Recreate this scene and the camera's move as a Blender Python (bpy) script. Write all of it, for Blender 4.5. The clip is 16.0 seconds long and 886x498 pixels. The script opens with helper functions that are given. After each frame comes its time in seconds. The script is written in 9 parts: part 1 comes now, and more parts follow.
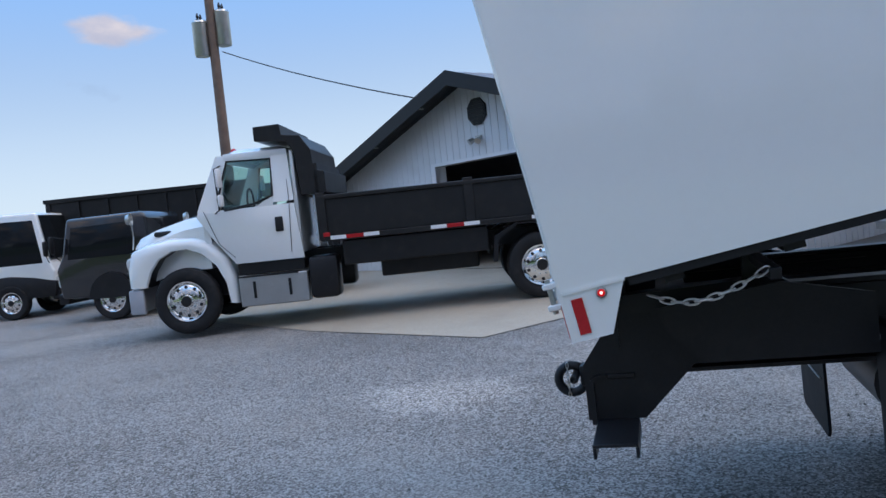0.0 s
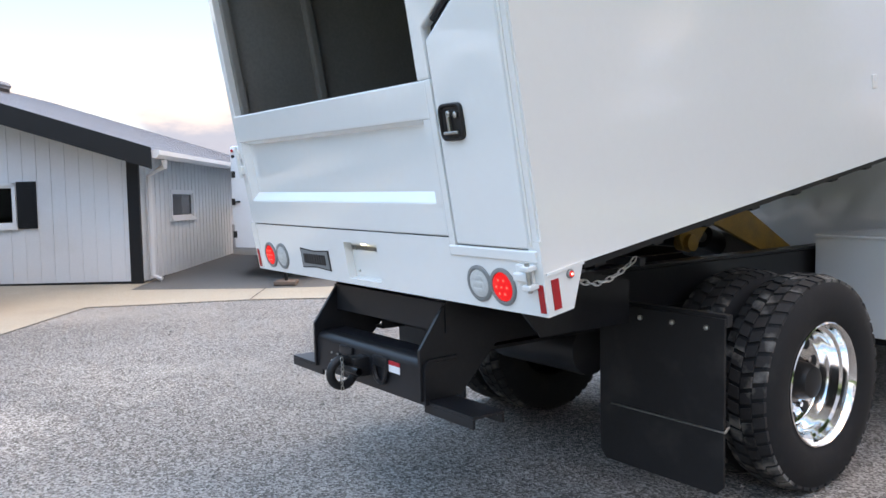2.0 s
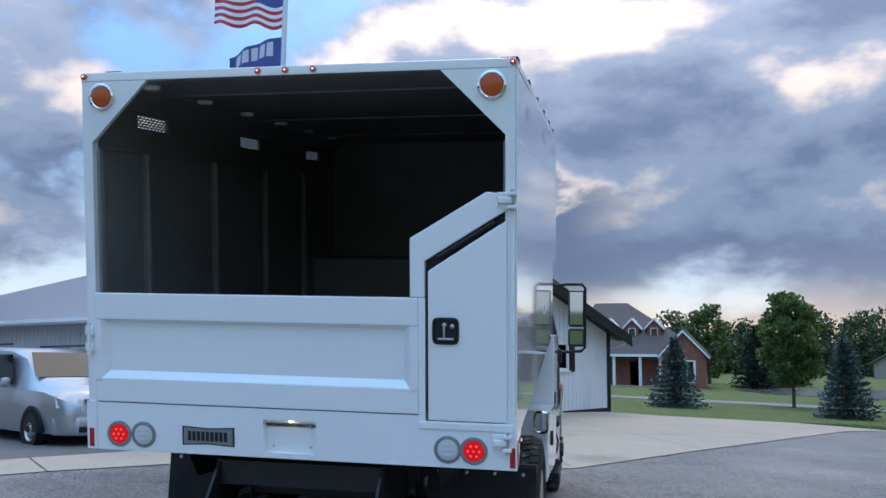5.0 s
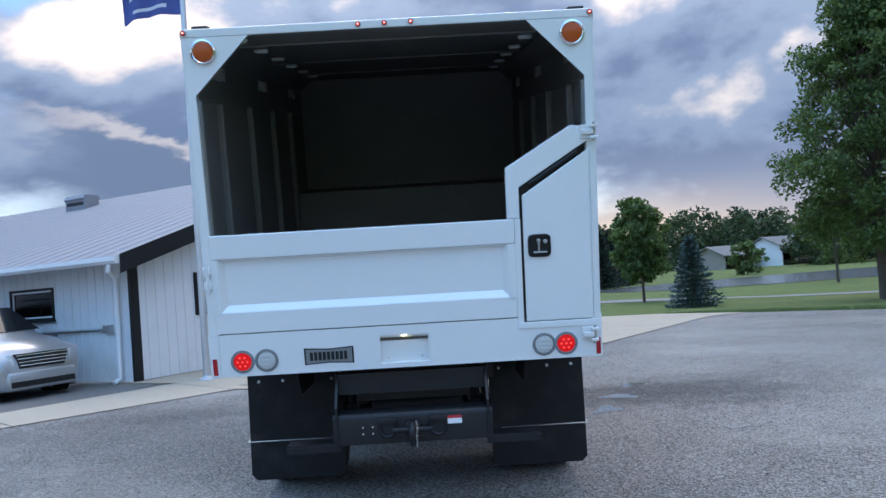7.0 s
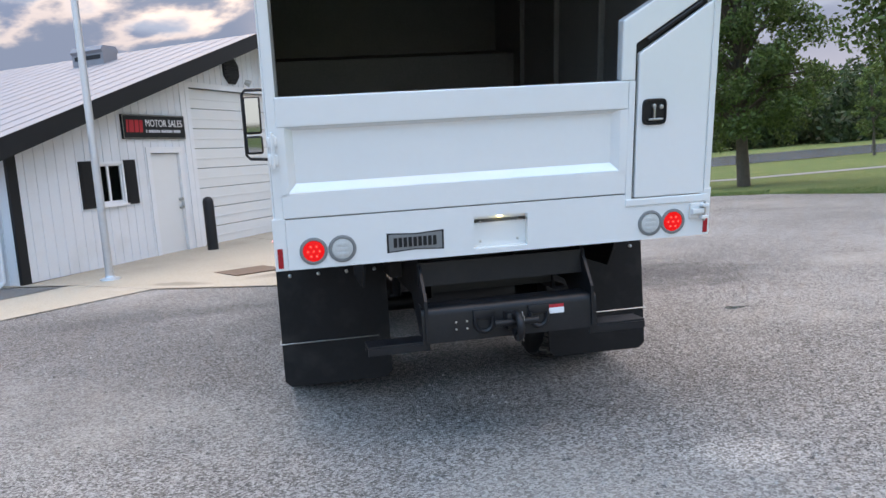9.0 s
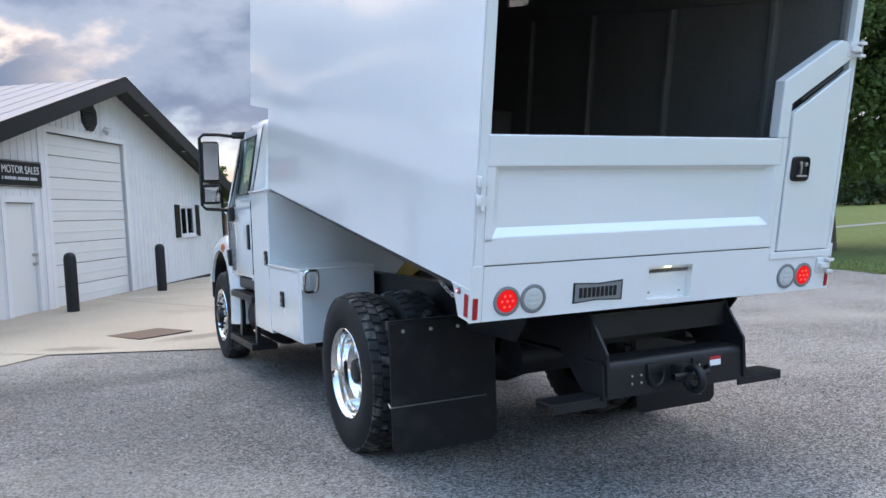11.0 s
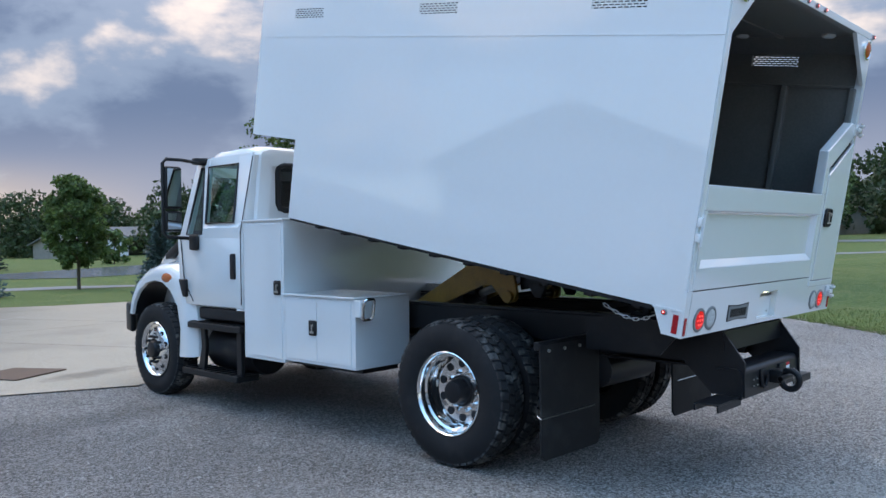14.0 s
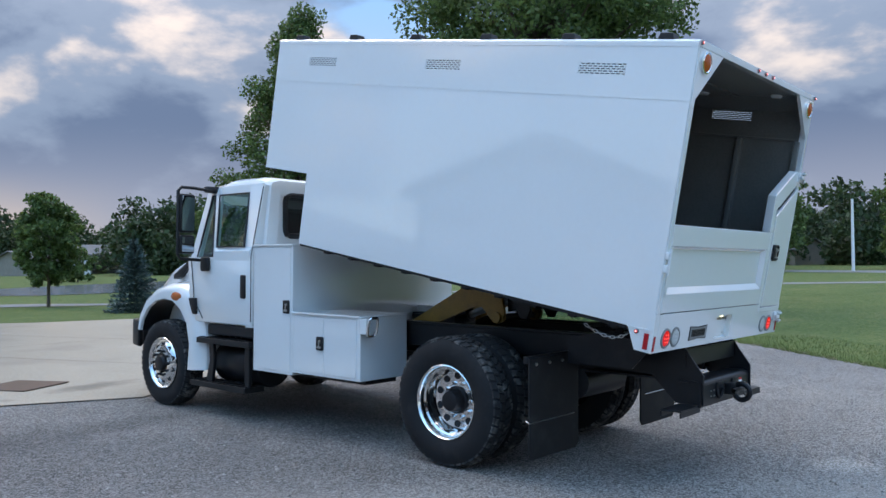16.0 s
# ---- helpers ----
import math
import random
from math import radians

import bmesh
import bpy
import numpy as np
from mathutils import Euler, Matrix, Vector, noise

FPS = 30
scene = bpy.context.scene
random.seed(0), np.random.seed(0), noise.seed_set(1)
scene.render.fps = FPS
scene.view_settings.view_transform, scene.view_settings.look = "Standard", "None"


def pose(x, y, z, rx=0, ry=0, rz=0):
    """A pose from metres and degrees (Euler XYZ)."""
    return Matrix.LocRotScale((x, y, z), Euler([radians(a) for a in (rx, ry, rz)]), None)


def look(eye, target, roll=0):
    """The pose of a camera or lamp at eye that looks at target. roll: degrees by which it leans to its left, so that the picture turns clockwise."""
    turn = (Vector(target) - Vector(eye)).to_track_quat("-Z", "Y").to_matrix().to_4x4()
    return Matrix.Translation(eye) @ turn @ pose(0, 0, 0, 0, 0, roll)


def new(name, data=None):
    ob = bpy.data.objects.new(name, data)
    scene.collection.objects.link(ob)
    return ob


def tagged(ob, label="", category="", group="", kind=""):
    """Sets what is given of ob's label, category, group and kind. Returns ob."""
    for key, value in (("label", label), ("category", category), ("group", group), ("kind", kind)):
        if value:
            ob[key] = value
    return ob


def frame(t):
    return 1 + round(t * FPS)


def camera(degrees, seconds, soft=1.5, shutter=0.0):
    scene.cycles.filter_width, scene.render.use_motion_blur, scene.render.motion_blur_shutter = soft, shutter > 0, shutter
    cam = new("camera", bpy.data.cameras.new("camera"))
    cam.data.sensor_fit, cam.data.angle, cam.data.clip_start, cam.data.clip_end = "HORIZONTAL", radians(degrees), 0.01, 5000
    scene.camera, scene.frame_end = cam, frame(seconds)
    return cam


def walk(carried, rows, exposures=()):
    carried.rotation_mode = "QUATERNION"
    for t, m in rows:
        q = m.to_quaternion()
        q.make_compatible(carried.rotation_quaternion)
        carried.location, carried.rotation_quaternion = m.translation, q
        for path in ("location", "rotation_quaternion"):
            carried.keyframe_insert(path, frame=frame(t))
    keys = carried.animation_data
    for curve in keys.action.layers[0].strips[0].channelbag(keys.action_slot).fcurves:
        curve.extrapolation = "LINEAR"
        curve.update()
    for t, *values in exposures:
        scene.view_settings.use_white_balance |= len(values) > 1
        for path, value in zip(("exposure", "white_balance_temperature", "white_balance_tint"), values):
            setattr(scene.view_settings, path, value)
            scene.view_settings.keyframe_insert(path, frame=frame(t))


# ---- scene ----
cam = camera(56.9, 16.0)
PATH = [
    (0, (3.692, 0.427, 1.453), (1.772, -0.131, 1.38), -6.0),
    (0.5, (3.612, -0.094, 1.466), (1.616, -0.189, 1.382), -6.5),
    (1, (3.557, -0.687, 1.468), (1.641, -0.129, 1.335), -4.8),
    (1.5, (3.421, -1.282, 1.458), (1.634, -0.392, 1.325), -2.7),
    (2, (3.348, -1.864, 1.46), (1.717, -0.713, 1.34), -1.3),
    (2.5, (3.136, -2.306, 1.434), (1.712, -0.907, 1.312), 0.3),
    (3, (2.931, -2.819, 1.465), (1.716, -1.23, 1.446), 0.8),
    (3.5, (2.656, -3.255, 1.544), (1.601, -1.57, 1.756), 0.7),
    (4, (2.305, -3.567, 1.559), (1.486, -1.752, 1.737), 2.3),
    (4.5, (2.017, -4.0, 1.603), (1.409, -2.106, 1.808), 2.3),
    (4.7, (1.897, -4.1, 1.596), (1.38, -2.186, 1.861), 1.8),
    (6.8, (0.477, -5.02, 1.603), (0.432, -3.025, 1.744), -4.3),
    (7, (0.33, -5.069, 1.592), (0.311, -3.07, 1.664), -4.4),
    (7.5, (0.041, -5.052, 1.608), (0.059, -3.053, 1.536), -5.0),
    (8, (-0.248, -4.758, 1.565), (-0.129, -2.77, 1.381), -5.7),
    (8.5, (-0.615, -4.553, 1.537), (-0.382, -2.579, 1.317), -4.7),
    (8.7, (-0.794, -4.442, 1.563), (-0.524, -2.473, 1.344), -4.8),
    (10.8, (-2.715, -3.446, 1.617), (-1.911, -1.618, 1.503), -2.8),
    (11, (-2.911, -3.415, 1.614), (-2.076, -1.599, 1.524), -3.1),
    (11.5, (-3.454, -3.251, 1.643), (-2.557, -1.464, 1.62), -3.8),
    (12, (-3.927, -2.975, 1.637), (-2.972, -1.218, 1.675), -4.5),
    (12.5, (-4.404, -2.819, 1.63), (-3.298, -1.154, 1.694), -4.4),
    (13, (-4.768, -2.576, 1.645), (-3.52, -1.013, 1.669), -4.1),
    (13.5, (-5.116, -2.298, 1.671), (-3.793, -0.798, 1.668), -2.7),
    (14, (-5.469, -2.278, 1.739), (-4.043, -0.877, 1.697), -1.9),
    (14.5, (-5.737, -2.362, 1.759), (-4.212, -1.068, 1.729), 0.6),
    (15, (-5.949, -2.559, 1.778), (-4.498, -1.182, 1.789), 0.4),
    (15.5, (-6.148, -2.625, 1.776), (-4.706, -1.239, 1.794), -1.3),
    (16, (-6.262, -2.643, 1.777), (-4.775, -1.305, 1.791), -0.9),
]
EXPOSURES = [
    (0.0, 0.46, 6700, 14), (0.5, 0.46, 6650, 13), (1.0, 1.24, 8300, 20), (1.5, 1.6, 8900, 20), (2.0, 1.4, 9000, 19), (2.5, 1.3, 8800, 19),
    (3.0, 1.2, 8500, 18), (3.5, 0.98, 7700, 14), (4.0, 0.49, 7000, 14), (4.7, 0.54, 6800, 13), (6.8, 0.78, 6800, 12), (7.0, 0.82, 6800, 12),
    (7.5, 1.32, 7800, 16), (8.0, 1.35, 8400, 19), (8.7, 1.29, 8800, 19), (10.8, 1.22, 8300, 17), (11.5, 0.9, 7700, 15), (12.5, 0.74, 7270, 13),
    (13.5, 0.71, 7350, 13), (14.5, 0.83, 7250, 13), (16.0, 0.71, 7250, 12),
]
walk(cam, [(t, look(eye, target, roll)) for t, eye, target, roll in PATH], EXPOSURES)

# ---- world, sun, exposure ----
world = bpy.data.worlds.new("world")
scene.world = world
world.use_nodes = True


def build_sky():
    nt = world.node_tree
    nd, ln = nt.nodes, nt.links
    nd.clear()
    out = nd.new("ShaderNodeOutputWorld")
    bg = nd.new("ShaderNodeBackground")
    bg.inputs["Strength"].default_value = SKY_STRENGTH
    sky = nd.new("ShaderNodeTexSky")
    sky.sky_type = "NISHITA"
    sky.sun_disc = False
    sky.sun_elevation = radians(SUN_ELEVATION)
    sky.sun_rotation = radians(SUN_ROTATION)
    co = nd.new("ShaderNodeTexCoord")
    sep = nd.new("ShaderNodeSeparateXYZ")
    ln.new(co.outputs["Generated"], sep.inputs[0])

    def math_node(op, a, b, clamp=False):
        m = nd.new("ShaderNodeMath")
        m.operation, m.use_clamp = op, clamp
        for n, v in enumerate((a, b)):
            if isinstance(v, (int, float)):
                m.inputs[n].default_value = v
            elif v is not None:
                ln.new(v, m.inputs[n])
        return m.outputs[0]

    def ramp(fac, *stops):
        r = nd.new("ShaderNodeValToRGB")
        r.color_ramp.interpolation = "EASE"
        while len(r.color_ramp.elements) < len(stops):
            r.color_ramp.elements.new(0.5)
        for e, (p, c) in zip(r.color_ramp.elements, stops):
            e.position, e.color = p, (*c, 1)
        ln.new(fac, r.inputs[0])
        return r.outputs[0]

    def mix(fac, a, b):
        m = nd.new("ShaderNodeMix")
        m.data_type = "RGBA"
        ln.new(fac, m.inputs["Factor"]) if not isinstance(fac, float) else None
        if isinstance(fac, float):
            m.inputs["Factor"].default_value = fac
        for name, v in (("A", a), ("B", b)):
            sock = [s for s in m.inputs if s.name == name and s.type == "RGBA"][0]
            if isinstance(v, tuple):
                sock.default_value = (*v, 1)
            else:
                ln.new(v, sock)
        return [s for s in m.outputs if s.type == "RGBA"][0]

    x, y, z = sep.outputs

    def heap(lift, scale, detail):
        """Cloud density on the dome, a little flattened; lift shifts the sample upward."""
        v = nd.new("ShaderNodeCombineXYZ")
        ln.new(x, v.inputs[0])
        ln.new(y, v.inputs[1])
        ln.new(math_node("MULTIPLY", math_node("ADD", z, lift), CLOUD_FLAT), v.inputs[2])
        n = nd.new("ShaderNodeTexNoise")
        n.inputs["Scale"].default_value, n.inputs["Detail"].default_value = scale, detail
        n.inputs["Roughness"].default_value, n.inputs["Distortion"].default_value = 0.52, 0.15
        ln.new(v.outputs[0], n.inputs["Vector"])
        return n.outputs[0]

    here, above, fine = heap(0.0, 1.95, 9), heap(0.05, 1.95, 9), heap(0.3, 4.2, 8)
    # the clouds thicken away from the clear quarter over the sheds
    side = math_node("ADD", math_node("MULTIPLY", x, 0.55), math_node("MULTIPLY", y, 0.7))
    body = math_node("ADD", here, math_node("MULTIPLY", side, 0.168))
    mask = ramp(body, (CLOUD_EDGE, (0, 0, 0)), (CLOUD_EDGE + 0.07, (1, 1, 1)))
    # tops catch the light, bases stay in shade, thin edges glow
    lit_top = math_node("MULTIPLY", math_node("SUBTRACT", here, above), 4.6)
    edge = math_node("MULTIPLY", math_node("SUBTRACT", CLOUD_EDGE + 0.14, body), 1.1)
    tone = math_node("ADD", math_node("ADD", lit_top, edge), math_node("ADD", math_node("MULTIPLY", fine, 1.5), -0.25))
    shade = ramp(tone, (0.22, CLOUD_DARK), (0.60, CLOUD_MID), (0.98, CLOUD_LIGHT))
    # a low grey bank with a bright ragged crest stands over the sheds
    crest = math_node("ADD", math_node("MULTIPLY", math_node("SUBTRACT", heap(0.1, 4.2, 8), 0.5), 0.34), 0.205)
    over = math_node("SUBTRACT", crest, z)
    west = math_node("MULTIPLY", ramp(math_node("ADD", math_node("MULTIPLY", x, -1.0), 0.5), (0.42, (0, 0, 0)), (0.56, (1, 1, 1)), (0.86, (1, 1, 1)), (0.99, (0, 0, 0))), ramp(y, (0.35, (0, 0, 0)), (0.62, (1, 1, 1))))
    bank = math_node("MULTIPLY", ramp(over, (0.0, (0, 0, 0)), (0.02, (1, 1, 1))), math_node("MULTIPLY", west, ramp(z, (0.045, (0.25, 0.25, 0.25)), (0.10, (1, 1, 1)))))
    bank_tone = mix(ramp(over, (0.004, (1, 1, 1)), (0.03, (0, 0, 0))), BANK, CLOUD_LIGHT)
    clear = mix(ramp(z, (0.0, (1, 1, 1)), (0.36, (0, 0, 0))), CLEAR_HIGH, CLEAR_LOW)
    air = mix(0.10, clear, sky.outputs[0])
    # far clouds pale towards the horizon
    far = mix(ramp(z, (0.03, (0.62, 0.62, 0.62)), (0.17, (0, 0, 0))), shade, FAR_CLOUD)
    both = mix(bank, mix(mask, air, far), bank_tone)
    # a few small bright heaps of cloud in the clear quarter
    curl = heap(0.2, 6.0, 8)
    puff_tone = mix(ramp(heap(0.26, 6.0, 8), (0.42, (0, 0, 0)), (0.58, (1, 1, 1))), CLOUD_LIGHT, PUFF_BASE)
    for d, size, flat in PUFFS:
        v = nd.new("ShaderNodeVectorMath")
        v.operation = "SUBTRACT"
        ln.new(co.outputs["Generated"], v.inputs[0])
        v.inputs[1].default_value = d
        w = nd.new("ShaderNodeVectorMath")
        w.operation = "MULTIPLY"
        ln.new(v.outputs[0], w.inputs[0])
        w.inputs[1].default_value = (1 / size, 1 / size, flat / size)
        far_off = nd.new("ShaderNodeVectorMath")
        far_off.operation = "LENGTH"
        ln.new(w.outputs[0], far_off.inputs[0])
        reach = math_node("ADD", math_node("MULTIPLY", curl, 3.4), math_node("SUBTRACT", far_off.outputs["Value"], 1.7))
        both = mix(ramp(reach, (0.42, (1, 1, 1)), (0.75, (0, 0, 0))), both, puff_tone)
    # warm light of the low sun along the horizon, ahead of the truck
    near = math_node("MULTIPLY", ramp(z, (0.0, (1, 1, 1)), (0.11, (0, 0, 0))), ramp(y, (0.86, (0, 0, 0)), (1.0, (1, 1, 1))))
    glow = mix(math_node("MULTIPLY", near, math_node("MULTIPLY", fine, 1.5)), both, GLOW)
    below = ramp(z, (0.0, (0, 0, 0)), (0.004, (1, 1, 1)))
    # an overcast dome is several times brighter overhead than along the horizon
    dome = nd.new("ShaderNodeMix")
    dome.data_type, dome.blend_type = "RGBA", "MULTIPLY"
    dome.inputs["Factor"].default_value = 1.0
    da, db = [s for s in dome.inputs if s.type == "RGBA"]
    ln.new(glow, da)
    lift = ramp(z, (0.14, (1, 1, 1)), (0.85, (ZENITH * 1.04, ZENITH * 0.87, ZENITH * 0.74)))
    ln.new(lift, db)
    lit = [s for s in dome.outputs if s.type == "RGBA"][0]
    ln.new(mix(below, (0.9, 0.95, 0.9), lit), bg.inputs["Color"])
    ln.new(bg.outputs[0], out.inputs["Surface"])


SKY_STRENGTH = 0.1
SUN_ELEVATION, SUN_ROTATION = 52, -4
CLOUD_DARK, CLOUD_MID, CLOUD_LIGHT = (0.92, 1.42, 2.5), (1.62, 2.3, 3.55), (5.0, 4.9, 5.2)
CLOUD_FLAT, CLOUD_EDGE = 2.0, 0.50
BANK = (0.95, 1.42, 2.4)
CLEAR_HIGH, CLEAR_LOW = (1.05, 2.75, 5.9), (4.9, 6.2, 7.3)
PUFF_BASE = (3.1, 3.5, 4.6)
PUFFS = (((-0.775, -0.585, 0.248), 0.075, 2.6), ((-0.962, -0.167, 0.217), 0.04, 2.0), ((-0.69, 0.70, 0.185), 0.06, 1.0), ((-0.72, 0.68, 0.15), 0.05, 1.2))
FAR_CLOUD = (2.7, 3.1, 4.1)
GLOW = (7.4, 5.6, 3.5)
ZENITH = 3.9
build_sky()

sun = new("sun", bpy.data.lights.new("sun", "SUN"))
sun.data.energy, sun.data.angle, sun.data.color = 0.5, radians(30), (1.0, 0.93, 0.84)
sun.matrix_world = look((-0.07 * 40, 40, 51.3), (0, 0, 0))


# ---- materials ----
MATS = {}


def mat(name, base, rough=0.5, metal=0.0, vary=0.12, scale=3.0, fine=60.0, bump=0.0, coat=0.0, emit=None, power=0.0, dirt=None, dirt_amount=0.0, island=0.0, spec=0.5):
    """A node material: the base colour with broad stains and fine grain, and a fine relief."""
    if name in MATS:
        return MATS[name]
    m = MATS[name] = bpy.data.materials.new(name)
    m.use_nodes = True
    nd, ln = m.node_tree.nodes, m.node_tree.links
    p = nd["Principled BSDF"]
    p.inputs["Metallic"].default_value = metal
    p.inputs["Specular IOR Level"].default_value = spec
    p.inputs["Coat Weight"].default_value = coat
    p.inputs["Coat Roughness"].default_value = 0.05
    p.inputs["Coat IOR"].default_value = 1.75
    co = nd.new("ShaderNodeTexCoord")
    a, b = nd.new("ShaderNodeTexNoise"), nd.new("ShaderNodeTexNoise")
    for n, s, d in ((a, scale, 5), (b, fine, 3)):
        n.inputs["Scale"].default_value, n.inputs["Detail"].default_value = s, d
        n.inputs["Roughness"].default_value = 0.6
        ln.new(co.outputs["Object"], n.inputs["Vector"])
    mixn = nd.new("ShaderNodeMix")
    mixn.data_type = "FLOAT"
    mixn.inputs[0].default_value = 0.45
    ln.new(a.outputs[0], mixn.inputs[2])
    ln.new(b.outputs[0], mixn.inputs[3])
    r = nd.new("ShaderNodeValToRGB")
    lo, hi = r.color_ramp.elements
    lo.position, hi.position = 0.3, 0.72
    lo.color = (*[max(0.0, c * (1 - vary)) for c in base], 1)
    hi.color = (*[min(1.0, c * (1 + vary)) for c in base], 1)
    ln.new(mixn.outputs[0], r.inputs[0])
    col = r.outputs[0]
    if dirt:
        d = nd.new("ShaderNodeMix")
        d.data_type = "RGBA"
        dr = nd.new("ShaderNodeValToRGB")
        dr.color_ramp.elements[0].position, dr.color_ramp.elements[1].position = 0.52, 0.75
        dn = nd.new("ShaderNodeTexNoise")
        dn.inputs["Scale"].default_value, dn.inputs["Detail"].default_value = scale * 1.7, 9
        ln.new(co.outputs["Object"], dn.inputs["Vector"])
        ln.new(dn.outputs[0], dr.inputs[0])
        k = nd.new("ShaderNodeMath")
        k.operation = "MULTIPLY"
        k.inputs[1].default_value = dirt_amount
        ln.new(dr.outputs[0], k.inputs[0])
        ln.new(k.outputs[0], d.inputs["Factor"])
        ca, cb = [s for s in d.inputs if s.type == "RGBA"]
        ln.new(col, ca)
        cb.default_value = (*dirt, 1)
        col = [s for s in d.outputs if s.type == "RGBA"][0]
    if island:
        h = nd.new("ShaderNodeHueSaturation")
        g = nd.new("ShaderNodeNewGeometry")
        mr = nd.new("ShaderNodeMapRange")
        mr.inputs["To Min"].default_value, mr.inputs["To Max"].default_value = 1 - island, 1 + island
        ln.new(g.outputs["Random Per Island"], mr.inputs["Value"])
        ln.new(mr.outputs[0], h.inputs["Value"])
        ln.new(col, h.inputs["Color"])
        col = h.outputs[0]
    ln.new(col, p.inputs["Base Color"])
    rr = nd.new("ShaderNodeMapRange")
    rr.inputs["To Min"].default_value, rr.inputs["To Max"].default_value = max(0.02, rough * 0.8), min(1.0, rough * 1.2)
    ln.new(mixn.outputs[0], rr.inputs["Value"])
    ln.new(rr.outputs[0], p.inputs["Roughness"])
    if bump:
        bn = nd.new("ShaderNodeBump")
        bn.inputs["Strength"].default_value, bn.inputs["Distance"].default_value = min(1.0, bump * 40), bump
        ln.new(b.outputs[0], bn.inputs["Height"])
        ln.new(bn.outputs[0], p.inputs["Normal"])
    if emit:
        p.inputs["Emission Color"].default_value = (*emit, 1)
        p.inputs["Emission Strength"].default_value = power
    return m


def glass(name, tint=(0.9, 0.95, 0.95), dark=0.25):
    """A tinted pane: mirror gloss by Fresnel over a clear, tinted body."""
    m = MATS[name] = bpy.data.materials.new(name)
    m.use_nodes = True
    nd, ln = m.node_tree.nodes, m.node_tree.links
    nd.clear()
    out, sh = nd.new("ShaderNodeOutputMaterial"), nd.new("ShaderNodeMixShader")
    gl, tr = nd.new("ShaderNodeBsdfGlossy"), nd.new("ShaderNodeBsdfTransparent")
    lw, pw, ad = nd.new("ShaderNodeLayerWeight"), nd.new("ShaderNodeMath"), nd.new("ShaderNodeMath")
    lw.inputs["Blend"].default_value = 0.5
    pw.operation, ad.operation = "POWER", "MULTIPLY_ADD"
    pw.inputs[1].default_value = 4.5
    ad.inputs[1].default_value, ad.inputs[2].default_value = 0.93, 0.05
    ln.new(lw.outputs["Facing"], pw.inputs[0])
    ln.new(pw.outputs[0], ad.inputs[0])
    gl.inputs["Roughness"].default_value = 0.02
    tr.inputs["Color"].default_value = (*[c * dark for c in tint], 1)
    ln.new(ad.outputs[0], sh.inputs[0])
    ln.new(tr.outputs[0], sh.inputs[1])
    ln.new(gl.outputs[0], sh.inputs[2])
    ln.new(sh.outputs[0], out.inputs["Surface"])
    return m


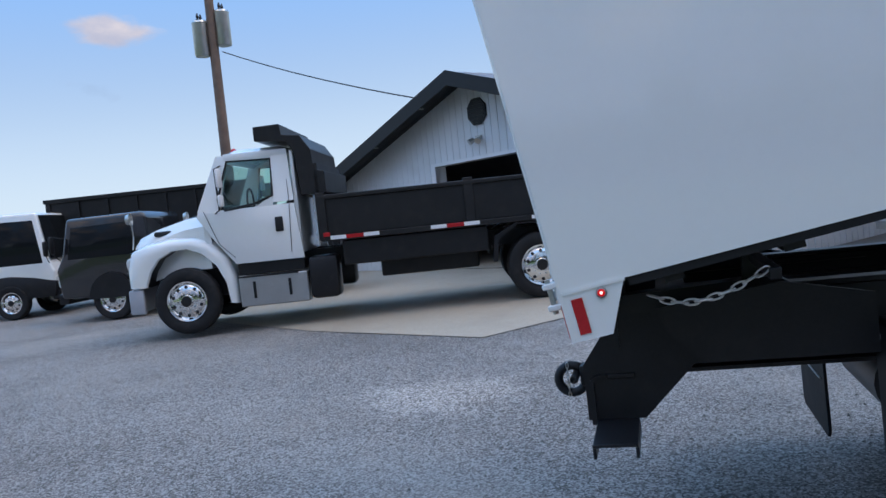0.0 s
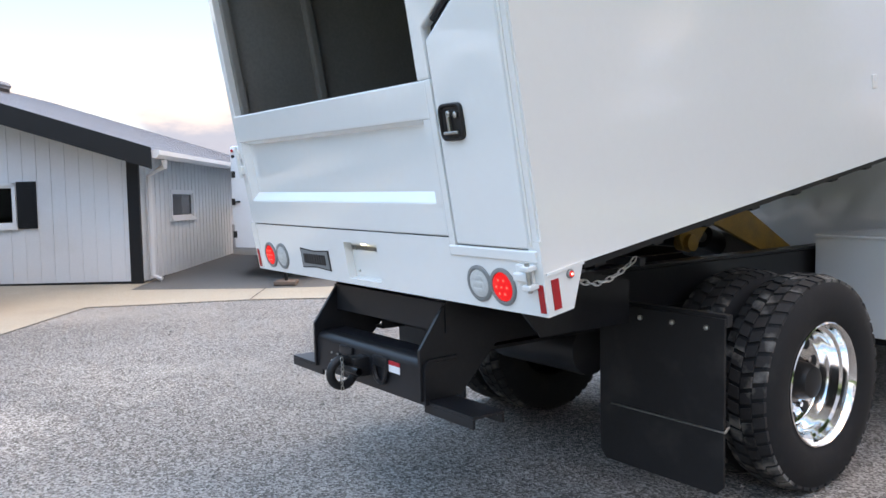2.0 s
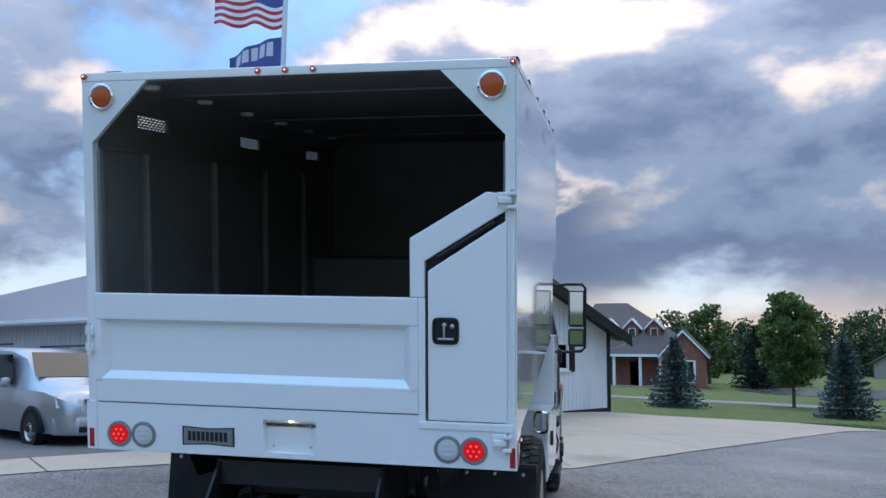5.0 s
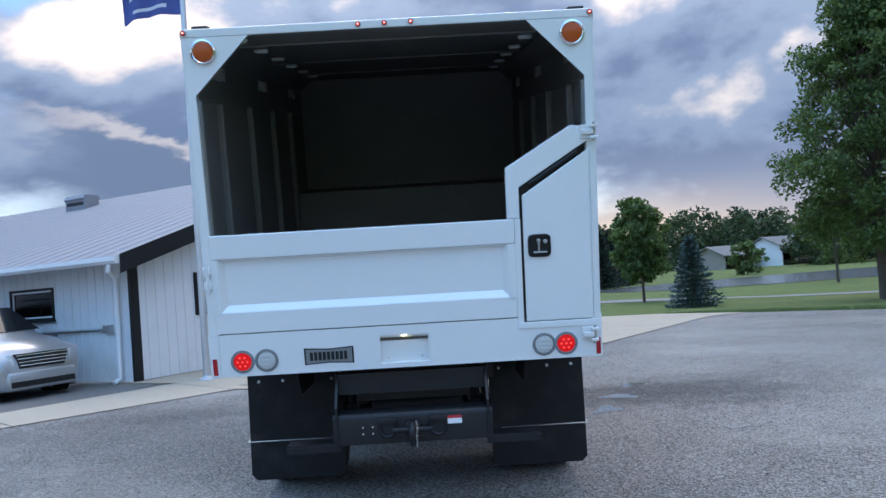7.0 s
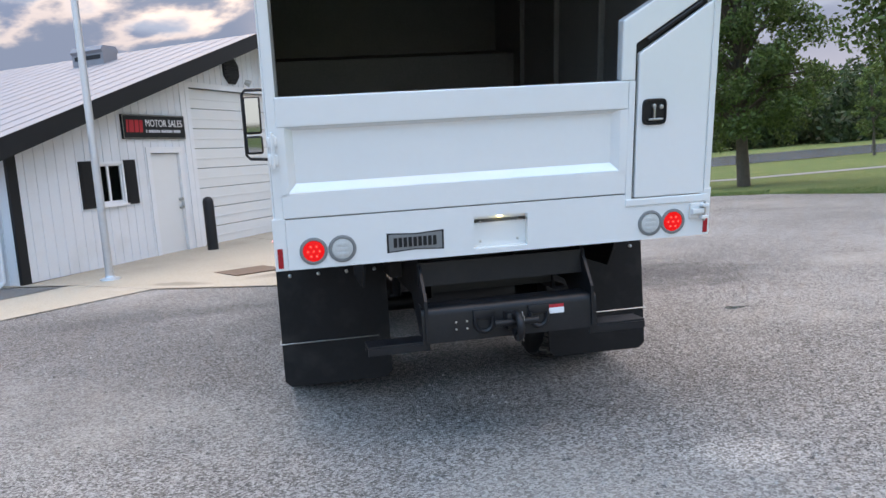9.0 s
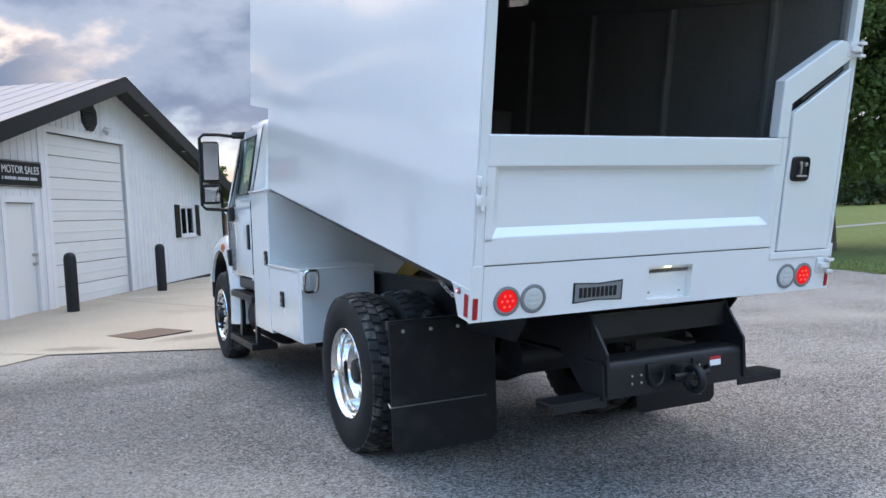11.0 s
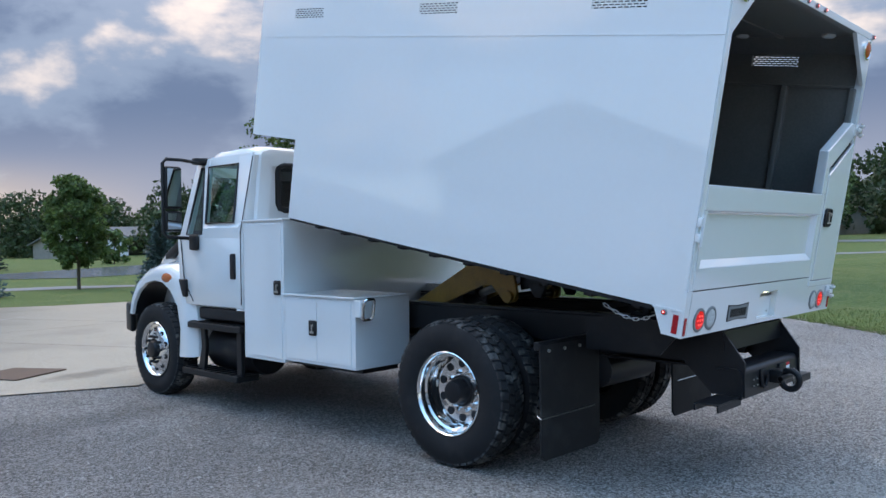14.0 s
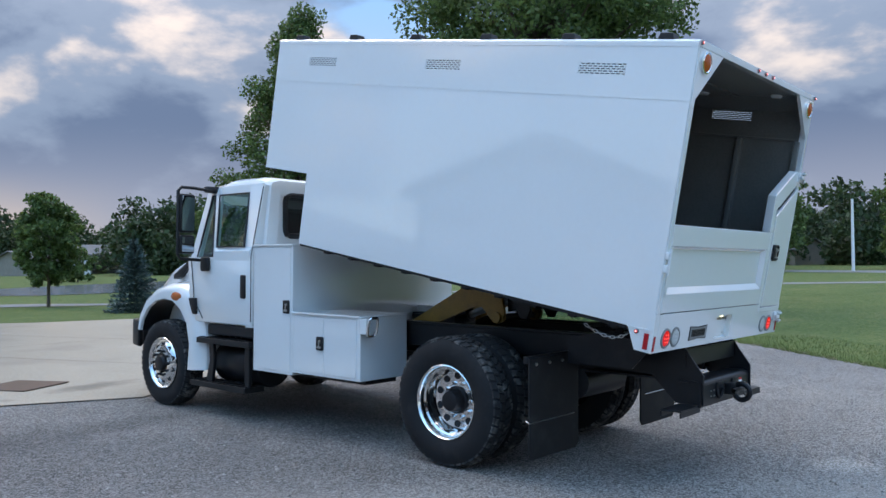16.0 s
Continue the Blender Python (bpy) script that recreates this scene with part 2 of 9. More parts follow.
def ground_mat(name, stops, scale, bump, rough=0.9, broad=0.25, pale=None, pale_amount=0.0, wet=0.0, stains=()):
    """Loose or rough ground: cells of stones at one scale, patches at another."""
    m = MATS[name] = bpy.data.materials.new(name)
    m.use_nodes = True
    nd, ln = m.node_tree.nodes, m.node_tree.links
    p = nd["Principled BSDF"]
    co = nd.new("ShaderNodeTexCoord")
    v = nd.new("ShaderNodeTexVoronoi")
    v.inputs["Scale"].default_value = scale
    v.inputs["Randomness"].default_value = 1.0
    n1, n2, n3 = (nd.new("ShaderNodeTexNoise") for _ in range(3))
    for n, s, d in ((n1, scale * 0.35, 6), (n2, broad, 6), (n3, scale * 1.6, 3)):
        n.inputs["Scale"].default_value, n.inputs["Detail"].default_value, n.inputs["Roughness"].default_value = s, d, 0.65
        ln.new(co.outputs["Object"], n.inputs["Vector"])
    ln.new(co.outputs["Object"], v.inputs["Vector"])
    sx = nd.new("ShaderNodeSeparateColor")
    ln.new(v.outputs["Color"], sx.inputs[0])

    def mixf(f, a, b):
        k = nd.new("ShaderNodeMix")
        k.data_type = "FLOAT"
        k.inputs[0].default_value = f
        ln.new(a, k.inputs[2])
        ln.new(b, k.inputs[3])
        return k.outputs[0]

    f = mixf(0.5, mixf(0.45, sx.outputs[0], n1.outputs[0]), mixf(0.5, n2.outputs[0], n3.outputs[0]))
    r = nd.new("ShaderNodeValToRGB")
    while len(r.color_ramp.elements) < len(stops):
        r.color_ramp.elements.new(0.5)
    for e, (pos, c) in zip(r.color_ramp.elements, stops):
        e.position, e.color = pos, (*c, 1)
    ln.new(f, r.inputs[0])
    col = r.outputs[0]
    if pale:
        n4 = nd.new("ShaderNodeTexNoise")
        n4.inputs["Scale"].default_value, n4.inputs["Detail"].default_value = broad * 1.3, 8
        ln.new(co.outputs["Object"], n4.inputs["Vector"])
        pr = nd.new("ShaderNodeValToRGB")
        pr.color_ramp.elements[0].position, pr.color_ramp.elements[1].position = 0.53, 0.72
        ln.new(n4.outputs[0], pr.inputs[0])
        k = nd.new("ShaderNodeMath")
        k.operation = "MULTIPLY"
        k.inputs[1].default_value = pale_amount
        ln.new(pr.outputs[0], k.inputs[0])
        mx = nd.new("ShaderNodeMix")
        mx.data_type = "RGBA"
        ln.new(k.outputs[0], mx.inputs["Factor"])
        ca, cb = [s for s in mx.inputs if s.type == "RGBA"]
        ln.new(col, ca)
        cb.default_value = (*pale, 1)
        col = [s for s in mx.outputs if s.type == "RGBA"][0]
    for cx, cy, rx, ry, turn, tint, amount in stains:
        # one stain: a ragged patch round a place on the ground
        mp = nd.new("ShaderNodeMapping")
        mp.vector_type = "TEXTURE"
        mp.inputs["Location"].default_value = (cx, cy, 0)
        mp.inputs["Rotation"].default_value = (0, 0, radians(turn))
        mp.inputs["Scale"].default_value = (rx, ry, 50)
        ln.new(co.outputs["Object"], mp.inputs["Vector"])
        le, nz, ad, mr = nd.new("ShaderNodeVectorMath"), nd.new("ShaderNodeTexNoise"), nd.new("ShaderNodeMath"), nd.new("ShaderNodeMapRange")
        le.operation, ad.operation = "LENGTH", "MULTIPLY_ADD"
        ln.new(mp.outputs[0], le.inputs[0])
        nz.inputs["Scale"].default_value, nz.inputs["Detail"].default_value, nz.inputs["Roughness"].default_value = 2.6 / max(rx, ry) + 0.5, 8, 0.68
        ln.new(co.outputs["Object"], nz.inputs["Vector"])
        ad.inputs[1].default_value = 1.7
        ln.new(nz.outputs[0], ad.inputs[0])
        ln.new(le.outputs["Value"], ad.inputs[2])
        mr.interpolation_type = "SMOOTHSTEP"
        mr.inputs["From Min"].default_value, mr.inputs["From Max"].default_value = 1.15, 1.95
        mr.inputs["To Min"].default_value, mr.inputs["To Max"].default_value = amount, 0.0
        ln.new(ad.outputs[0], mr.inputs["Value"])
        mx = nd.new("ShaderNodeMix")
        mx.data_type, mx.blend_type = "RGBA", "MULTIPLY"
        ln.new(mr.outputs[0], mx.inputs["Factor"])
        ca, cb = [k for k in mx.inputs if k.type == "RGBA"]
        ln.new(col, ca)
        cb.default_value = (*tint, 1)
        col = [k for k in mx.outputs if k.type == "RGBA"][0]
    ln.new(col, p.inputs["Base Color"])
    p.inputs["Roughness"].default_value = rough
    if wet:
        rr = nd.new("ShaderNodeMapRange")
        rr.inputs["From Min"].default_value, rr.inputs["From Max"].default_value = 0.62, 0.68
        rr.inputs["To Min"].default_value, rr.inputs["To Max"].default_value = rough, wet
        ln.new(n2.outputs[0], rr.inputs["Value"])
        ln.new(rr.outputs[0], p.inputs["Roughness"])
    bn = nd.new("ShaderNodeBump")
    bn.inputs["Strength"].default_value, bn.inputs["Distance"].default_value = 0.9, bump
    ln.new(mixf(0.4, v.outputs["Distance"], n3.outputs[0]), bn.inputs["Height"])
    ln.new(bn.outputs[0], p.inputs["Normal"])
    return m


WHITE = mat("white_truck_paint", (0.785, 0.81, 0.805), 0.2, vary=0.015, scale=1.2, fine=25, coat=1.0)
WHITE_DULL = mat("white_box_paint", (0.74, 0.75, 0.74), 0.35, vary=0.03, scale=2, fine=40, coat=0.15)
LINER = mat("grey_liner_paint", (0.19, 0.19, 0.18), 0.42, vary=0.2, scale=1.5, fine=50, dirt=(0.2, 0.19, 0.16), dirt_amount=0.4)
BLACK = mat("black_chassis_paint", (0.012, 0.0125, 0.0145), 0.34, vary=0.3, scale=4, fine=80, bump=0.0008, dirt=(0.03, 0.028, 0.025), dirt_amount=0.35, spec=0.3)
BLACK_TRIM = mat("black_plastic", (0.012, 0.012, 0.013), 0.45, vary=0.25, fine=120, spec=0.35)
RUBBER = mat("tyre_rubber", (0.0125, 0.013, 0.0145), 0.72, vary=0.3, scale=5, fine=70, bump=0.001, dirt=(0.04, 0.038, 0.035), dirt_amount=0.3, spec=0.3)
TREAD = mat("dusty_tread", (0.022, 0.022, 0.023), 0.85, vary=0.4, scale=5, fine=60, bump=0.003, dirt=(0.30, 0.29, 0.27), dirt_amount=0.75)
FLAP = mat("flap_rubber", (0.011, 0.011, 0.012), 0.6, vary=0.35, scale=3, fine=30, dirt=(0.055, 0.052, 0.047), dirt_amount=0.35, spec=0.25)
CHROME = mat("polished_aluminium", (0.83, 0.83, 0.82), 0.09, 1.0, vary=0.05, scale=6, fine=90)
STEEL = mat("zinc_steel", (0.5, 0.5, 0.48), 0.35, 1.0, vary=0.2, fine=90)
RED_LIT = mat("lit_red_lens", (0.38, 0.004, 0.005), 0.2, vary=0.1, emit=(1.0, 0.006, 0.008), power=0.24)
RED_DOT = mat("red_diode", (0.9, 0.05, 0.04), 0.3, vary=0.02, emit=(1.0, 0.05, 0.04), power=1.2)
DIODE = mat("marker_diode", (1.0, 0.5, 0.45), 0.3, vary=0.02, emit=(1.0, 0.42, 0.38), power=1.6)
RED = mat("red_reflector", (0.42, 0.012, 0.018), 0.22, vary=0.15, fine=200)
AMBER = mat("amber_lens", (0.36, 0.062, 0.006), 0.25, vary=0.12, fine=120, emit=(1.0, 0.22, 0.02), power=0.02)
CLEAR = mat("clear_lens", (0.55, 0.57, 0.56), 0.2, vary=0.25, fine=160)
GREY_RUBBER = mat("grey_grommet", (0.2, 0.21, 0.21), 0.5, vary=0.15, fine=100)
LAMP_WHITE = mat("plate_lamp", (0.9, 0.9, 0.6), 0.3, vary=0.02, emit=(1.0, 0.97, 0.55), power=2.2)
INTERIOR_LAMP = mat("cargo_lamp_lens", (0.7, 0.72, 0.7), 0.2, vary=0.05)
YELLOW = mat("hoist_paint", (0.36, 0.2, 0.035), 0.45, vary=0.25, scale=5, dirt=(0.12, 0.08, 0.04), dirt_amount=0.5)
GLASS = glass("tinted_glass", (0.72, 0.95, 0.88), 0.78)
GLASS_PANE = glass("window_glass", (0.8, 0.84, 0.86), 0.42)
GLASS_DARK = glass("dark_window_glass", (0.6, 0.65, 0.7), 0.12)
MIRROR = mat("mirror_glass", (0.42, 0.44, 0.46), 0.03, 1.0, vary=0.01)
SIDING = mat("white_metal_siding", (0.70, 0.72, 0.74), 0.45, vary=0.04, scale=0.8, fine=30, dirt=(0.5, 0.5, 0.47), dirt_amount=0.3)
TRIM_BLACK = mat("black_metal_trim", (0.012, 0.013, 0.015), 0.45, vary=0.2, scale=2, spec=0.3)
TRIM_WHITE = mat("white_trim_paint", (0.76, 0.77, 0.78), 0.4, vary=0.04)
POLE_PAINT = mat("satin_pole", (0.58, 0.59, 0.6), 0.32, 0.55, vary=0.1, scale=3, fine=40)
DOOR_WHITE = mat("white_door_paint", (0.72, 0.73, 0.72), 0.4, vary=0.04, scale=1.2)
ROOF = mat("grey_metal_roof", (0.235, 0.235, 0.255), 0.6, 0.1, vary=0.1, scale=0.6, fine=20)
DARK = mat("dark_inside", (0.02, 0.02, 0.022), 0.8, vary=0.3)
CONCRETE = ground_mat("concrete", ((0.25, (0.29, 0.245, 0.185)), (0.5, (0.39, 0.335, 0.26)), (0.75, (0.47, 0.41, 0.325))), 90, 0.001, 0.75, 0.45, (0.27, 0.228, 0.178), 0.6, wet=0.45, stains=(
    (-1.3, 8.2, 0.75, 0.3, 10, (0.5, 0.49, 0.48), 0.85), (-2.9, 8.05, 0.6, 0.2, -30, (0.5, 0.49, 0.48), 0.8), (-0.4, 7.6, 0.6, 0.25, 20, (0.55, 0.54, 0.53), 0.8), (1.5, 9.6, 0.9, 0.5, 60, (0.7, 0.68, 0.66), 0.7)))
GRAVEL = ground_mat("gravel", ((0.335, (0.058, 0.053, 0.048)), (0.46, (0.160, 0.146, 0.133)), (0.615, (0.41, 0.385, 0.36))), 84, 0.016, 0.95, 0.25, (0.42, 0.38, 0.335), 0.5, stains=(
    (1.8, 4.9, 2.0, 1.0, 15, (0.62, 0.62, 0.63), 0.8), (-3.0, 5.4, 2.2, 0.5, 8, (0.66, 0.66, 0.67), 0.75),
    (-2.7, -1.55, 0.75, 0.95, -20, (1.95, 1.9, 1.85), 0.7), (-3.6, -0.3, 1.2, 0.8, 10, (1.6, 1.55, 1.5), 0.5), (1.05, -0.5, 0.4, 0.3, 0, (1.8, 1.75, 1.7), 0.6),
    (3.1, 5.2, 1.7, 1.5, 0, (0.42, 0.42, 0.43), 0.8), (-3.2, 3.6, 2.4, 3.4, 15, (0.62, 0.62, 0.63), 0.8), (0.2, 4.8, 2.2, 2.6, 0, (0.7, 0.7, 0.7), 0.7),
    (2.6, -3.4, 1.4, 0.7, 30, (1.35, 1.32, 1.3), 0.5), (-5.6, -3.5, 1.5, 1.1, 40, (0.72, 0.72, 0.72), 0.6), (4.8, 1.6, 1.8, 1.0, 60, (1.3, 1.27, 1.24), 0.5)))
PEBBLE = mat("loose_stones", (0.24, 0.228, 0.21), 0.9, vary=0.2, scale=20, fine=200, island=0.6)
ASPHALT = ground_mat("worn_asphalt", ((0.3, (0.085, 0.083, 0.08)), (0.55, (0.13, 0.127, 0.12)), (0.75, (0.18, 0.175, 0.165))), 110, 0.003, 0.85, 0.3)
GRASS_GROUND = ground_mat("mown_grass", ((0.32, (0.030, 0.060, 0.008)), (0.48, (0.072, 0.118, 0.018)), (0.68, (0.155, 0.175, 0.05))), 16, 0.04, 0.95, 0.3, (0.19, 0.175, 0.06), 0.4)
SOIL = ground_mat("bare_soil", ((0.3, (0.07, 0.05, 0.035)), (0.5, (0.14, 0.11, 0.08)), (0.7, (0.24, 0.2, 0.15))), 40, 0.02, 0.95, 0.5)
ROAD = ground_mat("road_asphalt", ((0.3, (0.16, 0.16, 0.16)), (0.6, (0.24, 0.24, 0.24))), 60, 0.003, 0.85, 0.2)
WATER = mat("pond_water", (0.12, 0.135, 0.145), 0.16, vary=0.08, scale=0.5, fine=2.5, bump=0.02)
SHINGLE = mat("brown_shingles", (0.10, 0.08, 0.075), 0.8, vary=0.25, scale=2, fine=12, bump=0.01)
TAN_BRICK = mat("tan_brick", (0.30, 0.26, 0.22), 0.8, vary=0.2, scale=1.5, fine=18)
BRICK = mat("red_brick", (0.24, 0.085, 0.06), 0.8, vary=0.3, scale=1.5, fine=18, bump=0.01)
BARK = mat("bark", (0.11, 0.085, 0.065), 0.9, vary=0.35, scale=6, fine=40, bump=0.02)
LEAF = mat("leaves", (0.105, 0.165, 0.05), 0.55, vary=0.35, scale=0.6, fine=9, island=0.5)
LEAF_DARK = mat("far_leaves", (0.048, 0.08, 0.032), 0.6, vary=0.35, scale=0.3, fine=5, island=0.45)


def let_through(m, share):
    """Leaves pass on part of the light that falls on their far side."""
    nd, ln = m.node_tree.nodes, m.node_tree.links
    p = nd["Principled BSDF"]
    thin, both = nd.new("ShaderNodeBsdfTranslucent"), nd.new("ShaderNodeMixShader")
    ln.new(p.inputs["Base Color"].links[0].from_socket, thin.inputs["Color"])
    both.inputs[0].default_value = share
    ln.new(p.outputs[0], both.inputs[1])
    ln.new(thin.outputs[0], both.inputs[2])
    ln.new(both.outputs[0], nd["Material Output"].inputs["Surface"])


let_through(LEAF, 0.45)
let_through(LEAF_DARK, 0.35)
NEEDLE = mat("blue_spruce_needles", (0.075, 0.115, 0.108), 0.6, vary=0.35, scale=1.5, fine=20, island=0.5)
NEEDLE_DARK = mat("dark_needles", (0.02, 0.035, 0.022), 0.7, vary=0.35, scale=1.5, fine=20, island=0.4)
SILVER = mat("silver_car_paint", (0.40, 0.41, 0.42), 0.3, 0.6, vary=0.03, coat=0.5)
DUMP_BLACK = mat("dump_bed_black", (0.012, 0.012, 0.013), 0.42, vary=0.3, scale=3, dirt=(0.035, 0.034, 0.03), dirt_amount=0.3, spec=0.35)
GREY_STEP = mat("tread_plate", (0.42, 0.43, 0.44), 0.35, 0.8, vary=0.12, fine=60)
POLE_WOOD = mat("weathered_pole", (0.19, 0.13, 0.10), 0.85, vary=0.3, scale=4, fine=50, bump=0.01)
FLAG_BLUE = mat("blue_flag_cloth", (0.06, 0.085, 0.27), 0.8, vary=0.15)
FLAG_WHITE = mat("white_print", (0.55, 0.57, 0.62), 0.8, vary=0.05)
SIGN_RED = mat("red_print", (0.5, 0.02, 0.03), 0.5, vary=0.05)
CHAIN_ZINC = mat("bright_zinc", (0.62, 0.62, 0.6), 0.32, 0.5, vary=0.15, fine=90)
DARK_PANE = mat("dark_tinted_pane", (0.010, 0.012, 0.014), 0.05, vary=0.1, spec=0.18)
GLOSS_BLACK = mat("glossy_black_paint", (0.010, 0.010, 0.012), 0.2, vary=0.1, coat=0.6)
CURTAIN = mat("grey_curtain", (0.22, 0.23, 0.21), 0.9, vary=0.2, scale=5)


# ---- shaping tools ----
def part(name, bm, material, parent, label="", smooth=False, weld=False):
    if weld:
        bmesh.ops.remove_doubles(bm, verts=bm.verts[:], dist=1e-4)
    me = bpy.data.meshes.new(name)
    bmesh.ops.recalc_face_normals(bm, faces=bm.faces[:])
    bm.to_mesh(me)
    bm.free()
    for m in material if isinstance(material, (list, tuple)) else (material,):
        me.materials.append(m)
    if smooth:
        me.polygons.foreach_set("use_smooth", [True] * len(me.polygons))
        me.set_sharp_from_angle(angle=radians(38))
    ob = new(name, me)
    ob.parent = parent
    if label:
        ob["label"] = label
    return ob


def thing(name, label, category, matrix=None, group="", kind=""):
    ob = new(name)
    ob.empty_display_size = 0.2
    if matrix is not None:
        ob.matrix_basis = matrix
    return tagged(ob, label, category, group, kind)


def box(bm, x0, x1, y0, y1, z0, z1, bevel=0.0, m=None, idx=0):
    vs = [bm.verts.new((x, y, z)) for x in (x0, x1) for y in (y0, y1) for z in (z0, z1)]
    fs = [bm.faces.new([vs[i] for i in f]) for f in ((0, 1, 3, 2), (4, 6, 7, 5), (0, 4, 5, 1), (2, 3, 7, 6), (0, 2, 6, 4), (1, 5, 7, 3))]
    for f in fs:
        f.material_index = idx
    if bevel:
        es = list({e for f in fs for e in f.edges})
        r = bmesh.ops.bevel(bm, geom=es, offset=bevel, segments=2, profile=0.5, affect="EDGES", clamp_overlap=True)
        vs = list({v for v in vs if v.is_valid} | set(r["verts"]))
        for f in r["faces"]:
            f.material_index = idx
    if m is not None:
        bmesh.ops.transform(bm, matrix=m, verts=vs)
    return vs


def prism(bm, pts, axis, a0, a1, bevel=0.0, m=None, idx=0, segments=2):
    """A flat outline, given in the two other axes in order, drawn out along axis from a0 to a1."""
    def put(u, v, a):
        return {"x": (a, u, v), "y": (u, a, v), "z": (u, v, a)}[axis]
    lo = [bm.verts.new(put(u, v, a0)) for u, v in pts]
    hi = [bm.verts.new(put(u, v, a1)) for u, v in pts]
    fs = [bm.faces.new(lo), bm.faces.new(hi[::-1])]
    n = len(pts)
    for i in range(n):
        fs.append(bm.faces.new((lo[i], lo[(i + 1) % n], hi[(i + 1) % n], hi[i])))
    for f in fs:
        f.material_index = idx
    vs = lo + hi
    if bevel:
        bmesh.ops.recalc_face_normals(bm, faces=fs)
        es = list({e for f in fs for e in f.edges})
        r = bmesh.ops.bevel(bm, geom=es, offset=bevel, segments=segments, profile=0.5, affect="EDGES", clamp_overlap=True)
        vs = list({v for v in vs if v.is_valid} | set(r["verts"]))
        for f in r["faces"]:
            f.material_index = idx
    if m is not None:
        bmesh.ops.transform(bm, matrix=m, verts=vs)
    return vs


def tube(bm, pts, r, n=8, closed=False, idx=0):
    """A round bar along points; r is one radius or one a point."""
    pts = [Vector(p) for p in pts]
    rs = r if isinstance(r, (list, tuple)) else [r] * len(pts)
    rings = []
    prev = None
    for i, p in enumerate(pts):
        if closed:
            d = (pts[(i + 1) % len(pts)] - pts[i - 1]).normalized()
        else:
            d = (pts[min(i + 1, len(pts) - 1)] - pts[max(i - 1, 0)]).normalized()
        if prev is None:
            a = d.orthogonal().normalized()
        else:
            a = (prev - d * prev.dot(d)).normalized()
        prev = a
        b = d.cross(a)
        rings.append([bm.verts.new(p + (a * math.cos(k * math.tau / n) + b * math.sin(k * math.tau / n)) * rs[i]) for k in range(n)])
    for i in range(len(rings) if closed else len(rings) - 1):
        r0, r1 = rings[i], rings[(i + 1) % len(rings)]
        for k in range(n):
            bm.faces.new((r0[k], r0[(k + 1) % n], r1[(k + 1) % n], r1[k])).material_index = idx
    if not closed:
        bm.faces.new(rings[0][::-1]).material_index = idx
        bm.faces.new(rings[-1]).material_index = idx
    return [v for ring in rings for v in ring]


def lathe(bm, profile, n=32, m=None, idx=0, close=False):
    """Turns (radius, along) points round the local x axis."""
    rings = []
    for r, a in profile:
        if r < 1e-5:
            rings.append([bm.verts.new((a, 0, 0))])
        else:
            rings.append([bm.verts.new((a, r * math.cos(k * math.tau / n), r * math.sin(k * math.tau / n))) for k in range(n)])
    pairs = list(zip(rings, rings[1:])) + ([(rings[-1], rings[0])] if close else [])
    for r0, r1 in pairs:
        for k in range(n):
            q = [r0[k % len(r0)], r0[(k + 1) % n % len(r0)], r1[(k + 1) % n % len(r1)], r1[k % len(r1)]]
            q = list(dict.fromkeys(q))
            if len(q) > 2:
                bm.faces.new(q).material_index = idx
    vs = [v for ring in rings for v in ring]
    if m is not None:
        bmesh.ops.transform(bm, matrix=m, verts=vs)
    return vs


def B():
    return bmesh.new()


def clip01(v):
    return max(0.0, min(1.0, v))


def ease(v):
    v = clip01(v)
    return v * v * (3 - 2 * v)


def height(x, y):
    """The lay of the land: the yard leans to the truck's right and falls to the pond."""
    return -0.025 - 0.0192 * max(-20.0, min(16.0, x)) + 0.008 * max(-14.0, min(18.0, y)) - 0.35 * ease((y + 0.25 * x - 19) / 14) - 0.16 * math.exp(-((x + 9.9) ** 2 + (y - 10.4) ** 2) / 9)


def sheet(name, outline, step, lift, material, label, category="ground", thick=0.0):
    """A patch of ground with this outline that follows the lay of the land."""
    bm = B()
    bm.faces.new([bm.verts.new((x, y, 0)) for x, y in outline])
    xs, ys = [p[0] for p in outline], [p[1] for p in outline]
    for axis, vals in ((0, xs), (1, ys)):
        k = math.ceil(min(vals) / step)
        while k * step < max(vals):
            co, no = [0, 0, 0], [0, 0, 0]
            co[axis], no[axis] = k * step, 1
            bmesh.ops.bisect_plane(bm, geom=bm.verts[:] + bm.edges[:] + bm.faces[:], plane_co=co, plane_no=no)
            k += 1
    for v in bm.verts:
        v.co.z = height(v.co.x, v.co.y) + lift
    if thick:
        edge = [e for e in bm.edges if e.is_boundary]
        r = bmesh.ops.extrude_edge_only(bm, edges=edge)
        for v in r["geom"]:
            if isinstance(v, bmesh.types.BMVert):
                v.co.z -= thick
    bmesh.ops.recalc_face_normals(bm, faces=bm.faces[:])
    ob = part(name, bm, material, None)
    if ob.data.polygons[0].normal.z < 0:
        ob.data.flip_normals()
    return tagged(ob, label, category, kind="structure")


# ---- ground ----
def build_ground():
    bm = B()
    lines = [-2500, -900, -400, -200, -120, -80, -60] + list(range(-48, 64, 2)) + [72, 84, 100, 140, 220, 420, 900, 2500]
    grid = [[bm.verts.new((x, y, height(x, y))) for y in lines] for x in lines]
    for i in range(len(lines) - 1):
        for j in range(len(lines) - 1):
            bm.faces.new((grid[i][j], grid[i + 1][j], grid[i + 1][j + 1], grid[i][j + 1]))
    tagged(part("ground", bm, GRASS_GROUND, None, smooth=True), "mown green lawn spreading out to the distant trees", "lawn", kind="structure")


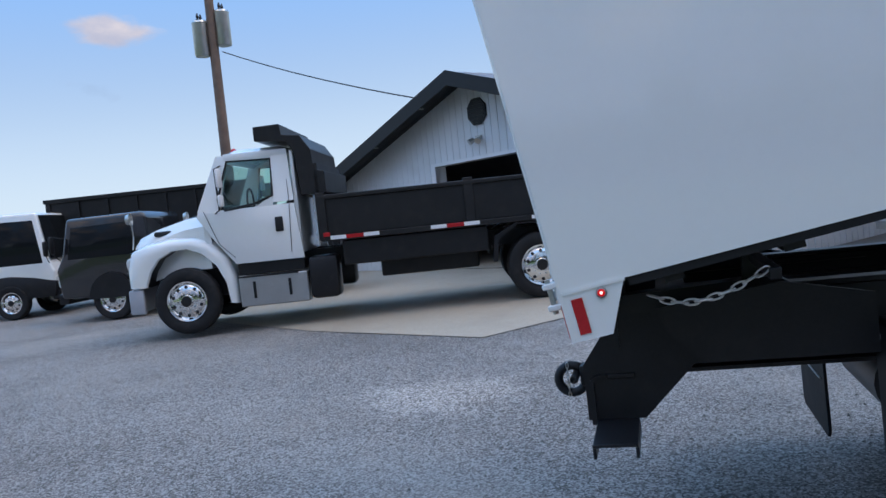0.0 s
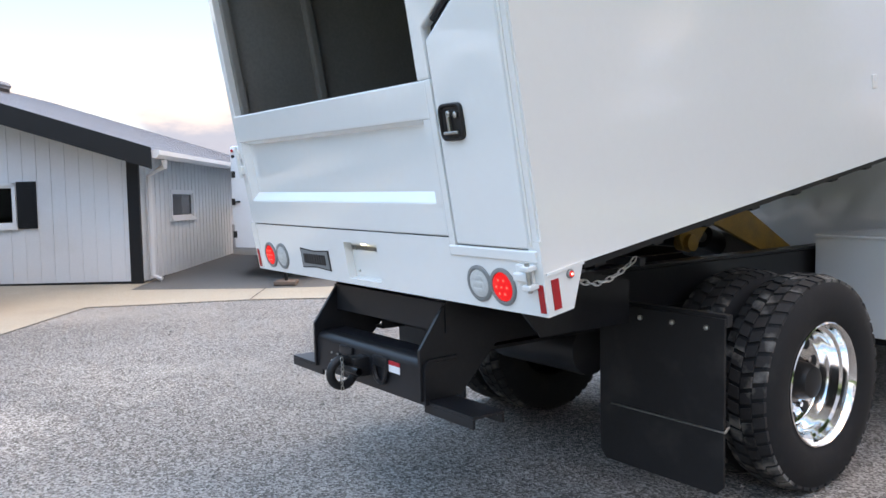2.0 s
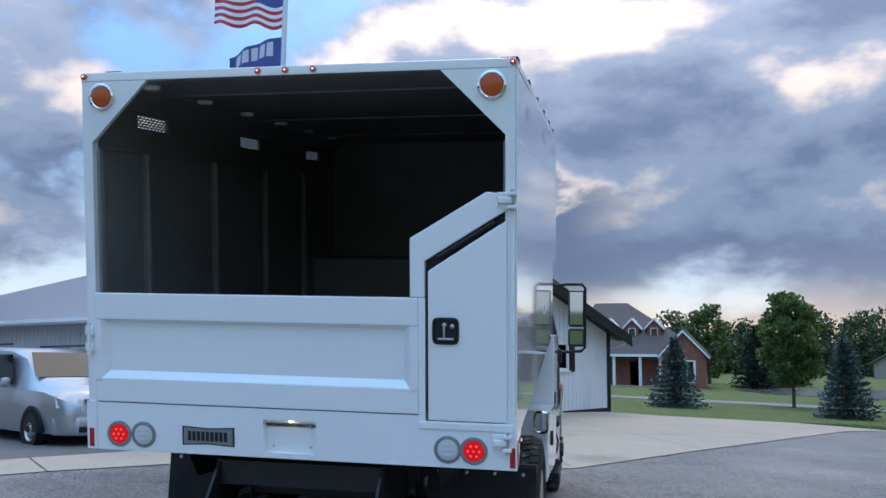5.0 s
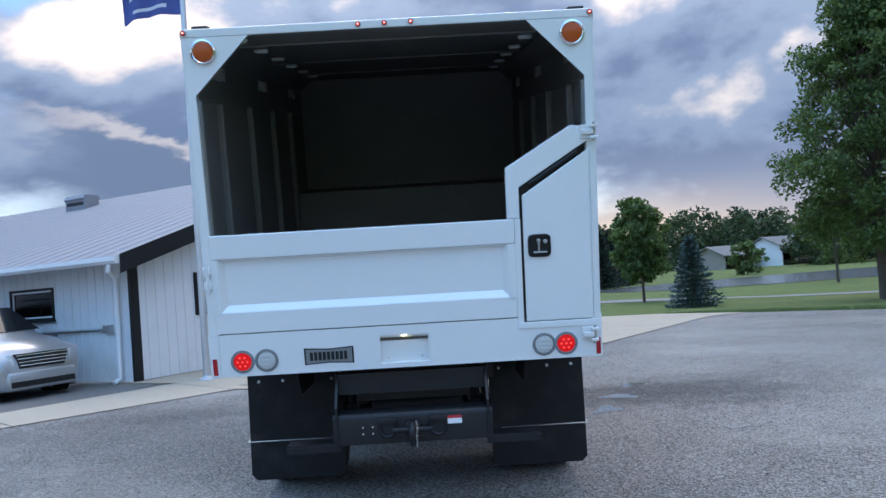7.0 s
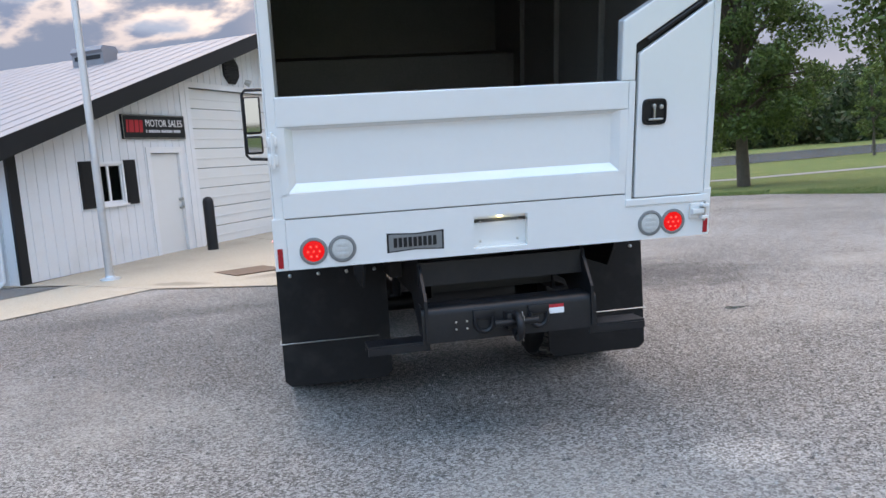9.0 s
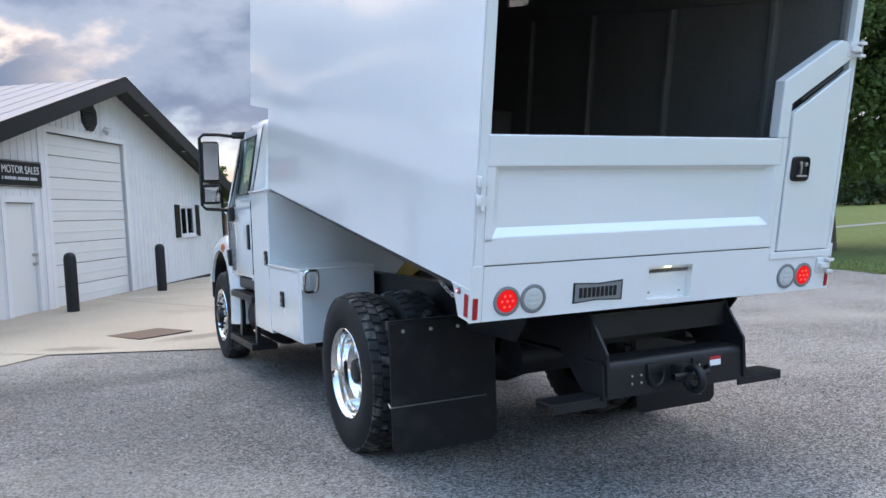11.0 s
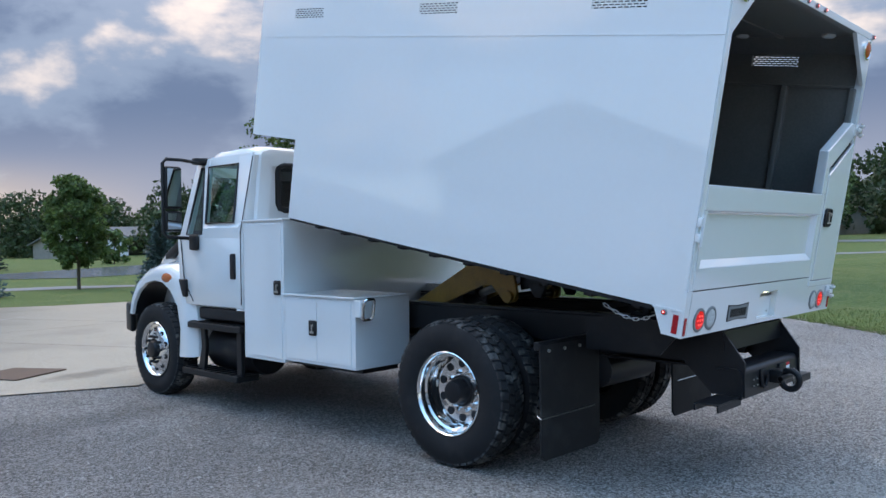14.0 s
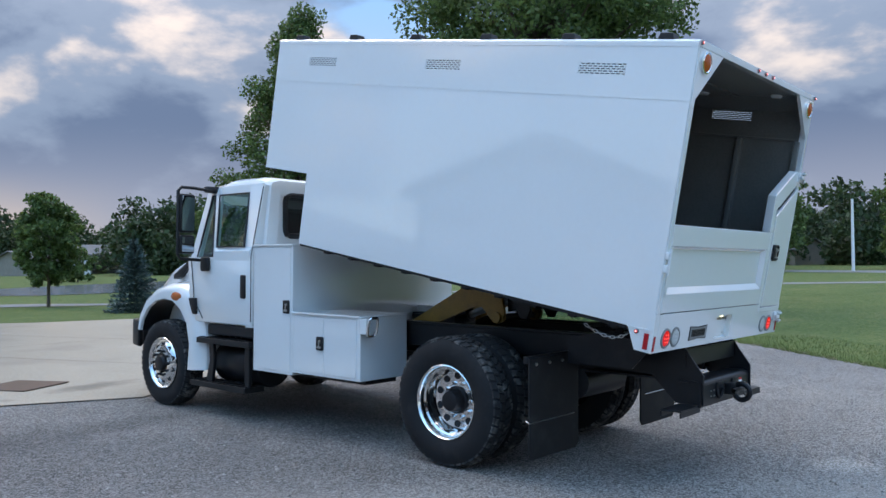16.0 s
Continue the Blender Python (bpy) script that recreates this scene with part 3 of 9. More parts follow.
build_ground()
YARD = [(-44, -44), (-8, -34), (-1, -20), (3.2, -8), (5.6, -3), (8.2, 0.9), (10.0, 3.2), (11.6, 5.4), (13.0, 9.5), (13.3, 14.0), (11.8, 16.6), (8.8, 18.6), (6.9, 20.9), (3.3, 21.6), (1.9, 22.7), (-2, 30), (-44, 46)]
sheet("gravel_yard", YARD, 2.0, 0.012, GRAVEL, "grey crushed gravel yard with pale worn patches", "yard")
EDGE = [Vector(p) for p in YARD[2:14]]
SOIL_IN, SOIL_OUT = [], []
for k in range(len(EDGE) - 1):
    d = (EDGE[k + 1] - EDGE[k]).normalized()
    for i in range(12):
        p = EDGE[k].lerp(EDGE[k + 1], i / 12)
        w = 0.16 + 0.10 * math.sin(k * 3.1 + i * 1.7) + 0.06 * math.sin(i * 4.3 + k)
        SOIL_IN.append((p.x - d.y * 0.3, p.y + d.x * 0.3))
        SOIL_OUT.append((p.x + d.y * w, p.y - d.x * w))
sheet("soil_strip", SOIL_IN + SOIL_OUT[::-1], 4.0, 0.006, SOIL, "strip of bare brown soil between gravel and lawn", "soil")
APRON_A = [(-30, -6.0), (-12, -12.0), (-6.7, -4.6), (-5.2, -1.8), (-8.1, 0.45), (-7.3, 2.4), (-5.4, 5.3), (-3.2, 7.75), (-4.6, 9.0), (-6.45, 6.3), (-8.3, 3.05), (-9.6, 1.4), (-10.9, 2.2), (-18, 6)]
APRON_C = [(-4.6, 9.0), (-3.2, 7.75), (-1.25, 6.9), (1.15, 8.3), (3.3, 11.7), (7.2, 17.5), (8.7, 18.55), (6.8, 20.8), (3.2, 21.5), (1.5, 22.9), (-7.0, 10.2)]
sheet("concrete_apron_1", APRON_A, 2.0, 0.022, CONCRETE, "pale poured concrete apron with a long strip along the gravel", "concrete apron")
sheet("concrete_apron_2", APRON_C, 2.0, 0.026, CONCRETE, "pale stained concrete apron before the garage door", "concrete apron")
LOT = [(-9.6, 1.4), (-8.3, 3.05), (-6.45, 6.3), (-4.75, 8.95), (-7.1, 10.1), (-16, 16), (-22, 10), (-15, 3.5), (-10.95, 2.25)]
sheet("asphalt_lot", LOT, 2.0, 0.018, ASPHALT, "worn grey asphalt lot between the sheds", "parking lot")
POND = [(12, 57), (16, 53.5), (24, 51.5), (36, 50), (52, 50), (66, 54), (66, 70), (44, 76), (28, 74), (16, 70), (11, 63)]
sheet("pond", POND, 4.0, 0.03, WATER, "still grey pond water reflecting the sky", "pond")
sheet("drive_1", [(11, 41.2), (14.5, 37.6), (20, 33.2), (34, 31.2), (60, 33.0), (60, 31.5), (34, 29.8), (19.4, 31.8), (13.8, 36.3), (-4, 44), (-4, 45.4)], 2.0, 0.02, ROAD, "narrow grey asphalt path along the pond", "path")
sheet("road", [(58, -80), (66, -80), (92, 60), (86, 64)], 4.0, 0.03, ROAD, "grey country road past the lawns", "road")
sheet("drive_2", [(40, -60), (43, -60), (52, 30), (48, 31)], 2.0, 0.02, ROAD, "narrow grey asphalt path on the lawn", "path")


def joints():
    for a, b in (((-6.45, 6.3), (-5.4, 5.3)), ((-7.3, 2.4), (-8.3, 3.05)), ((-1.5, 14.2), (5.2, 14.6)), ((1.1, 8.5), (-2.4, 15.6)), ((3.3, 11.9), (-0.2, 18.9))):
        a, b = Vector(a), Vector(b)
        side = Vector((-(b - a).y, (b - a).x)).normalized() * 0.008
        bm = B()
        n = 8
        rows = [(a + (b - a) * (i / n)) for i in range(n + 1)]
        vs = [[bm.verts.new((p.x + s * side.x, p.y + s * side.y, height(p.x, p.y) + 0.031)) for s in (-1, 1)] for p in rows]
        for i in range(n):
            bm.faces.new((vs[i][0], vs[i][1], vs[i + 1][1], vs[i + 1][0]))
        tagged(part("trim", bm, DARK, None), "dark saw-cut joint across the concrete", "joint", kind="structure")


joints()


# ---- the white chipper truck ----
TRUCK = pose(0, 0.015, -0.025, 0, 0, 1.3) @ pose(0, 0, 0, 0, 1.1, 0) @ pose(0, 0, 0, 0.6, 0, 0)
TILT = 9.8
BODY = pose(-0.011, 0.068, 1.07, TILT, 0, 0)
HALF = 1.216
FULL = 2.13


def disc_x(x, y, z, flip=1):
    return Matrix.Translation((x, y, z)) @ Matrix.Diagonal((flip, 1, 1, 1))


def tyre(bm, m, radius=0.515, width=0.275, rim=0.292, lug=None):
    h = width / 2
    prof = [(rim, -h * 0.72), (rim + 0.012, -h * 0.82), (rim + 0.07, -h * 0.98), (rim + 0.13, -h), (radius - 0.05, -h * 0.93), (radius - 0.018, -h * 0.80), (radius - 0.006, -h * 0.5), (radius - 0.004, 0)]
    prof = prof + [(r, -a) for r, a in prof[-2::-1]]
    lathe(bm, prof, 64, m)
    if lug:
        bm = lug
        # tread blocks, in four rows, each row shifted
        for row, (a0, a1) in enumerate(((-0.86, -0.47), (-0.42, -0.04), (0.04, 0.42), (0.47, 0.86))):
            count = 46
            for k in range(count):
                t = (k + 0.5 * (row % 2)) * math.tau / count
                w = math.tau / count * 0.36
                skew = 0.025 * (1 if row < 2 else -1)
                r0, r1 = radius - 0.03, radius + (0.006 if row in (1, 2) else 0.002)
                vs = []
                for r in (r0, r1):
                    for a, dt in ((a0, -w), (a1, -w + skew), (a1, w + skew), (a0, w)):
                        drop = 0.016 if abs(a) > 0.8 and r == r1 else 0
                        vs.append(bm.verts.new(m @ Vector((a * h, (r - drop) * math.cos(t + dt), (r - drop) * math.sin(t + dt)))))
                for f in ((4, 5, 6, 7), (0, 1, 5, 4), (1, 2, 6, 5), (2, 3, 7, 6), (3, 0, 4, 7)):
                    bm.faces.new([vs[i] for i in f])


def rim_rear(bm, m):
    lathe(bm, [(0.292, -0.10), (0.292, 0.10), (0.308, 0.112), (0.309, 0.120), (0.302, 0.124), (0.290, 0.112), (0.284, 0.085), (0.280, 0.062), (0.264, 0.052), (0.259, 0.028), (0.254, 0.0), (0.243, -0.014), (0.240, -0.035), (0.234, -0.044), (0.205, -0.050), (0.172, -0.056), (0.12, -0.056), (0.10, -0.05), (0.10, -0.10)], 64, m)


def rim_front(bm, m):
    lathe(bm, [(0.292, -0.10), (0.292, 0.115), (0.302, 0.125), (0.296, 0.132), (0.28, 0.12), (0.268, 0.095), (0.25, 0.09), (0.225, 0.112), (0.17, 0.135), (0.12, 0.138), (0.12, 0.10)], 48, m)


def ring_parts(name, parent, m, radius, along, count, profile, sides, material, offset=0.0):
    """Small turned pieces in a ring round a wheel's centre, each one a part."""
    for k in range(count):
        t = (k + offset) * math.tau / count
        bm = B()
        lathe(bm, profile, sides, m @ Matrix.Translation((along, radius * math.cos(t), radius * math.sin(t))))
        part(name, bm, material, parent, smooth=True)


def wheel(truck, name, x, y, z, side, front, inner=False, label=""):
    """One wheel; side is +1 for the truck's right. The hub's face looks outward."""
    bm = B()
    m = disc_x(x, y, z, side)
    tread = B()
    tyre(bm, m, 0.534 if not front else 0.502, lug=tread)
    w = part(name, bm, RUBBER, truck, label, smooth=True)
    tagged(part("tread", tread, TREAD, w, "dusty chunky tread blocks"), kind="stuff")
    bm = B()
    if front:
        rim_front(bm, m)
    else:
        rim_rear(bm, m) if not inner else lathe(bm, [(0.292, -0.1), (0.292, 0.1), (0.2, 0.06), (0.1, 0.06)], 32, m)
    part("rim", bm, CHROME if not inner else BLACK, w, "polished aluminium rim" if not inner else "", smooth=True)
    if inner:
        return
    h = 0.027
    hole = [(h, -0.02), (h, 0.002), (h * 0.75, 0.003), (0, -0.003)]
    nut = [(0.017, 0), (0.017, 0.021), (0.0136, 0.035), (0, 0.035)]
    if front:
        ring_parts("hand_hole", w, m, 0.212, 0.119, 10, hole, 14, DARK, 0.5)
        ring_parts("wheel_nut", w, m, 0.143, 0.134, 10, nut, 6, BLACK_TRIM)
        bm = B()
        lathe(bm, [(0.1, 0.09), (0.1, 0.15), (0.085, 0.175), (0.07, 0.18), (0, 0.182)], 24, m)
    else:
        ring_parts("hand_hole", w, m, 0.203, -0.046, 10, [(0.031, -0.02), (0.031, 0.0), (0.025, 0.001), (0, -0.002)], 16, DARK, 0.5)
        ring_parts("wheel_nut", w, m, 0.143, -0.058, 10, nut, 6, CHROME)
        bm = B()
        lathe(bm, [(0.118, -0.058), (0.116, -0.03), (0.098, -0.024), (0.092, 0.035), (0.078, 0.06), (0.05, 0.066), (0, 0.066)], 28, m)
    part("hub", bm, BLACK, w, "black axle hub", smooth=True)


def skin(bm, outline, holes, x, t):
    """A side sheet in the y-z plane: an outline cut into strips with square openings."""
    cuts = sorted({round(p[0], 4) for p in outline} | {round(v, 4) for h in holes for v in h[:2]})

    def span(y):
        zs = []
        n = len(outline)
        for i in range(n):
            (y0, z0), (y1, z1) = outline[i], outline[(i + 1) % n]
            if abs(y1 - y0) > 1e-6 and min(y0, y1) - 1e-6 <= y <= max(y0, y1) + 1e-6:
                zs.append(z0 + (z1 - z0) * (y - y0) / (y1 - y0))
        return min(zs), max(zs)

    for a, b in zip(cuts, cuts[1:]):
        e = 1e-4
        (la, ha), (lb, hb) = span(a + e), span(b - e)
        mid = (a + b) / 2
        inside = sorted((h[2], h[3]) for h in holes if h[0] - 1e-4 <= mid <= h[1] + 1e-4)
        lows = [(la, lb)] + [(h[1], h[1]) for h in inside]
        tops = [(h[0], h[0]) for h in inside] + [(ha, hb)]
        for (p, q), (r, s) in zip(lows, tops):
            prism(bm, [(a, p), (b, q), (b, s), (a, r)], "x", x - t / 2, x + t / 2)


VENTS = ((0.51, 0.895), (2.025, 2.41), (3.55, 3.94))


def round_lamp(parent, name, x, w, lens, r=0.056, label="", dots=0):
    m = BODY @ Matrix.Translation((x, -0.012, w)) @ pose(0, 0, 0, 0, 0, -90) @ Matrix.Diagonal((0.5, 1, 1, 1))
    bm = B()
    lathe(bm, [(r + 0.017, -0.004), (r + 0.017, 0.010), (r + 0.010, 0.018), (r + 0.002, 0.016), (r, 0.006)], 32, m)
    g = part(name, bm, GREY_RUBBER, parent, label, smooth=True)
    bm = B()
    lathe(bm, [(r + 0.001, 0.004), (r * 0.96, 0.014), (r * 0.7, 0.019), (0, 0.021)], 32, m)
    if dots == 0:
        for k in (-1, 0, 1):
            box(bm, 0.019, 0.024, -0.03, 0.03, k * 0.026 - 0.009, k * 0.026 + 0.009, 0.003, m)
    part("lens", bm, lens, parent, smooth=True)
    if dots:
        bm = B()
        for k in range(dots):
            t = k * math.tau / max(1, dots - 1)
            c = (0, 0) if k == dots - 1 else (0.03 * math.cos(t), 0.03 * math.sin(t))
            lathe(bm, [(0.006, 0.017), (0.005, 0.0225), (0, 0.024)], 8, m @ Matrix.Translation((0, *c)))
        part("diodes", bm, RED_DOT, parent)
    return g


def small_marker(parent, m):
    bm = B()
    lathe(bm, [(0.017, -0.002), (0.017, 0.006), (0.012, 0.010), (0.010, 0.006)], 16, m)
    part("marker_lamp", bm, GREY_RUBBER, parent, "small round red clearance lamp", smooth=True)
    bm = B()
    lathe(bm, [(0.0145, 0.004), (0.011, 0.011), (0, 0.013)], 14, m)
    part("lens", bm, RED_LIT, parent, smooth=True)
    bm = B()
    lathe(bm, [(0.0055, 0.0115), (0.004, 0.0145), (0, 0.015)], 10, m)
    part("diode", bm, DIODE, parent, smooth=True)


def paddle_latch(parent, m, size=0.11, label="black paddle latch"):
    """A latch in the local x-z plane that looks along -y."""
    s = size / 2
    bm = B()
    rim = [(s * 0.94 * math.copysign(abs(math.cos(t)) ** 0.38, math.cos(t)), s * 0.94 * math.copysign(abs(math.sin(t)) ** 0.38, math.sin(t))) for t in np.linspace(0, math.tau, 33)[:-1]]
    loft(bm, [[m @ Vector((x * k, y, z * k)) for x, z in rim] for k, y in ((1.0, 0.01), (1.0, -0.009), (0.95, -0.014), (0.86, -0.014), (0.80, -0.004))])
    latch = part("latch", bm, BLACK_TRIM, parent, label)
    bm = B()
    box(bm, -s * 0.52, s * 0.60, -0.024, -0.012, -s * 0.60, -s * 0.44, 0.004, m)
    box(bm, -s * 0.16, s * 0.02, -0.022, -0.003, -s * 0.46, s * 0.30, 0.004, m)
    part("latch_pull", bm, STEEL, parent, "bright T-shaped pull")
    for x, z in ((-0.07, 0.42), (0.48, 0.34)):
        bm = B()
        lathe(bm, [(0.012, 0.0), (0.012, 0.012), (0.007, 0.015), (0, 0.015)], 14, m @ Matrix.Translation((s * x, -0.004, s * z)) @ pose(0, 0, 0, 0, 0, -90))
        part("latch_lock", bm, STEEL, parent, smooth=True)
    return latch


def build_truck():
    truck = thing("chipper_truck", "white single-axle chipper truck with its box body tipped up", "truck", TRUCK)
    # ---- box body ----
    bm = B()
    outline = [(0.0, 0.016), (0.115, 0.016), (0.19, 0.17), (3.785, 0.16), (3.786, 0.845), (4.435, 0.845), (4.435, FULL - 0.02), (0.0, FULL - 0.02)]
    holes = [(a, b, 1.878, 1.962) for a, b in VENTS]
    for s in (-1, 1):
        # upper rail, a little proud
        prism(bm, [(s * (HALF - 0.06), FULL), (s * (HALF - 0.015), FULL), (s * (HALF + 0.003), FULL - 0.018), (s * (HALF + 0.003), FULL - 0.05), (s * (HALF - 0.06), FULL - 0.05)], "y", 0.0, 4.435)
    box(bm, -HALF + 0.06, HALF - 0.06, 0, 4.435, FULL - 0.012, FULL)
    bmesh.ops.transform(bm, matrix=BODY, verts=bm.verts[:])
    body = part("box_body", bm, WHITE, truck, "glossy white sheet-steel roof of the box body", weld=True)
    for s in (-1, 1):
        bm = B()
        skin(bm, outline, holes, s * (HALF - 0.004), 0.008)
        bmesh.ops.transform(bm, matrix=BODY, verts=bm.verts[:])
        part("side_panel", bm, WHITE, body, "glossy white side panel", weld=True)
        bm = B()
        box(bm, s * (HALF + 0.001) - 0.002, s * (HALF + 0.001) + 0.002, 0.001, 4.434, 1.722, 1.727, 0, BODY)
        part("panel_seam", bm, WHITE, body)
        bm = B()
        prism(bm, [(0.002, 0.163), (0.192, 0.163), (0.19, 0.175), (0.002, 0.175)], "x", s * (HALF + 0.0015) - 0.003, s * (HALF + 0.0015) + 0.003, m=BODY)
        part("tail_fold", bm, WHITE, body)
    for y0, y1, z0, z1 in ((4.42, 4.434, 0.846, FULL - 0.012), (3.777, 4.425, 0.845, 0.853), (3.775, 3.785, 0.165, 0.845)):
        bm = B()
        box(bm, -HALF + 0.008, HALF - 0.008, y0, y1, z0, z1, 0, BODY)
        part("front_panel", bm, WHITE, body)
    # liner: inner walls with ribs, floor and ceiling
    inner = [(0.03, 0.2), (3.755, 0.2), (3.756, 0.88), (4.405, 0.88), (4.405, FULL - 0.03), (0.03, FULL - 0.03)]
    for s in (-1, 1):
        bm = B()
        skin(bm, inner, holes, s * (HALF - 0.02), 0.02)
        bmesh.ops.transform(bm, matrix=BODY, verts=bm.verts[:])
        liner = part("liner", bm, LINER, truck, "dull dark grey inner wall", weld=True)
        for y in (0.03, 0.55, 1.495, 2.44, 3.385):
            bm = B()
            box(bm, s * (HALF - 0.05) - 0.026, s * (HALF - 0.05) + 0.026, y, y + 0.055, 0.22, 1.72, 0.012, BODY)
            part("rib", bm, LINER, liner)
        bm = B()
        box(bm, s * (HALF - 0.036) - 0.016, s * (HALF - 0.036) + 0.016, 0.05, 4.385, 1.72, 1.738, 0.004, BODY)
        part("rail", bm, LINER, liner)
        bm = B()
        prism(bm, [(s * (HALF - 0.02), 1.97), (s * (HALF - 0.02), FULL - 0.03), (s * (HALF - 0.2), FULL - 0.03)], "y", 0.03, 4.405, m=BODY)
        part("cornice", bm, LINER, liner)
    for nm, x, y0, y1, z0, z1 in (("bed_floor", 0.03, 0.03, 3.755, 0.18, 0.2), ("head_wall", 0.03, 3.735, 3.755, 0.2, 0.88), ("head_wall", 0.03, 4.385, 4.405, 0.86, FULL - 0.03), ("roof_liner", 0.03, 0.03, 4.405, FULL - 0.045, FULL - 0.03), ("shelf", 0.03, 3.755, 4.385, 0.86, 0.88)):
        bm = B()
        box(bm, -HALF + x, HALF - x, y0, y1, z0, z1, 0, BODY)
        part(nm, bm, LINER, liner)
    for k in range(3):
        bm = B()
        box(bm, -HALF + 0.06, HALF - 0.06, 0.6 + k * 1.4, 0.64 + k * 1.4, FULL - 0.056, FULL - 0.04, 0.004, BODY)
        part("roof_bow", bm, LINER, liner)
    # perforated vents
    for s in (-1, 1):
        for a, b in VENTS:
            bm = B()
            n, rows = 9, 5
            z0, z1 = 1.878, 1.962
            hz = (z1 - z0) / rows
            bi = B()
            for mesh, off, t in ((bm, 0.003, 0.0025), (bi, 0.0085, 0.0025)):
                x0, x1 = s * (HALF - off) - t, s * (HALF - off) + t
                for r in range(rows + 1):
                    zc = z0 + r * hz
                    box(mesh, x0, x1, a - 0.005, b + 0.005, zc - 0.0045, zc + 0.0045)
                for r in range(rows):
                    for k in range(n + 1):
                        yc = a + (b - a) * (k + 0.5 * (r % 2) - 0.25) / n
                        box(mesh, x0, x1, max(a - 0.004, yc - 0.005), min(b + 0.004, yc + 0.005), z0 + r * hz + 0.004, z0 + (r + 1) * hz - 0.004)
                bmesh.ops.transform(mesh, matrix=BODY, verts=mesh.verts[:])
            part("vent_screen", bi, LINER, liner, "dark inner face of the punched vent")
            part("vent_grille", bm, WHITE, body, "punched vent with rows of slots")
    # rear frame round the opening
    bm = B()
    box(bm, -HALF + 0.009, HALF - 0.009, -0.008, 0.05, 2.082, FULL - 0.001, 0.004)
    for s in (-1, 1):
        prism(bm, [(s * 1.155, 0.018), (s * (HALF - 0.009), 0.018), (s * (HALF - 0.009), 2.08), (s * 1.155, 2.08)], "y", -0.008, 0.05, 0.004)
        prism(bm, [(s * 1.16, 1.74), (s * 1.156, 2.08), (s * 0.82, 2.08)], "y", -0.008, 0.02)
    bmesh.ops.transform(bm, matrix=BODY, verts=bm.verts[:])
    part("rear_frame", bm, WHITE, truck, "white rear frame with clipped corners")
    # lower sill with the plate recess
    bm = B()
    for x0, x1, z0, z1 in ((-1.156, -0.165, 0.016, 0.285), (0.135, 1.156, 0.016, 0.25), (-0.165, 0.135, 0.016, 0.045), (-0.165, 0.135, 0.225, 0.285), (0.135, 0.70, 0.25, 0.285)):
        box(bm, x0, x1, -0.012, 0.03, z0, z1)
    box(bm, -0.165, 0.135, 0.03, 0.036, 0.045, 0.225)
    for s in (-1, 1):
        box(bm, s * 1.19 - 0.034, s * 1.19 + 0.028, -0.012, 0.0, 0.016, 0.29)
    bmesh.ops.transform(bm, matrix=BODY, verts=bm.verts[:])
    sill = part("rear_sill", bm, WHITE, truck, "white lower rear panel with a number plate recess", weld=True)
    bm = B()
    lathe(bm, [(0.02, 0), (0.018, 0.008), (0.01, 0.015), (0, 0.017)], 18, BODY @ Matrix.Translation((-0.015, 0.016, 0.226)) @ pose(0, 0, 0, 0, 90, 0))
    part("plate_lamp", bm, LAMP_WHITE, sill, "small lit plate lamp")
    for x in (-0.12, 0.09):
        for w in (0.075, 0.185):
            bm = B()
            lathe(bm, [(0.007, 0), (0.007, 0.008), (0, 0.01)], 8, BODY @ Matrix.Translation((x, 0.03, w)) @ pose(0, 0, 0, 0, 0, -90))
            part("plate_bolt", bm, STEEL, sill)
    for s in (-1, 1):
        round_lamp(sill, "tail_lamp", s * 1.008 - 0.016, 0.110, RED_LIT, label="round red tail lamp, lit", dots=7)
        round_lamp(sill, "reversing_lamp", s * 0.865 - 0.01, 0.111, CLEAR, label="round clear reversing lamp")
        bm = B()
        box(bm, s * 1.195 - 0.014, s * 1.195 + 0.014, -0.016, -0.011, 0.03, 0.135, 0.002, BODY)
        part("reflector", bm, RED, sill, "red reflective strip")
        bm = B()
        prism(bm, [(0.02, 0.035), (0.055, 0.035), (0.055, 0.145), (0.02, 0.145)], "x", s * HALF - 0.004, s * HALF + 0.004, m=BODY)
        part("reflector", bm, RED, body, "red reflective strip")
        small_marker(body, BODY @ Matrix.Translation((s * (HALF + 0.001), 0.115, 0.145)) @ Matrix.Diagonal((s, 1, 1, 1)))
        small_marker(body, BODY @ Matrix.Translation((s * 1.195, -0.012, 2.108)) @ pose(0, 0, 0, 0, 0, -90))
    for x in (-0.17, -0.015, 0.14):
        small_marker(body, BODY @ Matrix.Translation((x, -0.012, 2.108)) @ pose(0, 0, 0, 0, 0, -90))
    for s in (-1, 1):
        m = BODY @ Matrix.Translation((s * 1.088, -0.012, 1.995)) @ pose(0, 0, 0, 0, 0, -90)
        bm = B()
        lathe(bm, [(0.074, -0.002), (0.074, 0.01), (0.064, 0.014), (0.056, 0.008)], 32, m)
        part("strobe_ring", bm, CHROME, body, "chrome ring", smooth=True)
        bm = B()
        lathe(bm, [(0.058, 0.002), (0.055, 0.012), (0.03, 0.02), (0, 0.022)], 32, m)
        part("strobe_lamp", bm, AMBER, body, "round amber warning lamp", smooth=True)
    # badge drawn as a plain plate with a dark bar
    bm = B()
    pts = [(-0.63, 0.072), (-0.487, 0.08), (-0.343, 0.072), (-0.343, 0.165), (-0.487, 0.157), (-0.63, 0.165)]
    prism(bm, pts, "y", -0.017, -0.011, m=BODY)
    rim = B()
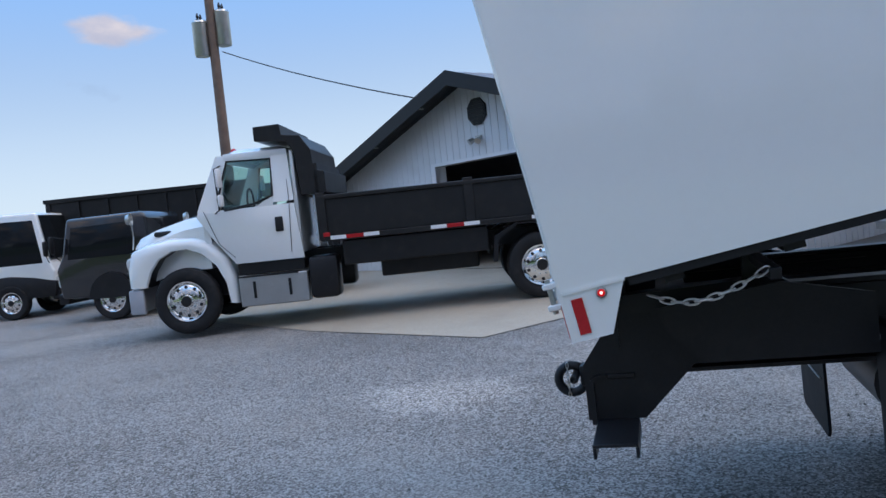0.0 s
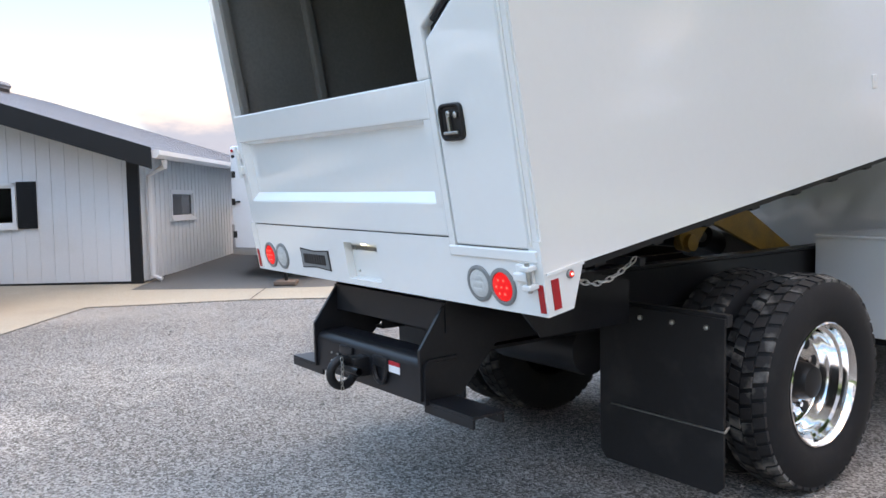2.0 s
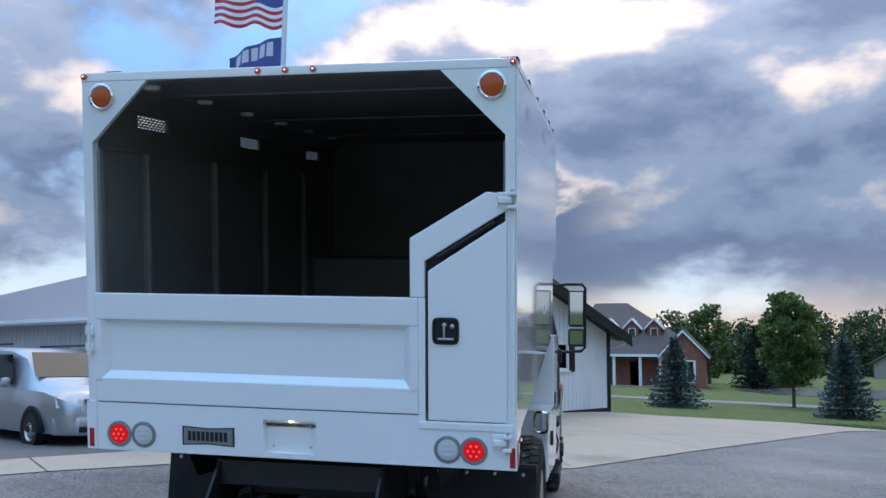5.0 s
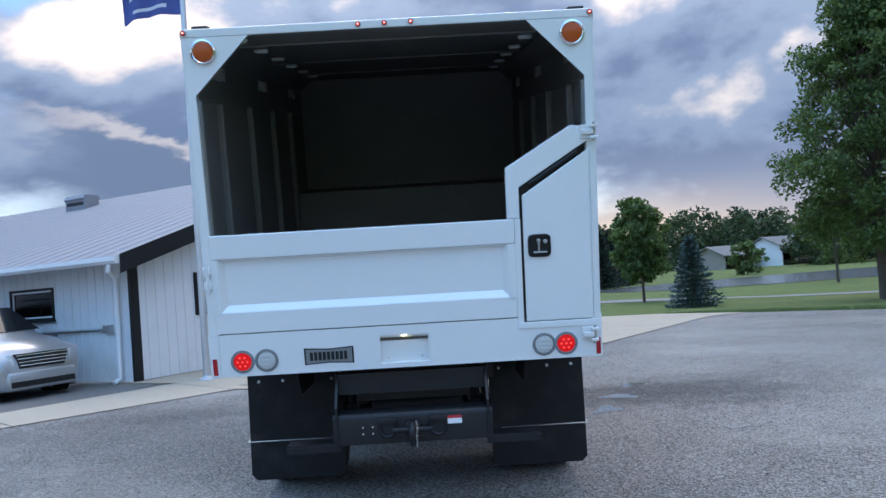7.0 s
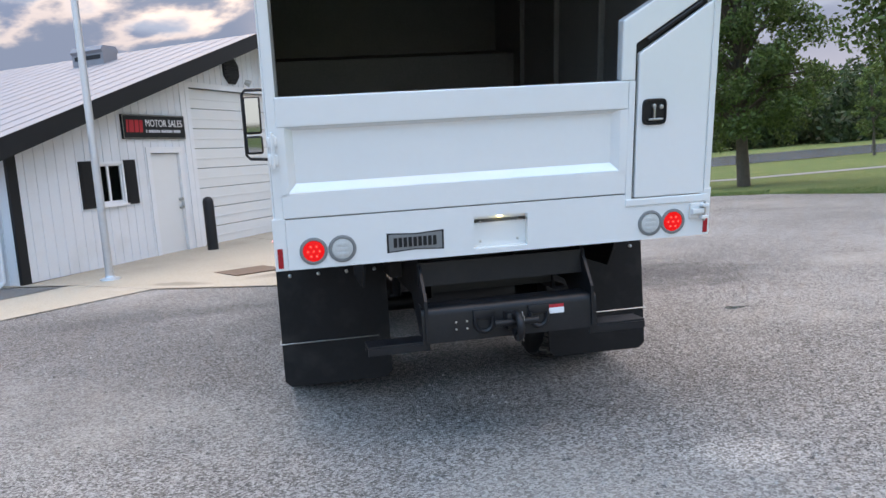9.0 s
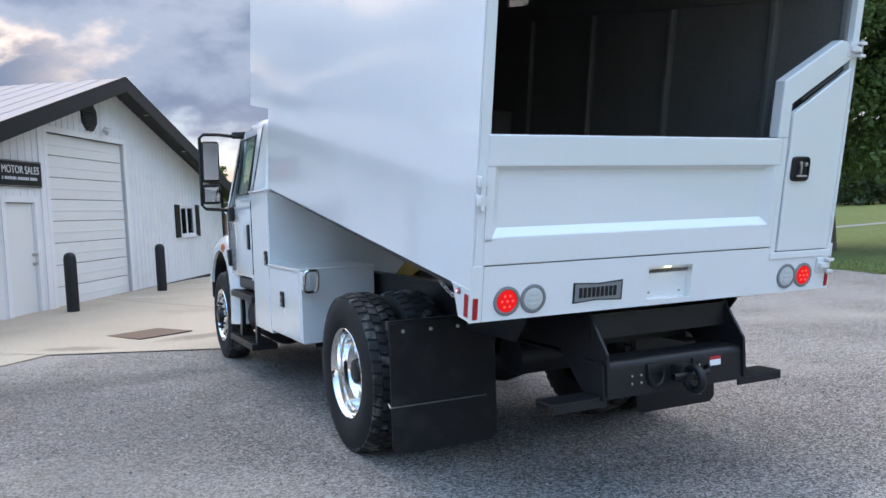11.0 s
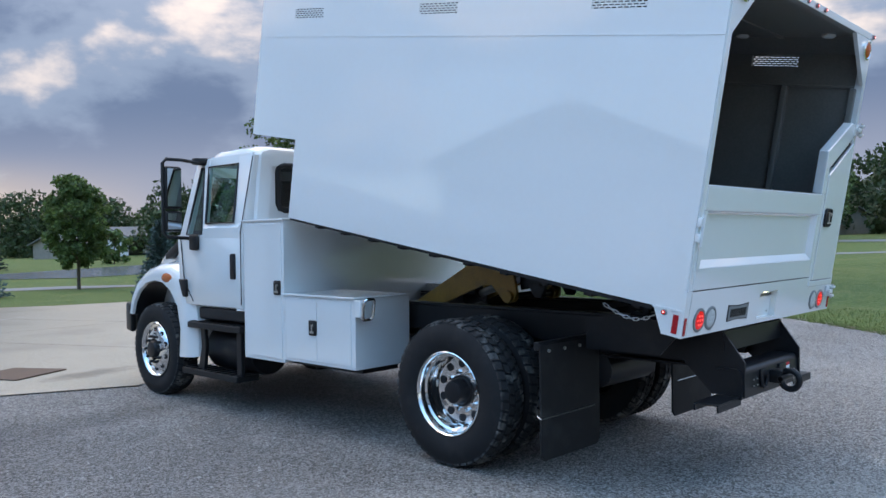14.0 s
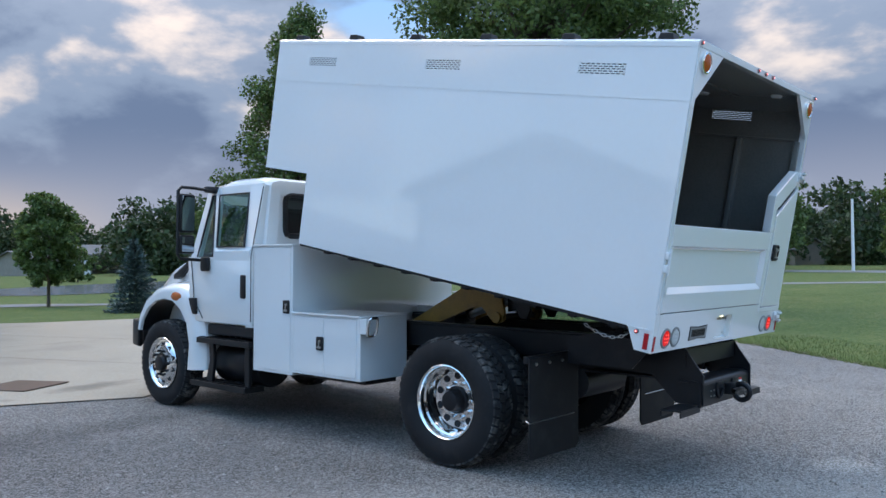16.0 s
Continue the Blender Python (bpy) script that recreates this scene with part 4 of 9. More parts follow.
    prism(rim, [(-0.487 + (x + 0.487) * 1.07, 0.118 + (z - 0.118) * 1.16) for x, z in pts], "y", -0.0145, -0.0115, m=BODY)
    part("badge_rim", rim, BLACK_TRIM, sill)
    badge = part("badge", bm, GREY_RUBBER, sill, "grey bow-shaped maker's badge")
    bm = B()
    for k in range(9):
        x = -0.605 + k * 0.0265
        box(bm, x, x + 0.019, -0.0195, -0.0165, 0.093, 0.145, 0, BODY)
    part("badge_bars", bm, BLACK_TRIM, badge)
    # tail gate
    bm = B()
    box(bm, -1.165, 0.70, -0.014, 0.03, 0.755, 0.905, 0.008)
    box(bm, -1.165, 0.70, -0.014, 0.03, 0.29, 0.424, 0.006)
    box(bm, -1.165, -1.125, -0.014, 0.03, 0.405, 0.755)
    box(bm, 0.655, 0.70, -0.014, 0.03, 0.405, 0.755)
    box(bm, -1.125, 0.655, 0.018, 0.026, 0.405, 0.755)
    prism(bm, [(-0.0135, 0.424), (0.019, 0.424), (0.019, 0.466)], "x", -1.125, 0.655)
    prism(bm, [(-0.0135, 0.755), (0.019, 0.735), (0.019, 0.755)], "x", -1.125, 0.655)
    prism(bm, [(-1.125, -0.0135), (-1.125, 0.019), (-1.085, 0.019)], "z", 0.405, 0.755)
    prism(bm, [(0.655, -0.0135), (0.655, 0.019), (0.615, 0.019)], "z", 0.405, 0.755)
    bmesh.ops.transform(bm, matrix=BODY, verts=bm.verts[:])
    g = part("tail_gate", bm, WHITE, truck, "white tail gate with a pressed-in panel")
    # tall corner with the small door
    bm = B()
    prism(bm, [(0.655, 0.905), (0.735, 0.905), (0.735, 1.095), (1.165, 1.36), (1.165, 1.44), (1.06, 1.455), (0.655, 1.215)], "y", -0.016, 0.055, 0.008)
    box(bm, 0.700, 0.737, -0.015, 0.04, 0.25, 0.905, 0.004)
    box(bm, 0.700, 1.20, -0.02, 0.04, 0.215, 0.258, 0.006)
    bmesh.ops.transform(bm, matrix=BODY, verts=bm.verts[:])
    part("door_post", bm, WHITE, truck, "white stepped frame over the small rear door")
    bm = B()
    prism(bm, [(0.72, 0.29), (1.15, 0.29), (1.15, 1.352), (0.72, 1.1)], "y", 0.03, 0.045, 0, BODY)
    part("door_seal", bm, BLACK_TRIM, truck, "black door seal")
    bm = B()
    prism(bm, [(0.752, 0.262), (1.166, 0.262), (1.166, 1.31), (0.752, 1.045)], "y", -0.018, 0.02, 0.007, BODY)
    door = part("rear_door", bm, WHITE, truck, "white small side door with a slanted top")
    paddle_latch(door, BODY @ Matrix.Translation((0.847, -0.018, 0.735)), 0.15, "black recessed paddle latch")
    bm = B()
    tube(bm, [BODY @ Vector((0.80, -0.004, 1.115)), BODY @ Vector((1.10, -0.004, 1.30))], 0.012, 8)
    part("gas_strut", bm, BLACK_TRIM, door)
    # hinges: the gate's on its left edge, the door's heavy ones on the corner post
    for w in (0.60, 0.69):
        bm = B()
        box(bm, -1.215, -1.165, -0.03, 0.0, w - 0.026, w + 0.026, 0.005, BODY)
        tube(bm, [BODY @ Vector((-1.19, -0.028, w - 0.045)), BODY @ Vector((-1.19, -0.028, w + 0.045))], 0.011, 8)
        part("hinge", bm, WHITE, truck, "white painted gate hinge", smooth=True)
    for x, w in ((1.165, 1.41), (1.14, 0.165)):
        bm = B()
        box(bm, x - 0.05, x + 0.035, -0.026, -0.012, w - 0.042, w + 0.042, 0.004, BODY)
        for v in (-0.034, 0.034):
            box(bm, x + 0.006, x + 0.052, -0.058, -0.012, w + v - 0.009, w + v + 0.009, 0.004, BODY)
        hinge = part("corner_hinge", bm, WHITE_DULL, truck, "worn white corner hinge with two lugs")
        bm = B()
        tube(bm, [BODY @ Vector((x + 0.03, -0.04, w - 0.055)), BODY @ Vector((x + 0.03, -0.04, w + 0.055))], 0.009, 10)
        part("hinge_pin", bm, STEEL, hinge, smooth=True)
        bm = B()
        box(bm, x - 0.045, x + 0.026, -0.05, -0.027, w - 0.016, w + 0.016, 0.006, BODY)
        part("hinge_strap", bm, WHITE_DULL, hinge)
    bm = B()
    tube(bm, [BODY @ Vector((1.177, -0.012, 0.27)), BODY @ Vector((1.177, -0.012, 1.31))], 0.006, 8)
    part("hinge_bead", bm, WHITE, door, smooth=True)
    # cargo lamps in the ceiling
    for k in range(6):
        for s in (-1, 1):
            bm = B()
            lathe(bm, [(0.05, 0), (0.05, 0.012), (0.04, 0.024), (0, 0.028)], 20, BODY @ Matrix.Translation((s * 0.92, 0.22 + k * 0.665, FULL - 0.046)) @ pose(0, 0, 0, 0, 90, 0))
            part("cargo_lamp", bm, INTERIOR_LAMP, body, "round cargo lamp, off", smooth=True)
    for k in range(6):
        bm = B()
        prism(bm, [(-0.06, 0), (0.06, 0), (0.045, 0.045), (-0.045, 0.045)], "x", -HALF + 0.012, -HALF + 0.11, 0.006, BODY @ Matrix.Translation((0, 0.25 + 0.78 * k, FULL)))
        part("roof_cap", bm, BLACK_TRIM, body, "black rubber roof cap")
        bm = B()
        prism(bm, [(-0.06, 0), (0.06, 0), (0.045, 0.045), (-0.045, 0.045)], "x", HALF - 0.11, HALF - 0.012, 0.006, BODY @ Matrix.Translation((0, 0.25 + 0.78 * k, FULL)))
        part("roof_cap", bm, BLACK_TRIM, body, "black rubber roof cap")
    # small square lock on the right side
    bm = B()
    box(bm, HALF - 0.002, HALF + 0.006, 2.385, 2.43, 0.53, 0.60, 0.003, BODY)
    part("side_catch", bm, WHITE_DULL, body, "small square catch plate")
    # under-body
    rails = [(s * 0.42 - 0.04, s * 0.42 + 0.04, 0.05, 3.755, 0.112, 0.158) for s in (-1, 1)] + [(s * (HALF - 0.03) - 0.02, s * (HALF - 0.03) + 0.022, 0.2, 3.775, 0.142, 0.168) for s in (-1, 1)]
    rails += [(-HALF + 0.05, HALF - 0.05, 0.06, 0.1, 0.01, 0.158)]
    rails += [(-HALF + 0.05, HALF - 0.05, 0.3 + k * 0.345, 0.36 + k * 0.345, 0.118, 0.158) for k in range(10)]
    bm = B()
    box(bm, -HALF + 0.012, HALF - 0.012, 0.05, 3.765, 0.16, 0.175, 0, BODY)
    under = part("body_subframe", bm, BLACK, truck, "black cross-members under the body")
    for r in rails:
        bm = B()
        box(bm, *r, 0, BODY)
        part("cross_member", bm, BLACK, under)
    # ---- chassis ----
    for s in (-1, 1):
        bm = B()
        prism(bm, [(s * 0.36, 0.80), (s * 0.44, 0.80), (s * 0.44, 0.815), (s * 0.375, 0.815), (s * 0.375, 1.02), (s * 0.44, 1.02), (s * 0.44, 1.035), (s * 0.36, 1.035)], "y", 0.35, 6.9)
        rail = part("frame_rail", bm, BLACK, truck, "black channel frame rail")
        # deep rear plates that slope down to the bumper
        bm = B()
        prism(bm, [(0.0, 0.64), (0.22, 0.64), (0.42, 0.84), (1.25, 0.86), (1.25, 1.08), (0.16, 1.08), (0.0, 0.86)], "x", s * 0.47 - 0.008, s * 0.47 + 0.008)
        part("rear_plate", bm, BLACK, rail)
        bm = B()
        prism(bm, [(0.12, 1.07), (0.95, 1.03), (0.72, 1.16), (0.14, 1.13)], "x", s * 0.53 - 0.05, s * 0.53 + 0.05)
        part("hinge_plate", bm, BLACK, rail)
        # long side sill from the hinge forward
        bm = B()
        box(bm, s * 0.52 - 0.04, s * 0.52 + 0.04, 0.72, 3.84, 0.90, 1.11, 0.006)
        sill2 = part("side_sill", bm, BLACK, rail)
        bm = B()
        box(bm, s * 0.53 - 0.045, s * 0.53 + 0.05, 0.72, 3.84, 1.112, 1.13, 0.003)
        part("sill_flange", bm, BLACK, sill2)
        # dark plate between the frame and the flap
        bm = B()
        prism(bm, [(0.33, 1.02), (0.44, 0.9), (1.0, 0.9), (1.0, 1.1), (0.72, 1.16), (0.3, 1.1)], "x", s * 0.75 - 0.006, s * 0.75 + 0.006)
        part("chain_plate", bm, BLACK, rail)
        bm = B()
        box(bm, min(s * 0.57, s * 1.06), max(s * 0.57, s * 1.12), 0.64, 0.675, 1.215, 1.25, 0.004)
        part("chain_arm", bm, BLACK, rail)
        bm = B()
        box(bm, min(s * 0.555, s * 0.585), max(s * 0.555, s * 0.585), 0.61, 0.665, 1.09, 1.25, 0.004)
        part("chain_post", bm, BLACK, rail)
    for y in (0.42, 1.2, 2.06, 3.0, 4.2, 5.2):
        bm = B()
        box(bm, -0.37, 0.37, y - 0.05, y + 0.05, 0.84, 1.0)
        part("frame_member", bm, BLACK, truck)
    bm = B()
    box(bm, -0.46, 0.46, 0.3, 0.42, 1.04, 1.1)
    part("hinge_beam", bm, BLACK, truck)
    # bumper with tow gear
    bm = B()
    prism(bm, [(-0.02, 0.625), (-0.02, 0.775), (-0.016, 0.795), (-0.006, 0.81), (0.012, 0.818), (0.05, 0.82), (0.05, 0.812), (0.012, 0.806), (0.0, 0.79), (0.0, 0.625)], "x", -0.495, 0.495)
    bump = part("tow_bumper", bm, BLACK, truck, "black welded tow bumper with step wings", smooth=True)
    bm = B()
    box(bm, -0.485, 0.485, 0.051, 0.16, 0.80, 0.82, 0.004)
    part("top_plate", bm, BLACK, bump)
    bm = B()
    box(bm, -0.485, 0.485, 0.1, 0.115, 0.92, 1.05)
    part("cross_plate", bm, BLACK, bump)
    for s in (-1, 1):
        x0, x1 = sorted((s * 0.455, s * 0.79))
        for ya, yb, za, zb in ((0.0, 0.16, 0.625, 0.637), (0.0, 0.012, 0.585, 0.624), (0.15, 0.162, 0.585, 0.624)):
            bm = B()
            box(bm, x0, x1, ya, yb, za, zb, 0.002)
            part("step_wing", bm, BLACK, bump, "black channel step wing")
        bm = B()
        prism(bm, [(0.002, 0.64), (0.16, 0.64), (0.16, 0.798)], "x", s * 0.46 - 0.006, s * 0.46 + 0.006)
        part("gusset", bm, BLACK, bump)
    bm = B()
    box(bm, -0.045, 0.045, -0.1, 0.0, 0.675, 0.765, 0.008)
    lathe(bm, [(0.018, -0.12), (0.018, 0.12)], 12, pose(0, -0.12, 0.72, 0, 0, 0))
    ring = [(0.0 + 0.0, -0.14 - 0.062 * math.sin(t), 0.70 + 0.062 * math.cos(t)) for t in np.linspace(0, math.tau, 21)[:-1]]
    tube(bm, ring, 0.021, 10, closed=True)
    part("pintle_hook", bm, BLACK, bump, "black pintle hitch ring", smooth=True)
    for s in (-1, 1):
        bm = B()
        arc = [(s * 0.155 + 0.05 * math.cos(t), -0.03, 0.725 + 0.06 * math.sin(t)) for t in np.linspace(math.pi * 0.9, math.pi * 2.1, 13)]
        tube(bm, arc, 0.012, 8)
        box(bm, s * 0.155 - 0.06, s * 0.155 + 0.06, -0.035, -0.018, 0.735, 0.785, 0.004)
        part("chain_loop", bm, BLACK, bump, "black safety chain loop", smooth=True)
    bm = B()
    for k in range(7):
        c = Vector((0.025 + 0.004 * math.sin(k), -0.155, 0.765 - k * 0.022))
        tube(bm, [c + Vector((0.006 * math.cos(t) * (1 if k % 2 else 0.3), 0.006 * math.cos(t) * (0.3 if k % 2 else 1), 0.014 * math.sin(t))) for t in np.linspace(0, math.tau, 11)[:-1]], 0.0024, 5, closed=True)
    part("pin_chain", bm, STEEL, bump, "thin bright pin chain", smooth=True)
    for z0, z1, mt in ((0.725, 0.757, TRIM_WHITE), (0.757, 0.775, SIGN_RED)):
        bm = B()
        box(bm, 0.215, 0.303, -0.0235, -0.0195, z0, z1)
        part("warning_sticker", bm, mt, bump, "red and white warning sticker")
    for x in (-0.31, -0.25):
        for z in (0.69, 0.73):
            bm = B()
            lathe(bm, [(0.006, 0), (0.006, 0.006), (0, 0.007)], 8, pose(x, -0.02, z, 0, 0, -90))
            part("bolt", bm, STEEL, bump)
    bump.location.y += 0.034
    # safety chains from the body to the frame
    for s in (-1, 1):
        a, b = Vector((s * 1.10, 0.292, 1.20)), Vector((s * 1.10, 0.64, 1.249))
        bm = B()
        n = 10
        for k in range(n):
            t = (k + 0.5) / n
            c = a.lerp(b, t) + Vector((0, 0, -0.055 * 4 * t * (1 - t) * (1.2 - 0.5 * t)))
            d = (a.lerp(b, t + 0.02) - a.lerp(b, t - 0.02)) + Vector((0, 0, -0.055 * 4 * 0.04 * (1 - 2 * t) * 0.9))
            d.normalize()
            u = d.cross(Vector((1, 0, 0))).normalized() if k % 2 else Vector((1, 0, 0))
            tube(bm, [c + d * 0.025 * math.cos(t2) + u * 0.0095 * math.sin(t2) for t2 in np.linspace(0, math.tau, 11)[:-1]], 0.0034, 5, closed=True)
        part("safety_chain", bm, CHAIN_ZINC, truck, "bright slack safety chain", smooth=True)
    # mud flaps
    for s in (-1, 1):
        bm = B()
        prism(bm, [(s * 0.545, 0.97), (s * 1.245, 0.97), (s * 1.245, 0.24), (s * 1.205, 0.2), (s * 0.585, 0.2), (s * 0.545, 0.24)], "y", 1.03, 1.045, 0.003)
        flap = part("mud_flap", bm, FLAP, truck, "black rubber mud flap")
        bm = B()
        tube(bm, [(s * 1.255, 1.024, 0.485), (s * 0.62, 1.024, 0.485)], 0.0045, 6)
        tube(bm, [(s * 1.255, 1.024, 0.485), (s * 1.25, 1.06, 0.5)], 0.0055, 6)
        part("flap_wire", bm, STEEL, flap, "bright wire stay")
        bm = B()
        box(bm, s * 0.86 - 0.385, s * 0.86 + 0.385, 1.045, 1.09, 0.93, 0.985, 0.006)
        part("flap_bracket", bm, BLACK, flap)
        for k in range(4):
            bm = B()
            lathe(bm, [(0.012, 0), (0.012, 0.012), (0, 0.016)], 8, pose(s * (0.62 + k * 0.18), 1.03, 0.925, 0, 0, -90))
            part("flap_bolt", bm, STEEL, flap)
    # axles and tanks
    bm = B()
    lathe(bm, [(0.07, -0.95), (0.07, -0.25), (0.17, -0.16), (0.2, 0), (0.17, 0.16), (0.07, 0.25), (0.07, 0.95)], 24, pose(0, 1.895, 0.543))
    axle = part("rear_axle", bm, BLACK, truck, "black rear axle", smooth=True)
    for s in (-1, 1):
        for y0, y1, z in ((1.28, 2.53, 0.69), (1.38, 2.43, 0.665), (1.53, 2.28, 0.64)):
            bm = B()
            box(bm, s * 0.45 - 0.045, s * 0.45 + 0.045, y0, y1, z, z + 0.02, 0.005)
            part("spring_leaf", bm, BLACK, axle)
        bm = B()
        tube(bm, [(s * 0.45, 1.28, 0.70), (s * 0.45, 1.22, 0.84)], 0.03)
        part("shackle", bm, BLACK, axle)
    bm = B()
    lathe(bm, [(0.05, -0.95), (0.05, 0.95)], 16, pose(0, 6.30, 0.46))
    part("front_axle", bm, BLACK, truck, smooth=True)
    bm = B()
    tube(bm, [(0, 2.1, 0.6), (0, 3.5, 0.7), (0, 5.3, 0.8)], 0.05, 10)
    part("drive_shaft", bm, BLACK, truck, smooth=True)
    bm = B()
    lathe(bm, [(0, -0.35), (0.14, -0.33), (0.14, 0.33), (0, 0.35)], 20, pose(0.0, 1.2, 0.68))
    part("air_tank", bm, BLACK, truck, smooth=True)
    bm = B()
    box(bm, -0.34, 0.34, 4.6, 6.4, 0.55, 0.95, 0.05)
    part("gearbox", bm, BLACK, truck)
    for s in (-1, 1):
        wheel(truck, "rear_wheel", s * 1.10, 1.895, 0.543, s, False, label="black outer dual tyre on a polished deep rim")
        wheel(truck, "rear_wheel", s * 0.775, 1.895, 0.543, s, False, inner=True, label="black inner dual tyre")
        wheel(truck, "front_wheel", s * 1.06, 6.30, 0.495, s, True, label="black front tyre on a polished rim")
    # hoist: bent arms that lift the body, with their lower pivot
    for s in (-1, 1):
        bm = B()
        prism(bm, [(3.16, 1.04), (3.12, 1.10), (2.42, 1.47), (2.2, 1.55), (2.0, 1.44), (1.95, 1.22), (1.98, 1.15), (2.05, 1.13), (2.11, 1.17), (2.22, 1.28), (2.3, 1.28), (2.9, 1.05)], "x", s * 0.3 - 0.016, s * 0.3 + 0.016, 0.004)
        arm = part("hoist_arm", bm, YELLOW, truck, "dull yellow bent hoist arm")
        bm = B()
        lathe(bm, [(0, -0.05), (0.05, -0.05), (0.05, 0.05), (0.02, 0.055), (0, 0.055)], 16, pose(s * 0.3, 2.03, 1.19))
        part("pivot", bm, YELLOW, arm, smooth=True)
        bm = B()
        prism(bm, [(1.98, 1.45), (1.72, 1.42), (1.72, 1.26), (1.76, 1.18), (1.83, 1.18), (1.88, 1.26), (1.97, 1.24)], "x", s * 0.22 - 0.02, s * 0.22 + 0.02, 0.008)
        part("hoist_bracket", bm, BLACK, truck)
    bm = B()
    tube(bm, [(-0.34, 2.03, 1.19), (0.34, 2.03, 1.19)], 0.03, 14)
    part("hoist_pin", bm, BLACK, truck, smooth=True)
    bm = B()
    tube(bm, [(0, 3.2, 0.98), (0, 2.6, 1.18)], 0.075, 16)
    ram = part("hoist_ram", bm, BLACK, truck, "black hydraulic ram", smooth=True)
    bm = B()
    tube(bm, [(0, 2.62, 1.17), (0, 2.1, 1.34)], 0.035, 12)
    part("ram_rod", bm, STEEL, ram, smooth=True)
    bm = B()
    box(bm, -0.28, 0.28, 2.75, 2.95, 1.03, 1.2, 0.02)
    part("valve_box", bm, GREY_RUBBER, truck, "grey hydraulic valve box")
    tool_boxes(truck)
    cab(truck)


def tool_boxes(truck):
    bm = B()
    box(bm, -1.215, 1.215, 3.87, 4.5, 0.575, 1.85, 0.004)
    box(bm, -1.235, 1.235, 3.855, 4.52, 1.85, 1.868, 0.004)
    cross = part("transverse_tool_box", bm, WHITE, truck, "white full-width steel tool box behind the cab")
    for s in (-1, 1):
        bm = B()
        x0, x1 = sorted((s * 0.60, s * 1.215))
        box(bm, x0, x1, 2.905, 3.87, 0.605, 1.185, 0.004)
        x0, x1 = sorted((s * 0.60, s * 1.24))
        box(bm, x0, x1, 2.89, 3.87, 1.185, 1.202, 0.004)
        low = part("tool_box", bm, WHITE, truck, "white low steel tool box beside the frame")
        for y0, y1, z0, z1, b in ((3.9, 4.47, 0.605, 1.83, cross), (3.405, 3.84, 0.63, 1.165, low), (2.955, 3.40, 0.63, 1.165, low)):
            bm = B()
            xa, xb = sorted((s * 1.212, s * 1.222))
            box(bm, xa, xb, y0, y1, z0, z1, 0.004)
            part("box_door", bm, WHITE, b, "white flush box door")
        for y, z in ((3.955, 1.246), (3.45, 0.918)):
            m = Matrix.Translation((s * 1.224, y, z)) @ pose(0, 0, 0, 0, 0, 90 * s)
            bm = B()
            box(bm, -0.05, 0.05, -0.013, 0.01, -0.066, 0.066, 0.014, m)
            part("box_latch", bm, BLACK_TRIM, low if z < 1 else cross, "black paddle latch", smooth=True)
            bm = B()
            box(bm, -0.026, 0.026, -0.02, -0.01, -0.046, -0.026, 0.004, m)
            box(bm, -0.008, 0.006, -0.018, -0.01, -0.026, 0.03, 0.003, m)
            box(bm, 0.012, 0.02, -0.016, -0.01, 0.012, 0.034, 0.002, m)
            part("latch_pull", bm, STEEL, low if z < 1 else cross, smooth=True)
        bm = B()
        x0, x1 = sorted((s * 1.165, s * 1.232))
        box(bm, x0, x1, 2.82, 2.905, 1.04, 1.182, 0.008)
        stay = part("corner_bracket", bm, WHITE, low, "white folded corner bracket")
        bm = B()
        ring = [(s * 1.165 + s * 0.055 * math.copysign(abs(math.cos(t)) ** 0.5, math.cos(t)), 2.80 - 0.025 * math.sin(t), 1.105 + 0.085 * math.copysign(abs(math.sin(t)) ** 0.5, math.sin(t))) for t in np.linspace(0, math.tau, 25)[:-1]]
        tube(bm, ring, 0.0135, 8, closed=True)
        part("grab_loop", bm, CHROME, stay, "bright rounded steel loop", smooth=True)
        bm = B()
        box(bm, s * 0.9 - 0.2, s * 0.9 + 0.2, 2.95, 4.4, 0.56, 0.60)
        part("box_brace", bm, BLACK, low)


def loft(bm, rings, close=True, idx=0):
    """Skins sections that hold the same number of points."""
    vs = [[bm.verts.new(p) for p in ring] for ring in rings]
    for a, b in zip(vs, vs[1:]):
        n = len(a)
        for k in range(n if close else n - 1):
            bm.faces.new((a[k], a[(k + 1) % n], b[(k + 1) % n], b[k])).material_index = idx
    bm.faces.new(vs[0][::-1]).material_index = idx
    bm.faces.new(vs[-1]).material_index = idx
    return vs


def wheel_fender(bm, s, arch, outer, x_out, x_in, lift=0.06):
    """A fender skinned between the arch's edge and its own outline."""
    rings = []
    for (ay, az), (oy, oz) in zip(arch, outer):
        def mid(f):
            return ay + (oy - ay) * f, az + (oz - az) * f
        rings.append([(s * (x_out - 0.03), ay, az), (s * x_out, *mid(0.06)), (s * (x_out + 0.012), *mid(0.4)), (s * (x_out - 0.005), *mid(0.72)), (s * (x_out - 0.05), *mid(0.93)), (s * (x_out - 0.12), *mid(1.0)), (s * (x_out - 0.28), oy, oz + lift * 0.7), (s * x_in, oy, oz + lift), (s * x_in, ay, az)])
    vs = loft(bm, rings)
    for a, b in zip(vs, vs[1:]):
        for k, n in ((7, 8), (8, 0)):
            bm.faces.get((a[k], a[n], b[n], b[k])).material_index = 1


